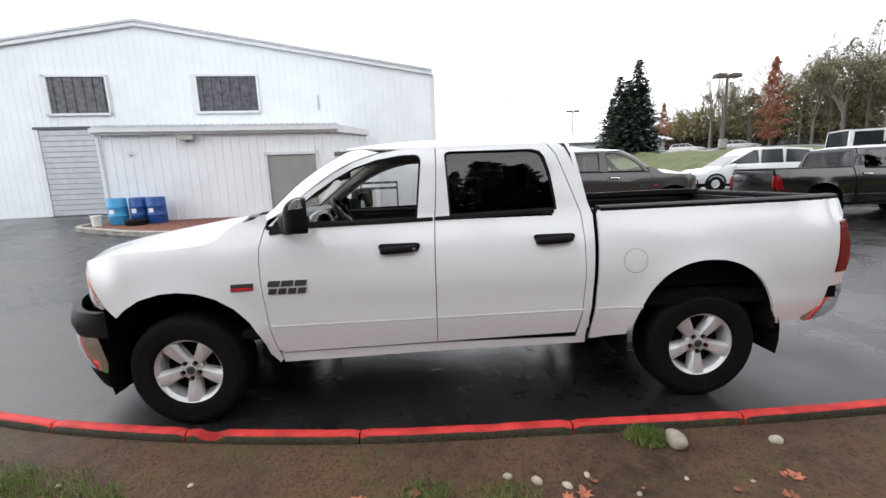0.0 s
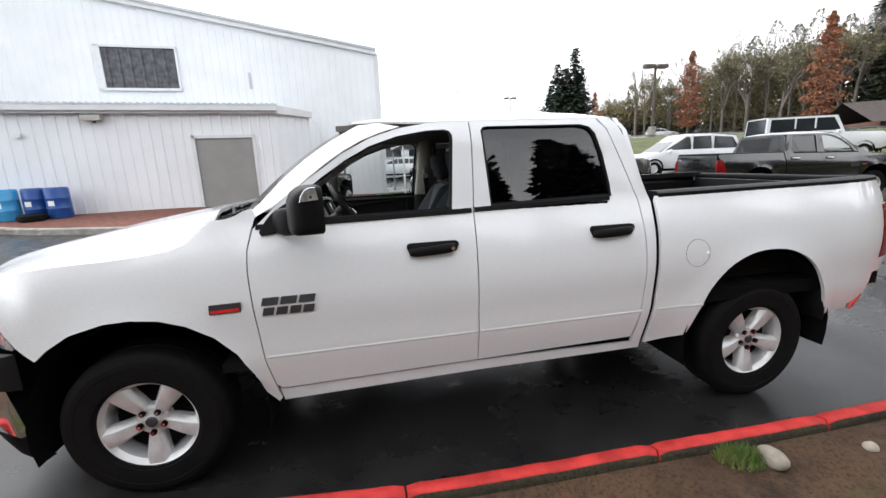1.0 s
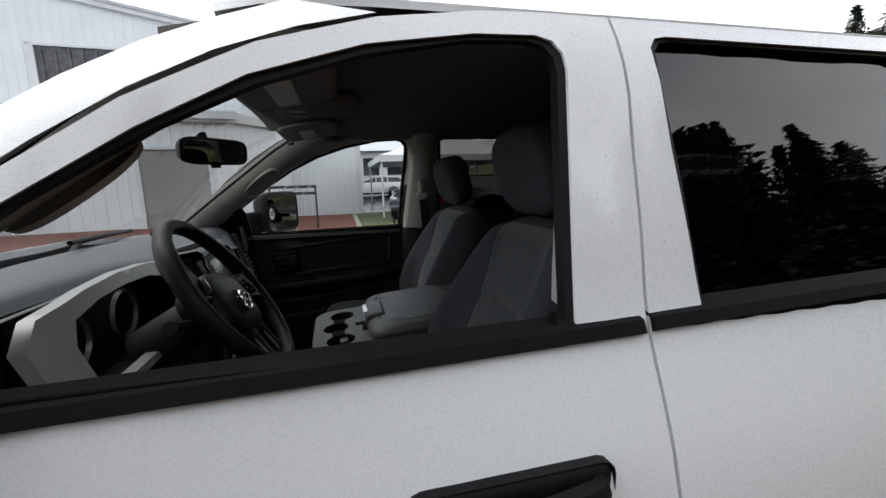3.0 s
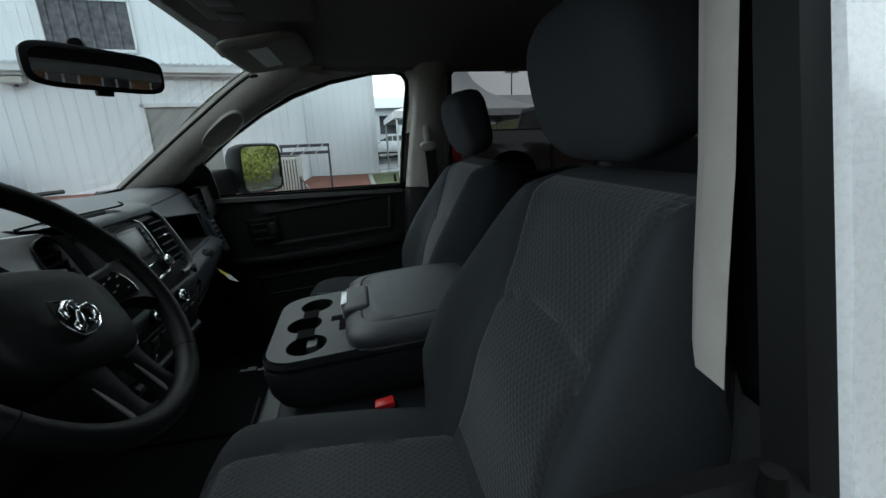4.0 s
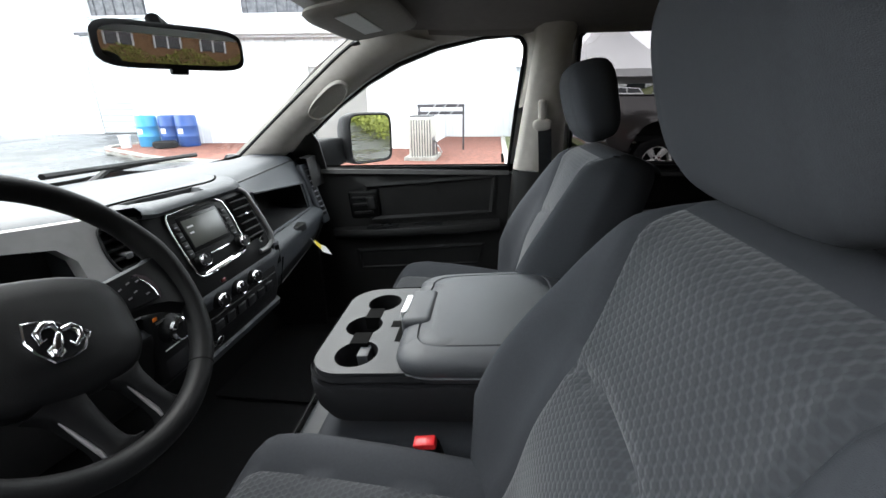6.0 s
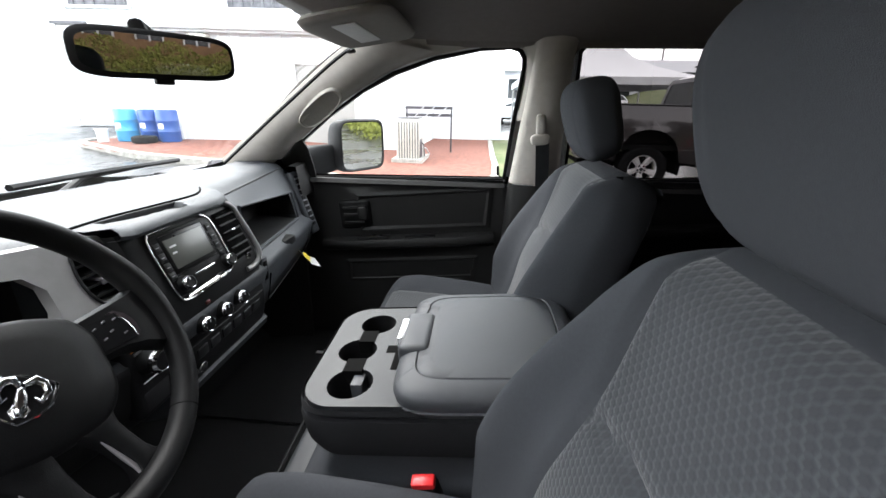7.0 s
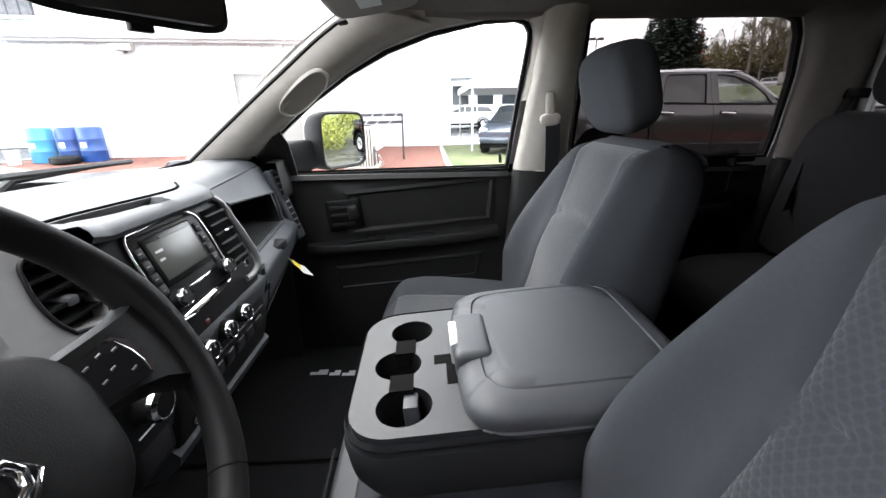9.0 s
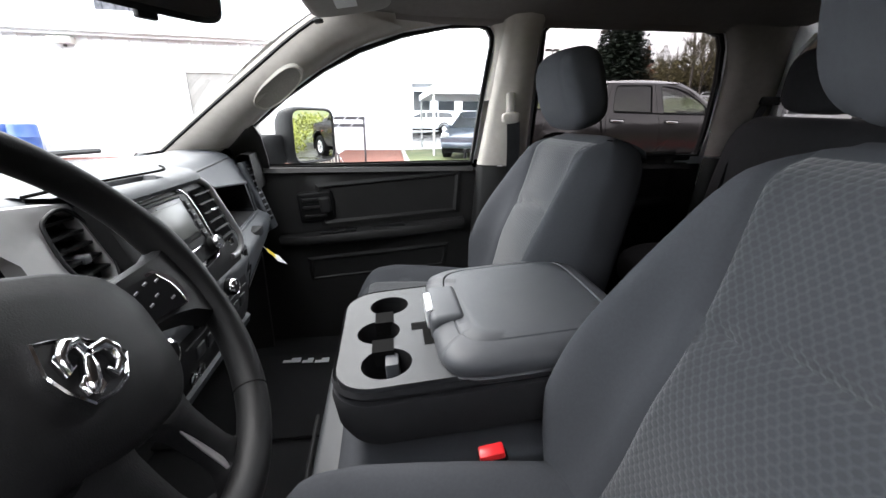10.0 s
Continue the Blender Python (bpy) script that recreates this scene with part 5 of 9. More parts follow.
    for k in range(6):
        plate("switch", 0.872 + k * 0.042, 0.905 + k * 0.042, 1.112, 1.134, -0.001, 0.003, BUTTON, "", 0.003)
    for y in (0.858, 0.884):
        so = part("power_socket", turn(lathe([(0.0105, 0.0), (0.0125, 0.003), (0.0105, 0.005), (0.0085, 0.004), (0.008, -0.008), (0.0, -0.008)], 20, "Z"), facing(y, 1.088)), CHROME, cs, "small chrome-ringed socket", 40)
    # vent beside the radio, its grey surround sweeping round and down
    vent_at = lambda y, z, o: (XS(z) + o, y, z)
    vt = part("air_vent", skin([[vent_at(y, z, o) for y, o in ((1.056, 0.004), (1.060, 0.006), (1.1325, 0.002), (1.137, -0.002))] for z in np.linspace(1.366, 1.258, 6)], closed=False), MATTBLACK, ds, "black air vent")
    for k in range(6):
        z = 1.268 + k * 0.0175
        part("vent_slat", skin([[vent_at(y, z - 0.0015, 0.004), vent_at(y, z - 0.001, 0.0085), vent_at(y, z + 0.001, 0.0085), vent_at(y, z + 0.0015, 0.004)] for y in (1.062, 1.130)]), STACKM, vt)
    part("vent_wheel", superq(vent_at(1.095, 1.322, 0.010), 0.004, 0.007, 0.003, 0.8, 0.6, 14, 8), CHROME, vt, "bright vent tab")
    part("vent_dial", turn(lathe([(0, 0.004), (0.006, 0.004), (0.009, 0.0), (0.0095, -0.003)], 20, "Z"), facing(1.112, 1.250)), CHROME, vt, "small bright dial")
    sweep = smoothline([S(1.02, 1.383, 0.002), S(1.07, 1.3835, 0.003), S(1.115, 1.380, 0.004), S(1.137, 1.366, 0.004), S(1.147, 1.33, 0.004), S(1.154, 1.28, 0.004), S(1.156, 1.250, 0.004), S(1.148, 1.232, 0.004), S(1.125, 1.222, 0.003), S(1.09, 1.222, 0.002)], 46)
    part("vent_surround", tube([tuple(map(float, p)) for p in sweep], 0.0062, 8), SATIN, vt, "satin grey vent surround", 60)
    # small open slot under the cubby
    sl = part("stack_slot", box(0.90, 0.948, 1.160, 1.192, 1.150, 1.222, 0.004, 2), DASH, ds, "grey housing of a small bin")
    part("slot_mouth", box(0.94, 0.9495, 1.164, 1.188, 1.158, 1.212, 0.004, 2), MATTBLACK, sl, "dark bin mouth")
    # brow over the radio with its long tray
    seam = curve1([(0.79, 0.826), (0.88, 0.822), (0.98, 0.834), (1.10, 0.845), (1.18, 0.83)])
    front = curve1([(0.845, 0.842), (0.888, 0.868), (0.95, 0.880), (1.01, 0.888), (1.03, 0.850)])
    rows, edge = [], []
    for y in np.linspace(0.80, 1.18, 58):
        y = float(y)
        e = max(0.0, y - 1.08) / 0.10
        g = max(0.0, 0.845 - y) / 0.045
        xf = 0.910 - 0.055 * e ** 2.2 + 0.012 * g
        zf = 1.391 + 0.010 * g
        xs = seam(y) - 0.03 * e ** 2
        sunk = 0.012 if 0.848 < y < 1.026 else 0.0
        xa = xs + 0.006
        xt = max(xa + 0.006, min(front(y), xf - 0.016)) if sunk else xs + 0.030
        edge.append((xs - 0.001, y, 1.4015))
        rows.append([(0.70, y, 1.392), (xs - 0.012, y, 1.4015), (xs - 0.003, y, 1.4005), (xs - 0.001, y, 1.394), (xs + 0.001, y, 1.394), (xs + 0.003, y, 1.400), (xa, y, 1.400), (xa + 0.001, y, 1.400 - sunk), (xt - 0.001, y, 1.400 - sunk), (xt, y, 1.3995), (xf - 0.014, y, zf + 0.007), (xf - 0.003, y, zf), (xf, y, zf - 0.007), (xf - 0.004, y, zf - 0.014), (xf - 0.03, y, zf - 0.018)])
    bm = skin(rows, closed=False)
    for q in bm.faces:
        c = q.calc_center_median()
        if c.z < 1.396 and c.x < 0.884 and c.x > seam(c.y) - 0.004 and 0.80 < c.y < 1.10:
            q.material_index = 1
    br = part("dash_brow", bm, [DASH, TRAYM], ds, "grey moulded brow over the radio, with a sunken tray", 40)
    part("brow_seam", tube(edge, 0.0022, 6), MATTBLACK, br, "dark seam behind the brow")
    for k in range(4):
        part("tray_switch", box(seam(0.9 + k * 0.03) + 0.014, seam(0.9 + k * 0.03) + 0.034, 0.888 + k * 0.030, 0.910 + k * 0.030, 1.386, 1.3915, 0.002), BUTTON, br)
    # satin panel round the instruments and the driver's vent
    hole_i = [(0.30, 1.262), (0.62, 1.262), (0.668, 1.275), (0.690, 1.31), (0.694, 1.345), (0.676, 1.370), (0.60, 1.388), (0.50, 1.392), (0.40, 1.388), (0.32, 1.375), (0.29, 1.34), (0.285, 1.29)]
    hole_v = [(0.752, 1.296), (0.806, 1.290), (0.812, 1.298), (0.812, 1.374), (0.805, 1.382), (0.765, 1.384), (0.752, 1.378), (0.744, 1.36), (0.744, 1.31)]
    panel = [(0.26, 1.250), (0.62, 1.250), (0.70, 1.232), (0.78, 1.225), (0.818, 1.24), (0.820, 1.375), (0.814, 1.390), (0.79, 1.394), (0.72, 1.401), (0.62, 1.412), (0.50, 1.416), (0.38, 1.410), (0.26, 1.395), (0.215, 1.36), (0.21, 1.28)]
    px = lambda y, z: 0.905 - 0.10 * max(0.0, abs(y - 0.55) - 0.22) - 0.45 * (z - 1.31)
    sp = part("instrument_surround", sheet([panel, hole_i, hole_v], lambda a, c: (px(a, c), a, c), (-0.022, 0, 0), 0.03), SATIN, ds, "satin grey panel round the instruments", 50)
    part("instrument_panel", box(0.80, 0.815, 0.27, 0.71, 1.22, 1.395, 0.004), SCREENRIM, sp, "black instrument panel")
    for y in (0.40, 0.585):
        part("gauge_ring", lathe([(0.046, 0), (0.050, 0.008), (0.054, 0)], 32, "X"), GUN, sp, "grey gauge ring").matrix_basis = Matrix.Translation((0.815, y, 1.31))
    dv = part("air_vent", box(0.82, 0.845, 0.738, 0.816, 1.285, 1.388, 0.003), MATTBLACK, sp, "black driver's vent")
    for k in range(5):
        z = 1.306 + k * 0.0165
        part("vent_slat", box(0.845, px(0.78, z) - 0.006, 0.746, 0.811, z - 0.002, z + 0.002), STACKM, dv)
    part("vent_tab", box(0.85, px(0.78, 1.33) + 0.001, 0.774, 0.788, 1.318, 1.330, 0.003, 2), GUN, dv, "grey vent tab")
    part("vent_edge", loop_tube([(px(y, z) + 0.0015, y, z) for y, z in hole_v], 0.0026, 8, 60), TRIM, dv, "black vent edge", 60)
    # rotary shifter on its plate, left of the stack
    rs = part("shifter_plate", box(0.90, 0.953, 0.722, 0.806, 1.085, 1.235, 0.010, 3), STACKM, ds, "black shifter plate")
    part("rotary_shifter", lathe([(0, 0.028), (0.017, 0.028), (0.021, 0.024), (0.024, 0.006), (0.029, 0.0)], 28, "X"), BLACK, rs, "black rotary shifter").matrix_basis = Matrix.Translation((0.952, 0.764, 1.188))
    part("shifter_ring", lathe([(0.0165, 0.0284), (0.0185, 0.029), (0.0225, 0.0245), (0.023, 0.018)], 28, "X"), CHROME, rs, "chrome shifter ring").matrix_basis = Matrix.Translation((0.9522, 0.764, 1.188))
    part("shifter_mark", box(0.953, 0.9545, 0.742, 0.786, 1.1515, 1.1535), MARK, rs, "thin white mark", None)
    part("indicator_lamp", box(0.9525, 0.9545, 0.732, 0.741, 1.218, 1.224), AMBER, rs, "small amber lamp", None)
    part("shifter_bar", box(0.9525, 0.955, 0.736, 0.784, 1.210, 1.2135), GUN, rs, "thin silver bar", None)
    part("shifter_foot", box(0.935, 0.954, 0.735, 0.795, 1.095, 1.135, 0.004), BUTTON, rs, "small switch pad")
    return ds


def steering_wheel(t):
    """The wheel stands turned a little clockwise."""
    wc, tilt, yaw = Vector((1.054, 0.511, 1.349)), radians(33.4), radians(2.8)
    nv = Vector((math.cos(tilt) * math.cos(yaw), math.cos(tilt) * math.sin(yaw), math.sin(tilt)))
    sdv = Vector((-math.sin(yaw), math.cos(yaw), 0))
    upv = nv.cross(sdv)
    M0 = Matrix.Translation(wc) @ Matrix((sdv, upv, nv)).transposed().to_4x4()
    M = M0 @ Matrix.Rotation(radians(-17), 4, "Z")
    MH = M0 @ Matrix.Translation((-0.012, -0.019, -0.010)) @ Matrix.Rotation(radians(-17), 4, "Z")
    MHUB = M0 @ Matrix.Translation((-0.012, -0.019, -0.015)) @ Matrix.Rotation(radians(-17), 4, "Z")
    R = 0.1795
    rim = bmesh.new()
    rings = []
    for a in np.linspace(0, 2 * math.pi, 96, endpoint=False):
        c, s = math.cos(a), math.sin(a)
        # thumb swells above the side spokes
        swell = 0.0028 * math.exp(-((math.atan2(s, abs(c)) - 0.42) / 0.22) ** 2)
        rings.append([((R + (0.0155 + swell) * math.cos(b)) * c, (R + (0.0155 + swell) * math.cos(b)) * s, (0.0165 + swell) * math.sin(b)) for b in np.linspace(0, 2 * math.pi, 18, endpoint=False)])
    skin(rings + rings[:1], caps=False, bm=rim)
    bmesh.ops.remove_doubles(rim, verts=rim.verts, dist=1e-6)
    sw = part("steering_wheel", turn(rim, M), LEATHER, t, "black leather steering wheel, turned a little", 60)
    W = lambda n, bm, m, lab="", sm=45, own=sw, at=MH: part(n, turn(bm, at), m, own, lab, sm)
    for deg in (28, 152, -38, 218):
        a = radians(deg)
        c, s = math.cos(a), math.sin(a)
        tn = Vector((-s, c, 0)) * 0.0012
        W("rim_seam", skin([[Vector(((R + rr * math.cos(b)) * c, (R + rr * math.cos(b)) * s, rr * 1.06 * math.sin(b))) + tn * k for b in np.linspace(0, 2 * math.pi, 20, endpoint=False)] for k, rr in ((-1, 0.0148), (-0.5, 0.0160), (0.5, 0.0160), (1, 0.0148))]), MATTBLACK, "dark stitched seam", at=M)
    outline = smoothline([(0, 0.080), (0.045, 0.077), (0.080, 0.064), (0.094, 0.042), (0.096, 0.006), (0.092, -0.032), (0.070, -0.058), (0.026, -0.069), (-0.026, -0.069), (-0.070, -0.058), (-0.092, -0.032), (-0.096, 0.006), (-0.094, 0.042), (-0.080, 0.064), (-0.045, 0.077), (0, 0.080)], 60)[:-1]
    hub = [[(x * f, (y - 0.005) * f + 0.005, z) for x, y in outline] for f, z in ((0.86, -0.055), (0.97, -0.020), (1.0, 0.0), (0.985, 0.009), (0.95, 0.015), (0.88, 0.020), (0.6, 0.0255), (0.2, 0.027))]
    W("airbag_cover", skin(hub), LEATHER, "black airbag cover", 60, at=MHUB)
    fold = smoothline([(-0.086, 0.045, 0.0105), (-0.06, 0.050, 0.0165), (-0.03, 0.044, 0.0205), (0, 0.042, 0.0215), (0.03, 0.044, 0.0205), (0.06, 0.050, 0.0165), (0.086, 0.045, 0.0105)], 40)
    W("cover_crease", tube([tuple(map(float, p)) for p in fold], 0.0016, 6), MATTBLACK, "crease across the airbag cover", 60, at=MHUB)
    shield = [(-0.047, 0.016), (-0.030, 0.022), (0, 0.027), (0.030, 0.022), (0.047, 0.016), (0.040, -0.012), (0.024, -0.026), (0, -0.037), (-0.024, -0.026), (-0.040, -0.012)]
    sh = lambda f, z: [(x * f * 0.68, y * f * 0.78, z) for x, y in shield]
    BADGE = M0 @ Matrix.Translation((-0.0225, -0.0205, -0.0125)) @ Matrix.Rotation(radians(-41), 4, "Z")
    EM = BADGE @ Matrix.Diagonal((0.68, 0.78, 1, 1))
    em = W("emblem_rim", skin([sh(1.0, 0.022), sh(1.0, 0.031), sh(0.95, 0.032), sh(0.90, 0.0295)]), CHROME, "chrome shield emblem", 30, at=BADGE)
    W("emblem_field", skin([sh(0.91, 0.028), sh(0.90, 0.0298)]), TRIM, "black emblem field", 30, em, BADGE)
    W("emblem_bar", superq((0, -0.008, 0.031), 0.0085, 0.020, 0.006, 0.9, 0.9, 20, 10), CHROME, "chrome emblem shape", 60, em, EM)
    for q in (-1, 1):
        W("emblem_bar", tube([(q * 0.003, 0.012, 0.0315), (q * 0.013, 0.018, 0.034), (q * 0.024, 0.013, 0.0345), (q * 0.029, 0.001, 0.034), (q * 0.022, -0.010, 0.033), (q * 0.015, -0.004, 0.033)], [0.0045, 0.0062, 0.0062, 0.0056, 0.0045, 0.002], 10), CHROME, "chrome emblem curl", 60, em, EM)
        W("emblem_bar", tube([(q * 0.005, -0.010, 0.031), (q * 0.010, -0.020, 0.031), (q * 0.004, -0.028, 0.031)], [0.003, 0.0035, 0.002], 8), CHROME, "chrome emblem shape", 60, em, EM)
        # side spokes with their button pads
        W("spoke", skin([[(q * x, y0, z - 0.018), (q * x, y1, z - 0.018), (q * x, y1 - 0.001, z - 0.002), (q * x, y1 - 0.006, z + 0.005), (q * x, y0 + 0.006, z + 0.005), (q * x, y0 + 0.001, z - 0.002)] for x, y0, y1, z in ((0.045, -0.030, 0.036, -0.014), (0.078, -0.018, 0.043, -0.011), (0.112, -0.014, 0.053, -0.001), (0.140, -0.016, 0.062, 0.001), (0.170, -0.026, 0.080, 0.0))]), LEATHER, "black wheel spoke", 50, at=M)
        face = lambda i, j, o=0.0: (q * (0.0776 + 0.0317 * i + 0.0105 * j + 0.0016 * i * j), 0.0269 + 0.0054 * i - 0.0313 * j - 0.0015 * i * j, -0.003 + 0.0145 * i + o)
        pad = W("button_pad", skin([[face(i, -0.06, -0.010), face(i, -0.06), face(i, 0.2, 0.001), face(i, 0.8, 0.001), face(i, 1.06), face(i, 1.06, -0.010)] for i in (-0.05, 0.3, 0.7, 1.05)]), BUTTONB, "black button pad", 30, at=M)
        W("pad_edge", tube([face(-0.03, 0.0, 0.001), face(-0.04, 0.5, 0.0015), face(-0.03, 0.98, 0.001)], 0.0008, 6), CHROME, "bright inner edging", 60, pad, M)
        W("pad_edge", tube([face(0.98, -0.02, 0.001), face(1.06, 0.35, 0.0015), face(1.07, 0.7, 0.0015), face(1.02, 1.0, 0.001)], [0.0006, 0.0011, 0.0011, 0.0012], 6), CHROME, "bright outer edging", 60, pad, M)
        W("pad_cheek", skin([[face(i0, j, -0.006), face(i0, j, 0.0), face(i1, j, -0.001), face(i1, j, -0.008)] for j, i0, i1 in ((-0.15, 0.9, 1.05), (0.1, 1.08, 1.26), (0.5, 1.10, 1.32), (0.9, 1.09, 1.24), (1.08, 1.05, 1.1))]), CHEEK, "dark mauve satin cheek", 60, pad, M)
        for i, j in ((0.20, 0.22), (0.55, 0.10), (0.85, 0.16), (0.25, 0.70), (0.55, 0.52), (0.82, 0.78)):
            W("button_mark", tube([face(i - 0.06, j, 0.0012), face(i + 0.07, j - 0.04, 0.0012)], 0.0011, 6), DULL, "", None, pad, M)
    # lower spokes, each with a satin edge along its opening
    for e0, e1, w0, w1 in (((0.043, -0.100), (0.069, -0.152), 0.026, 0.026), ((-0.034, -0.108), (-0.006, -0.168), 0.036, 0.026)):
        a, b = Vector((*e0, 0)), Vector((*e1, 0))
        d = (b - a).normalized()
        p = Vector((-d.y, d.x, 0))
        rings = []
        for f, flare in ((-0.35, 0.014), (-0.15, 0.005), (0.0, 0.0015), (0.3, 0), (0.7, 0), (0.92, 0.003), (1.05, 0.010), (1.12, 0.02)):
            o, w = a + (b - a) * f, w0 + (w1 - w0) * f
            z = -0.006 - 0.004 * f
            u, v = o - p * flare, o + p * (w + flare)
            rings.append([(u.x, u.y, z - 0.016), (u.x, u.y, z), ((u + p * 0.004).x, (u + p * 0.004).y, z + 0.004), ((v - p * 0.004).x, (v - p * 0.004).y, z + 0.004), (v.x, v.y, z), (v.x, v.y, z - 0.016)])
        ls = W("lower_spoke", skin(rings), LEATHER, "black lower spoke", 50, at=M)
        edge = [a + (b - a) * f - p * (0.0008 + o) for f, o in ((-0.02, 0.0), (0.2, 0.0), (0.5, 0.0), (0.8, 0.0), (0.95, 0.002))]
        W("spoke_trim", tube([(v.x, v.y, -0.006 - 0.004 * f) for v, f in zip(edge, (-0.02, 0.2, 0.5, 0.8, 0.95))], [0.0008, 0.0018, 0.0026, 0.0028, 0.0018], 8), SATIN, "satin silver edge", 60, ls, M)
    part("steering_column", cyl(wc - nv * 0.03, wc - nv * 0.20, 0.045, 0.055, 20), DASHD, sw, "black steering column")
    part("column_stalk", tube([wc - nv * 0.07 + Vector((0, -0.05, 0)), wc - nv * 0.06 + Vector((0, -0.15, 0.02)), wc - nv * 0.06 + Vector((0, -0.19, 0.03))], [0.008, 0.009, 0.012], 10), DASHD, sw, "black stalk")
    return sw


def interior(t):
    before = {t, *t.children_recursive}
    P = lambda n, bm, m, lab="", sm=35: part(n, bm, m, t, lab, sm)
    # floor, tunnel, firewall, headliner
    P("cab_floor", box(0.35, 2.72, YC - 0.86, YC + 0.86, 0.58, 0.63), CARPET, "black carpeted cab floor", None)
    P("toe_board", skin([[(0.36, y, 1.35), (0.40, y, 0.95), (0.62, y, 0.63)] for y in (YC - 0.86, YC + 0.86)], closed=False), CARPET, "black toe board", None)
    lin = sheet([[(1.02, YC - 0.56), (1.2, YC - 0.66), (1.5, YC - 0.70), (2.45, YC - 0.70), (2.66, YC - 0.62), (2.66, YC + 0.62), (2.45, YC + 0.70), (1.5, YC + 0.70), (1.2, YC + 0.66), (1.02, YC + 0.56)]],
                lambda a, c: (a, c, 1.845 - 0.05 * (abs(c - YC) / 0.70) ** 4 - 0.02 * max(0, (1.2 - a) / 0.2) ** 2 - 0.02 * max(0, (a - 2.4) / 0.26)), (0, 0, 0.03), 0.07)
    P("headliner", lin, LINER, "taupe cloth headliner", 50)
    for s in (1, -1):
        Y = lambda y: YC - s * (YC - y)
        # inner face of the doors, with the window cut out
        fd = [o for o in t.children if o.name.startswith("front_door")][-1 if s < 0 else 0]
        rd = [o for o in t.children if o.name.startswith("rear_door")][-1 if s < 0 else 0]
        low = 0.0 if s > 0 else SILL_DROP + 0.004
        for own, loop in ((fd, [(0.665, 0.60), (1.66, 0.60), (1.63, 1.30), (1.60, 1.352 - low), (0.68, 1.338 - low), (0.65, 1.29)]), (rd, [(1.74, 0.60), (2.50, 0.60), (2.56, 0.9), (2.56, 1.36 - low), (1.80, 1.358 - low), (1.76, 1.29)])):
            part("door_trim", sheet([loop], lambda a, c: (a, YC - s * (0.862 + 0.012 * math.sin((c - 0.6) * 4)), c), (0, -s * 0.012, 0), 0.08), DASHD, own, "black moulded door trim", 50)
            x0, x1 = (0.70, 1.59) if own is fd else (1.80, 2.50)
            # sill cap, arm rest and pocket
            # driver's cap is blacker than the passenger's: shade put into its colour
            part("sill_cap", skin([[(x, Y(yy), z) for yy, z in ((0.105, 1.345 - low), (0.095, 1.360 - low), (0.06, 1.364 - low), (0.055, 1.335 - low))] for x in (x0 - 0.02, x1 + 0.01)]), DASHD if s < 0 else MATTBLACK, own, "black window sill cap")
            part("armrest", skin([[(x, Y(yy), z) for yy, z in ((0.09, 1.125), (0.135 + w, 1.118), (0.142 + w, 1.105), (0.138 + w, 1.085), (0.09, 1.06))] for x, w in ((x0 + 0.06, -0.02), (x0 + 0.2, 0.005), (x1 - 0.25, 0.01), (x1 - 0.10, -0.015))]), DASHD, own, "black door armrest", 50)
            for za, zb, xa, xb in ((1.155, 1.30, x0 + 0.24, x1 - 0.13), (0.93, 1.01, x0 + 0.16, x1 - 0.2)):
                b = bmesh.new()
                pts = [(xa, za), (xb, za), (xb + 0.02, zb), (xa, zb)]
                ring0 = [(x, Y(0.105), z) for x, z in pts]
                ring1 = [(x + (0.02 if i in (0, 3) else -0.02), Y(0.088), z + (0.015 if i < 2 else -0.015)) for i, (x, z) in enumerate(pts)]
                o = [(x + (-0.014 if i in (0, 3) else 0.014), Y(0.1), z + (-0.012 if i < 2 else 0.012)) for i, (x, z) in enumerate(pts)]
                skin([[o[3], o[0], o[1], o[2], o[3]], [ring0[3], ring0[0], ring0[1], ring0[2], ring0[3]], [ring1[3], ring1[0], ring1[1], ring1[2], ring1[3]]], closed=False, bm=b)
                b.faces.new([b.verts.new(p) for p in ring1])
                part("door_pocket", b, DASHD, own, "moulded recess in the door trim", 30)
            if own is fd:
                # latch lever in its cup, switches
                part("latch_cup", box(0.85, 0.985, Y(0.083), Y(0.106), 1.165, 1.285, 0.012, 3), TRIM, own, "dark latch recess")
                for z in (1.19, 1.225, 1.255):
                    part("latch_rib", box(0.87, 0.955, Y(0.10), Y(0.112), z - 0.006, z + 0.006, 0.003), DASHD, own)
                part("latch_lever", box(0.935, 0.975, Y(0.095), Y(0.125), 1.20, 1.262, 0.01, 3), DASHD, own, "black door latch lever")
                part("switch_plate", box(0.92, 1.06, Y(0.10), Y(0.135), 1.122, 1.13, 0.004), TRIM, own, "black switch plate")
                for x in (0.985, 1.015):
                    part("window_switch", box(x, x + 0.012, Y(0.108), Y(0.128), 1.128, 1.136, 0.002), CHROME, own, "small chrome switch")
                part("pull_slot", box(1.12, 1.25, Y(0.10), Y(0.132), 1.112, 1.126, 0.006, 2), TRIM, own, "dark pull slot")
                part("lock_pin", cyl((1.515, Y(0.085), 1.355), (1.515, Y(0.085), 1.39), 0.006, 0.005, 10), TRIM, own, "black lock pin")
        win_in = WIN_F
        # pillar trims: front
        a0 = smoothline([(0.63, 0, 1.335), (0.725, 0, 1.397), (0.81, 0, 1.476), (0.93, 0, 1.568), (1.063, 0, 1.655), (1.19, 0, 1.722), (1.341, 0, 1.772)], 17)
        outer = [(x, YC - s * (half(x, z) - 0.045), z) for x, _, z in a0]
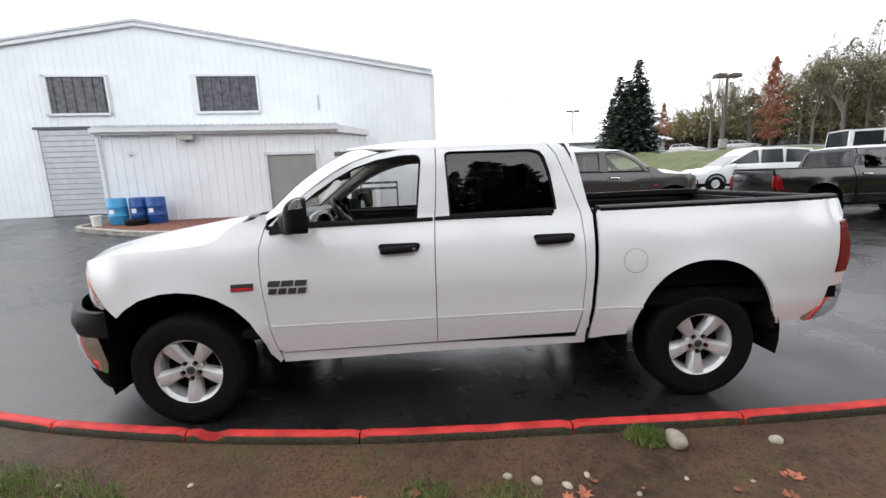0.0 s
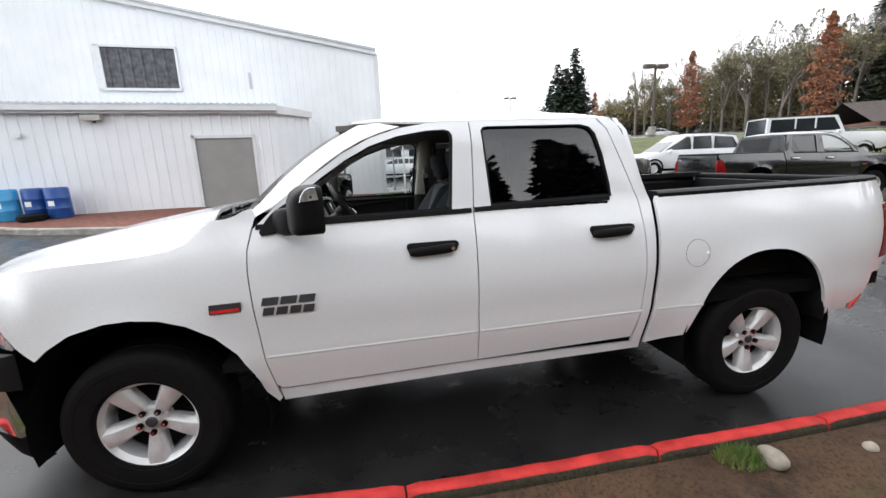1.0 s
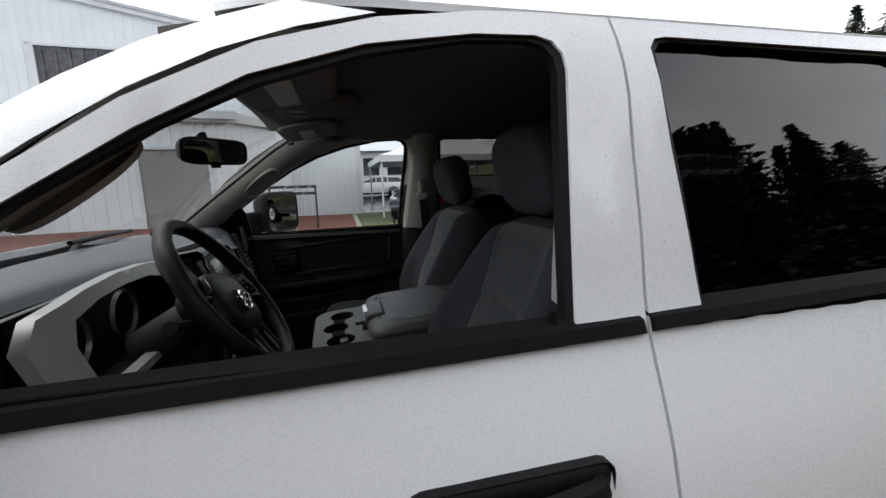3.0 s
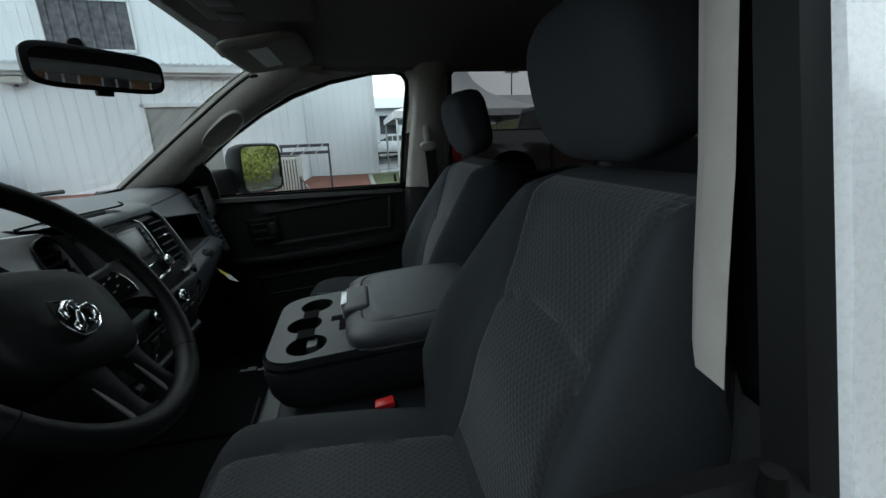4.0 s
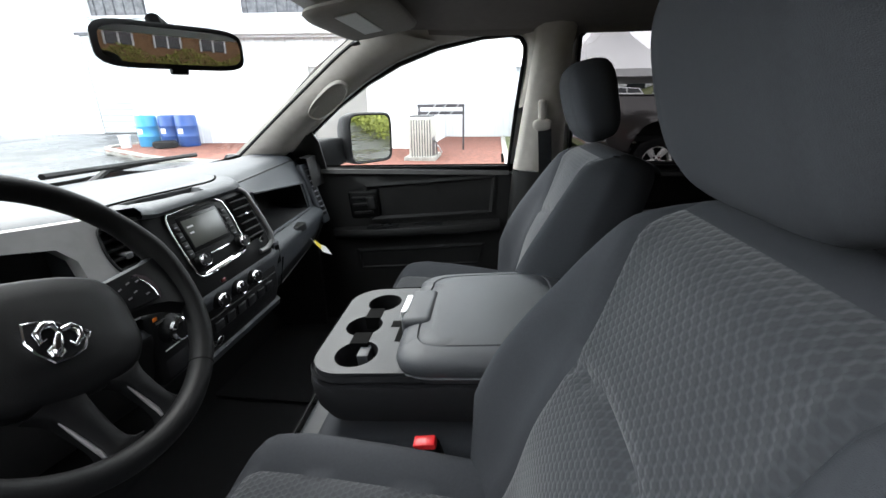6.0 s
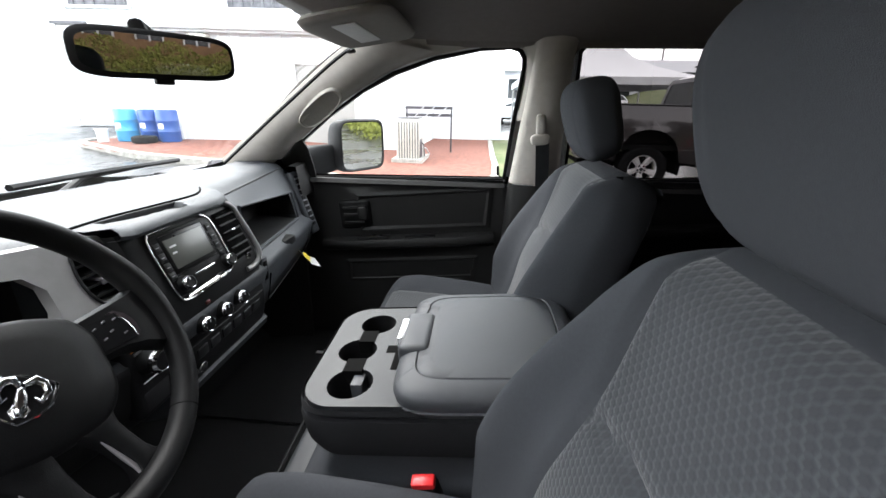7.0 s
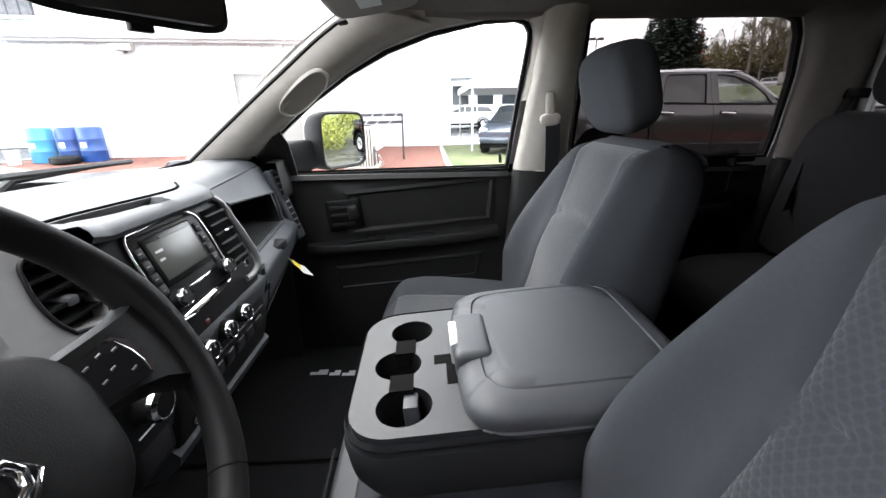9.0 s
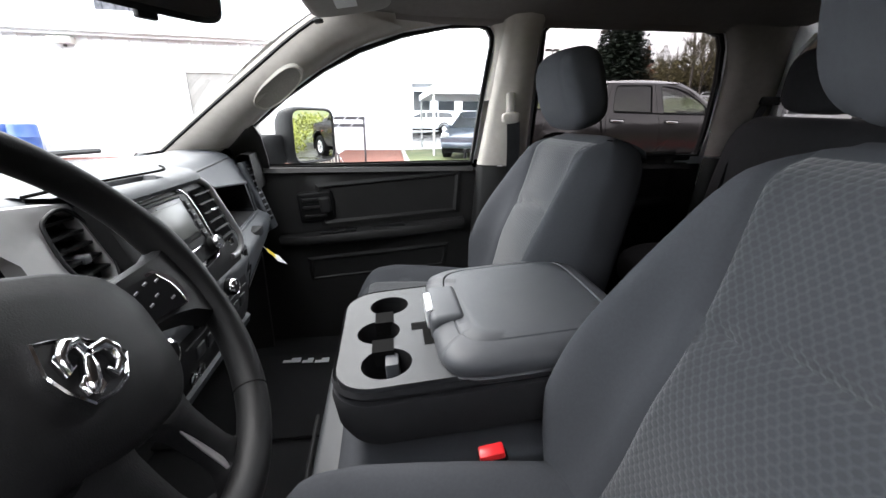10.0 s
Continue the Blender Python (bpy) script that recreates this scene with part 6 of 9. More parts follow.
        line = smoothline([(0.575, 0.704, 1.385), (0.718, 0.694, 1.497), (0.890, 0.676, 1.627), (1.066, 0.655, 1.752), (1.155, 0.64, 1.800)], 17)
        inner = [(x, YC - s * y, z) for x, y, z in line]
        cor = lambda p, q, f: tuple(np.array(p) * (1 - f) + np.array(q) * f + np.array((0.035, s * 0.022, -0.008)) * math.sin(math.pi * f))
        P("front_pillar_trim", skin([[(x - 0.02, y - s * 0.01, z + 0.022) for x, y, z in inner], inner] + [[cor(p, q, f) for p, q in zip(inner, outer)] for f in (0.2, 0.4, 0.6, 0.8)] + [outer], closed=False), PILLAR, "light grey windscreen pillar trim", 60)
        part("glass_edge", tube([(x - 0.008, y - s * 0.004, z + 0.008) for x, y, z in inner], 0.006, 6), TRIM, [o for o in t.children if o.name.startswith("front_pillar_trim")][-1], "black edge of the windscreen glass")
        gp = cor(inner[8], outer[8], 0.5)
        gd = Vector((0.147, s * 0.035, 0.112)).normalized()
        nn = Vector((0.62, s * 0.75, -0.25)).normalized()
        nn = (nn - gd * nn.dot(gd)).normalized()
        sd = gd.cross(nn).normalized()
        mat3 = Matrix((gd, sd, nn)).transposed().to_4x4()
        b = bmesh.new()
        ring = lambda r, k, z: [(r * 1.0 * (0.075 * math.copysign(abs(math.cos(a)) ** 0.75, math.cos(a))), r * 0.030 * math.copysign(abs(math.sin(a)) ** 0.8, math.sin(a)), z) for a in np.linspace(0, 2 * math.pi, 28, endpoint=False)]
        skin([ring(1.34, 0, -0.010), ring(1.28, 0, 0.0015), ring(1.22, 0, 0.003), ring(1.17, 0, 0.002), ring(1.14, 0, -0.003)], caps=False, bm=b)
        turn(b, Matrix.Translation(Vector(gp) + nn * 0.004) @ mat3)
        own = [o for o in t.children if o.name.startswith("front_pillar_trim")][-1]
        part("speaker_bezel", b, PILLAR, own, "oval speaker bezel", 60)
        b = bmesh.new()
        b.faces.new([b.verts.new(p) for p in ring(1.15, 0, 0.0)])
        turn(b, Matrix.Translation(Vector(gp) + nn * 0.003) @ mat3)
        part("speaker_grille", b, GRILLE, own, "fine grey speaker grille", None)
        # black sail panel behind the door mirror, and the lower end of the pillar
        P("mirror_sail", sheet([[(0.66, 1.29), (0.846, 1.30), (0.850, 1.36), (0.842, 1.44), (0.822, 1.478), (0.78, 1.450), (0.72, 1.402), (0.67, 1.36)]], lambda a, c: (a, YC - s * (half(a, c) - 0.042), c), (0, -s * 0.01, 0), 0.05), DASHD, "black sail panel inside the door mirror", 60)
        P("dash_side_trim", skin([[(x, YC - s * w, z) for x, z in ((0.60, 1.40), (0.66, 1.43), (0.72, 1.455), (0.750, 1.45), (0.755, 1.33))] for w in (0.74, 0.80, 0.858)], closed=False), DASHD, "black trim at the pillar's foot", 60)
        P("kick_panel", skin([[(x, YC - s * w, z) for z in (0.58, 1.14)] + [(x, YC - s * (w + 0.02), z) for z in (1.14, 0.58)] for x, w in ((0.40, 0.70), (0.60, 0.765), (0.80, 0.80))]), DASHD, "black kick panel in the footwell", 40)
        # middle pillar
        def strip(name, lab, mat, pts):
            rows = []
            for z, xa, xb in pts:
                w = half(1.7, z) - (0.105 if s > 0 and mat is PILLAR else 0.112 if mat is MATTBLACK else 0.08) if z > 1.3 else 0.84
                rows.append([(xa, YC - s * (w + 0.03), z), (xa + 0.004, YC - s * (w + 0.004), z), (xa + 0.022, YC - s * (w - 0.018), z), ((xa + xb) / 2, YC - s * (w - 0.03), z), (xb - 0.022, YC - s * (w - 0.018), z), (xb - 0.004, YC - s * (w + 0.004), z), (xb, YC - s * (w + 0.03), z)])
            return P(name, skin(rows, closed=False), mat, lab, 60)
        strip("middle_pillar_trim", "light grey middle pillar trim", PILLAR, ((1.376, 1.616, 1.68), (1.42, 1.623, 1.685), (1.5, 1.637, 1.695), (1.65, 1.660, 1.71), (1.75, 1.666, 1.715), (1.83, 1.666, 1.72)) if s > 0 else ((1.335, 1.614, 1.80), (1.5, 1.632, 1.79), (1.65, 1.648, 1.785), (1.75, 1.658, 1.785), (1.80, 1.660, 1.79), (1.83, 1.660, 1.80)))
        if s > 0:
            strip("middle_pillar_seal", "black rubber door seal on the middle pillar", MATTBLACK, ((1.335, 1.640, 1.80), (1.5, 1.664, 1.795), (1.65, 1.686, 1.79), (1.83, 1.690, 1.80)))
        strip("middle_pillar_lower", "black lower pillar trim", DASHD, ((0.6, 1.58, 1.83), (1.0, 1.595, 1.82), (1.332, 1.612, 1.80)) + (((1.372, 1.625, 1.80),) if s > 0 else ()))
        strip("rear_pillar_lower", "black rear side trim", DASHD, ((0.5, 2.54, 2.80), (1.0, 2.54, 2.80), (1.355, 2.55, 2.78)))
        # the darker headliner colour here stands for the shade behind the tinted glass
        strip("rear_pillar_trim", "rear pillar trim, darkened to taupe for the shade there", LINER, ((1.36, 2.55, 2.74), (1.5, 2.535, 2.74), (1.65, 2.52, 2.72), (1.75, 2.48, 2.70), (1.80, 2.43, 2.69), (1.82, 2.36, 2.69)))
        # trim that frames each door window above its sill, greige only in front
        for nm, loop in (("front_window_trim", win_in), ("rear_window_trim", WIN_R)):
            top_pts = [p for p in loop if p[1] > 1.40]
            cen = (sum(p[0] for p in top_pts) / len(top_pts), 1.52)
            dense = smoothline([(p[0], p[1]) for p in (top_pts if top_pts[0][0] > top_pts[-1][0] else top_pts[::-1])], 48)
            rows = [[], [], [], []]
            for a, c in dense:
                a, c = float(a), float(c)
                n = Vector((a - cen[0], (c - cen[1]) * 1.6)).normalized()
                for row, (out_, ins) in zip(rows, ((0.002, 0.034), (0.010, 0.050), (0.034, 0.066), (0.085, 0.086))):
                    q = (a + n.x * out_, min(1.845, c + n.y * out_))
                    row.append((q[0], YC - s * (half(1.7, q[1]) - ins), q[1]))
            # rear window trim takes the same shade-darkened colour as the rear pillar
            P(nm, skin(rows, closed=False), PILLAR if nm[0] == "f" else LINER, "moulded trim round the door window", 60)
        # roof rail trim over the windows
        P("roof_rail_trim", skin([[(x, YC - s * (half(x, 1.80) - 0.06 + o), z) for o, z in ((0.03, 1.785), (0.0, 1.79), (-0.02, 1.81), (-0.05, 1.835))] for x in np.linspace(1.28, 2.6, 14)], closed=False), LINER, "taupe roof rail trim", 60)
        # seat belt
        lift = 0.16 if s > 0 else 0.0
        bx = P("seat_belt", skin([[(1.665 + 0.02 * f - 0.023, YC - s * w, z), (1.665 + 0.02 * f + 0.023, YC - s * w, z), (1.665 + 0.02 * f + 0.023, YC - s * (w + 0.003), z), (1.665 + 0.02 * f - 0.023, YC - s * (w + 0.003), z)] for f, w, z in ((0, 0.707, 1.49 + lift), (0.1, 0.72, 1.40), (0.2, 0.765, 1.2), (0.3, 0.785, 0.8))]), CLOTHD, "black seat belt webbing")
        part("belt_guide", superq((1.658, YC - s * 0.712, 1.50 + lift), 0.034, 0.012, 0.020, 0.7, 0.6, 20, 10), PILLAR, bx, "grey belt guide loop")
        part("belt_adjuster", box(1.645, 1.675, YC - s * 0.704, YC - s * 0.74, 1.50 + lift, 1.585 + lift, 0.010, 3), PILLAR, bx, "grey belt height adjuster")
        rb = P("rear_seat_belt", skin([[(x - 0.024, YC - s * w, z), (x + 0.024, YC - s * (w + 0.012), z + 0.01), (x + 0.024, YC - s * (w + 0.016), z + 0.01), (x - 0.024, YC - s * (w + 0.004), z)] for x, w, z in ((2.672, 0.715, 1.562), (2.62, 0.705, 1.47), (2.555, 0.69, 1.345), (2.50, 0.66, 1.20))]), CLOTHD, "black rear belt webbing")
        part("belt_guide", box(2.640, 2.725, YC - s * 0.71, YC - s * 0.745, 1.552, 1.582, 0.008, 2), TRIM, rb, "black belt guide")
        # sun visor
        vm = Matrix.Translation((1.195, YC - s * 0.40, 1.787)) @ Matrix.Rotation(radians(-9), 4, "Y")
        vz = P("sun_visor", turn(superq((0, 0, 0), 0.112, 0.205, 0.013, 0.5, 0.35, 40, 8), vm), VISORM, "greige folded sun visor", 60)
        part("visor_label", turn(box(-0.035, 0.018, -0.15 if s < 0 else -0.09, 0.09 if s < 0 else 0.15, -0.0155, -0.0132), vm), PAPER, vz, "white warning label", None)
        part("visor_clip", turn(box(-0.11, -0.085, -0.19 * s - 0.012, -0.19 * s + 0.012, -0.02, -0.010, 0.004, 2), vm), BUTTON, vz, "small dark visor clip")
    # rear-view mirror
    mc = Vector((0.905, 0.925, 1.768))
    look_to = (Vector((1.42, 0.35, 1.52)) - mc).normalized()
    mz = (look_to + Vector((0.94, -0.12, 0.11)).normalized() * 1.0).normalized()
    mx = Vector((0, 0, 1)).cross(mz).normalized()
    mx = (mx + Vector((0, 0, -0.05))).normalized()
    my = mz.cross(mx).normalized()
    MM = Matrix.Translation(mc) @ Matrix((mx, my, mz)).transposed().to_4x4()
    rr = lambda a, b, z: [(a * math.copysign(abs(math.cos(u)) ** 0.35, math.cos(u)), b * math.copysign(abs(math.sin(u)) ** 0.5, math.sin(u)), z) for u in np.linspace(0, 2 * math.pi, 36, endpoint=False)]
    rv = P("rear_view_mirror", turn(skin([rr(0.09, 0.015, -0.035), rr(0.12, 0.03, -0.025), rr(0.132, 0.037, -0.008), rr(0.134, 0.039, 0.002), rr(0.129, 0.034, 0.005)], caps=True), MM), TRIM, "black rear-view mirror", 50)
    b = bmesh.new()
    b.faces.new([b.verts.new(p) for p in rr(0.124, 0.030, 0.0062)])
    part("mirror_glass", turn(b, MM), MIRROR, rv, "mirror glass", None)
    part("mirror_stem", tube([mc - mz * 0.03, mc + Vector((-0.03, 0.0, 0.05)), Vector((0.86, 0.96, 1.80))], [0.012, 0.014, 0.022], 10), TRIM, rv, "black mirror stem")
    part("mirror_tab", turn(box(-0.016, 0.016, -0.048, -0.034, -0.012, 0.0, 0.003), MM), TRIM, rv, "black dipping tab")
    # overhead console
    oc = P("overhead_console", box(1.12, 1.36, YC - 0.10, YC + 0.10, 1.795, 1.84, 0.015, 3), LINER, "taupe overhead console")
    for q in (-1, 1):
        part("reading_lamp", box(1.16, 1.21, YC + q * 0.05 - 0.025, YC + q * 0.05 + 0.025, 1.790, 1.797, 0.003), DULL, oc, "small reading lamp lens")
    # folding centre console
    cz = 1.118
    def rounded(x0, x1, y0, y1, rf, rb, n=8):
        pts = []
        for cx, cy, r, a0 in ((x1 - rb, y1 - rb, rb, 0), (x0 + rf, y1 - rf, rf, 90), (x0 + rf, y0 + rf, rf, 180), (x1 - rb, y0 + rb, rb, 270)):
            pts += [(cx + r * math.cos(radians(a0 + 90 * k / n)), cy + r * math.sin(radians(a0 + 90 * k / n))) for k in range(n + 1)]
        return pts

    tray = rounded(1.085, 1.30, 0.765, 1.137, 0.07, 0.004)
    circ = lambda cx, cy, r: [(cx + r * math.cos(a), cy + r * math.sin(a)) for a in np.linspace(0, 2 * math.pi, 24, endpoint=False)]
    cups = ((1.176, 0.832, 0.047), (1.160, 0.945, 0.044), (1.183, 1.058, 0.044))
    b = sheet([tray] + [circ(*c) for c in cups], lambda a, c: (a, c, cz), (0, 0, -0.012), 0.04)
    co = P("centre_console", b, TRAYM, "grey fold-down centre console with cup holders", 30)
    for cx, cy, r in cups:
        w = lathe([(r, 0.0), (r - 0.003, -0.012), (r - 0.006, -0.075), (r - 0.012, -0.078), (0.0, -0.078)], 32, "Z")
        part("cup_holder", turn(w, Matrix.Translation((cx, cy, cz))), TRIM, co, "round black cup holder", 40)
    part("tray_slot", box(1.148, 1.190, 0.868, 0.912, cz - 0.03, cz + 0.0015), MATTBLACK, co, "black slot between cup holders")
    part("tray_slot", box(1.152, 1.192, 0.978, 1.024, cz - 0.03, cz + 0.0015), MATTBLACK, co, "black slot between cup holders")
    part("cup_divider", box(1.172, 1.198, 0.835, 0.90, cz - 0.06, cz - 0.008, 0.004), VINYL, co, "grey cup divider tab")
    part("coin_slot", box(1.228, 1.275, 0.935, 0.962, cz - 0.03, cz + 0.0012), MATTBLACK, co, "black pen slot")
    part("coin_slot", box(1.250, 1.275, 0.875, 0.962, cz - 0.03, cz + 0.0015), MATTBLACK, co, "black pen slot")
    # the body under tray and lid
    prof = rounded(1.076, 1.64, 0.752, 1.15, 0.08, 0.03)
    rings = []
    for z, g in ((0.985, -0.03), (1.0, -0.01), (1.03, 0.0), (1.08, 0.003), (1.092, 0.0), (1.094, -0.008), (1.104, -0.008), (1.106, 0.0), (1.1165, -0.003)):
        rings.append([(x + (-g if x < 1.4 else g), y + (-g if y < YC else g), z) for x, y in prof])
    part("console_body", skin(rings, caps=False), CLOTHD, co, "dark grey console body", 30)
    rings = []
    for k, (z, g) in enumerate(((1.098, -0.012), (1.10, 0.0), (1.115, 0.008), (1.119, 0.004), (1.121, 0.008), (1.135, 0.010), (1.148, 0.004), (1.156, -0.008), (1.160, -0.020), (1.162, -0.032), (1.1585, -0.0345), (1.1625, -0.037), (1.1655, -0.06))):
        ring = []
        for u in np.linspace(0, 2 * math.pi, 96, endpoint=False):
            c, s_ = math.cos(u), math.sin(u)
            ring.append((1.459 + (0.181 + g) * math.copysign(abs(c) ** 0.33, c), YC + (0.195 + g) * math.copysign(abs(s_) ** 0.33, s_), z - 0.006 * (c < -0.9)))
        rings.append(ring)
    ld = part("console_lid", skin(rings), VINYL, co, "padded grey console lid", 50)
    part("lid_latch_frame", box(1.266, 1.335, 0.885, 1.035, 1.10, 1.166, 0.014, 4), VINYL, co, "grey latch frame")
    part("lid_latch", box(1.261, 1.277, 0.918, 1.002, 1.124, 1.168, 0.004, 2), LATCHM, co, "bright lid latch")
    # middle seat cushion and its front bin
    co.location = (0, 0.006, 0.018)
    ms = P("middle_seat", box(1.06, 1.62, 0.745, 1.155, 0.80, 0.965, 0.03, 4), CLOTH, "grey middle seat cushion")
    part("seat_bin", box(1.01, 1.10, 0.75, 1.15, 0.80, 0.945, 0.015, 3), VINYL, ms, "grey bin front")
    part("bin_edge", tube([(1.10, 0.752, 0.95), (1.03, 0.752, 0.952), (1.008, 0.77, 0.95), (1.004, 0.95, 0.95)], 0.004, 8), TRIM, ms, "black bin edging")
    seat(t, "driver_seat", (1.072, 0.498, 0.972), "grey cloth front bucket seat", 1.566)
    seat(t, "passenger_seat", (1.15, 1.425, 0.955), "grey cloth front bucket seat beside the console", 1.617, 0.285)
    # buckle
    lean = Matrix.Translation((1.43, 0.748, 0.985)) @ Matrix.Rotation(radians(14), 4, "X") @ Matrix.Rotation(radians(-12), 4, "Y")
    bk = P("belt_buckle", turn(box(-0.024, 0.024, -0.013, 0.013, -0.085, -0.004, 0.006, 2), lean), BLACK, "black belt buckle with a red button")
    part("buckle_button", turn(box(-0.021, 0.021, -0.011, 0.011, -0.012, 0.008, 0.004, 2), lean), REDP, bk, "red release button")
    part("buckle_stalk", tube([(1.43, 0.755, 0.91), (1.46, 0.765, 0.84), (1.48, 0.765, 0.76)], 0.012, 8), TRIM, bk)
    # rear bench
    seatline = smoothline([(2.16, 0.75), (2.10, 0.82), (2.085, 0.89), (2.10, 0.94), (2.16, 0.965), (2.30, 0.967), (2.5, 0.95)], 22)
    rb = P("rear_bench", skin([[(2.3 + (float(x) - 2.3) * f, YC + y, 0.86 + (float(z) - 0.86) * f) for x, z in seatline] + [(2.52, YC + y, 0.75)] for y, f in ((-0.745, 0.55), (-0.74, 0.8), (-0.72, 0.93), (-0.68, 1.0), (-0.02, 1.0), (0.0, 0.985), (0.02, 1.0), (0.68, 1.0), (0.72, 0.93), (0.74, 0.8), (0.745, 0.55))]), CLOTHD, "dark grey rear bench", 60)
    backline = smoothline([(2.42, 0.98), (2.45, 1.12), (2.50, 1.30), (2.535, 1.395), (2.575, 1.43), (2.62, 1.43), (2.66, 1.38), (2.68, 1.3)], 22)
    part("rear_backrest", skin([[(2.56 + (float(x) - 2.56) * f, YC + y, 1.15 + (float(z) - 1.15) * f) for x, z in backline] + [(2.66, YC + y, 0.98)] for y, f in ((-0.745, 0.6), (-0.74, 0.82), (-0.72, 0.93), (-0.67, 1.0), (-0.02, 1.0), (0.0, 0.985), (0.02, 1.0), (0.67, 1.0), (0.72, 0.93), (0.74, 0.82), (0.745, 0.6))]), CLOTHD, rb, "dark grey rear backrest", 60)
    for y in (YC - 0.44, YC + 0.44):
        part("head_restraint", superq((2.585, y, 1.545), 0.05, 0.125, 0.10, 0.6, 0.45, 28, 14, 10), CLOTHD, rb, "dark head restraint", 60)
    settle(t, before)
    dashboard(t)
    steering_wheel(t)
    return t

# ---- ground ----
def fall(y):
    """The lot rises gently away from the kerb, towards the buildings."""
    return 0.0365 * max(0.0, min(40.0, y - 2.0))


def lot(x, y):
    """The fall, less in the shallow dip between the annex and the parked pickups."""
    return fall(y) * (1 - 0.75 * math.exp(-((x - 1.6) / 4.6) ** 4) * max(0.0, min(1.0, (40 - y) / 14)))


def bank(x, y):
    """Height of the lot: level, rising to a grass bank behind the parked cars."""
    d = (x - 8) * 0.62 + (y - 8) * 0.55
    u = max(0.0, min(1.0, (d - 5) / 14))
    v = max(0.0, min(1.0, (x - 12) / 6))
    return 2.1 * (u * u * (3 - 2 * u)) * v + lot(x, y)


def ground():
    xs = sorted(set([-400, -200, -100, -60, -40, -30] + list(range(-24, 60, 2)) + [70, 90, 120, 180, 300, 450]))
    ys = sorted(set([-300, -150, -80, -50, -30, -20, -12, -8] + list(range(-6, 60, 2)) + [70, 90, 120, 180, 300, 500]))
    bm = bmesh.new()
    g = [[bm.verts.new((x, y, bank(x, y))) for y in ys] for x in xs]
    for i in range(len(xs) - 1):
        for j in range(len(ys) - 1):
            f = bm.faces.new((g[i][j], g[i + 1][j], g[i + 1][j + 1], g[i][j + 1]))
            cx, cy = (xs[i] + xs[i + 1]) / 2, (ys[j] + ys[j + 1]) / 2
            if 0.25 < bank(cx, cy) - lot(cx, cy) < 1.95 or abs(cx) > 70 or cy > 64 or cy < -12:
                f.material_index = 1
    return tagged(finish("ground", bm, [ASPHALT, LAWN], smooth=60), "wet dark asphalt lot with a grass bank", "ground", kind="structure")


ground()
KERB = smoothline([(-9, 5.2), (-5.5, 2.3), (-3.2, 0.85), (-1.21, -0.04), (0.12, -0.34), (1.22, -0.465), (2.455, -0.492), (3.46, -0.50), (4.42, -0.47), (6.2, -0.30), (9.0, 0.25), (14.0, 1.6)], 181)


def kerb_at(x):
    return float(np.interp(x, [p[0] for p in KERB], [p[1] for p in KERB]))


def verge():
    """Bare earth behind the kerb, level with its top there and falling towards the camera."""
    bm = bmesh.new()
    cols = []
    for x in np.linspace(-9, 14, 150):
        k = kerb_at(x) - 0.052
        col = []
        for d in [0, 0.02, 0.05, 0.1, 0.16, 0.24, 0.34, 0.46, 0.6, 0.8, 1.05, 1.4, 1.9, 2.6, 3.6, 5, 7.5, 11]:
            z = 0.125 + 0.028 * max(0.0, 1 - d / 0.35) * min(1.0, d / 0.02 + 0.4) - 0.012 * min(1, d / 0.3) - 0.012 * min(1, d / 2)
            z += 0.022 * noise.noise((x * 1.6, (k - d) * 1.6, 0)) * min(1, d * 5) + 0.010 * noise.noise((x * 7, (k - d) * 7, 3)) * min(1, d * 8)
            col.append(bm.verts.new((x, k - d, z)))
        cols.append(col)
    for a, b in zip(cols, cols[1:]):
        for i in range(len(a) - 1):
            bm.faces.new((a[i], b[i], b[i + 1], a[i + 1]))
    return tagged(finish("verge", bm, DIRT, smooth=60), "bare brown earth verge strewn with leaves", "ground", kind="structure")


verge()


def grass_patch(name, label, spots, n, seed):
    rnd = random.Random(seed)
    bm = bmesh.new()
    for _ in range(n):
        cx, cy, r = rnd.choice(spots)
        a, d = rnd.random() * 6.283, r * rnd.random() ** 0.7
        x, y = cx + d * math.cos(a) * 1.5, cy + d * math.sin(a)
        h, w, t = rnd.uniform(0.02, 0.06), rnd.uniform(0.002, 0.004), rnd.random() * 6.283
        lx, ly = rnd.uniform(-0.03, 0.03), rnd.uniform(-0.03, 0.03)
        z = 0.103 + 0.13 * max(0.0, y + 0.9)
        bm.faces.new([bm.verts.new(p) for p in ((x - w * math.cos(t), y - w * math.sin(t), z), (x + w * math.cos(t), y + w * math.sin(t), z), (x + lx, y + ly, z + h))])
    return tagged(finish(name, bm, GRASSM), label, "grass", kind="stuff")


# ---- white metal building ----
def frame_of(a, b):
    """From (along, out, up) on a wall whose line is y = a + b x, to the world."""
    n = math.hypot(1, b)
    return lambda x, o, z: (x + o * b / n, a + b * x - o / n, z)


def corrugated(f, x0, x1, z0, ztop, pitch=0.30, rib=0.013):
    """Ribbed sheet between two ends and under a roofline."""
    bm = bmesh.new()
    cols = []
    x = x0
    k = 0
    while x < x1 - 1e-6:
        for dx, o in ((0, 0), (pitch * 0.70, 0), (pitch * 0.76, rib), (pitch * 0.90, rib), (pitch * 0.96, 0)):
            if x + dx <= x1:
                cols.append((x + dx, o))
        x += pitch
    cols.append((x1, 0))
    vs = [[bm.verts.new(f(c, o, z0)), bm.verts.new(f(c, o, ztop(c)))] for c, o in cols]
    for a, b in zip(vs, vs[1:]):
        bm.faces.new((a[0], b[0], b[1], a[1]))
    return bm


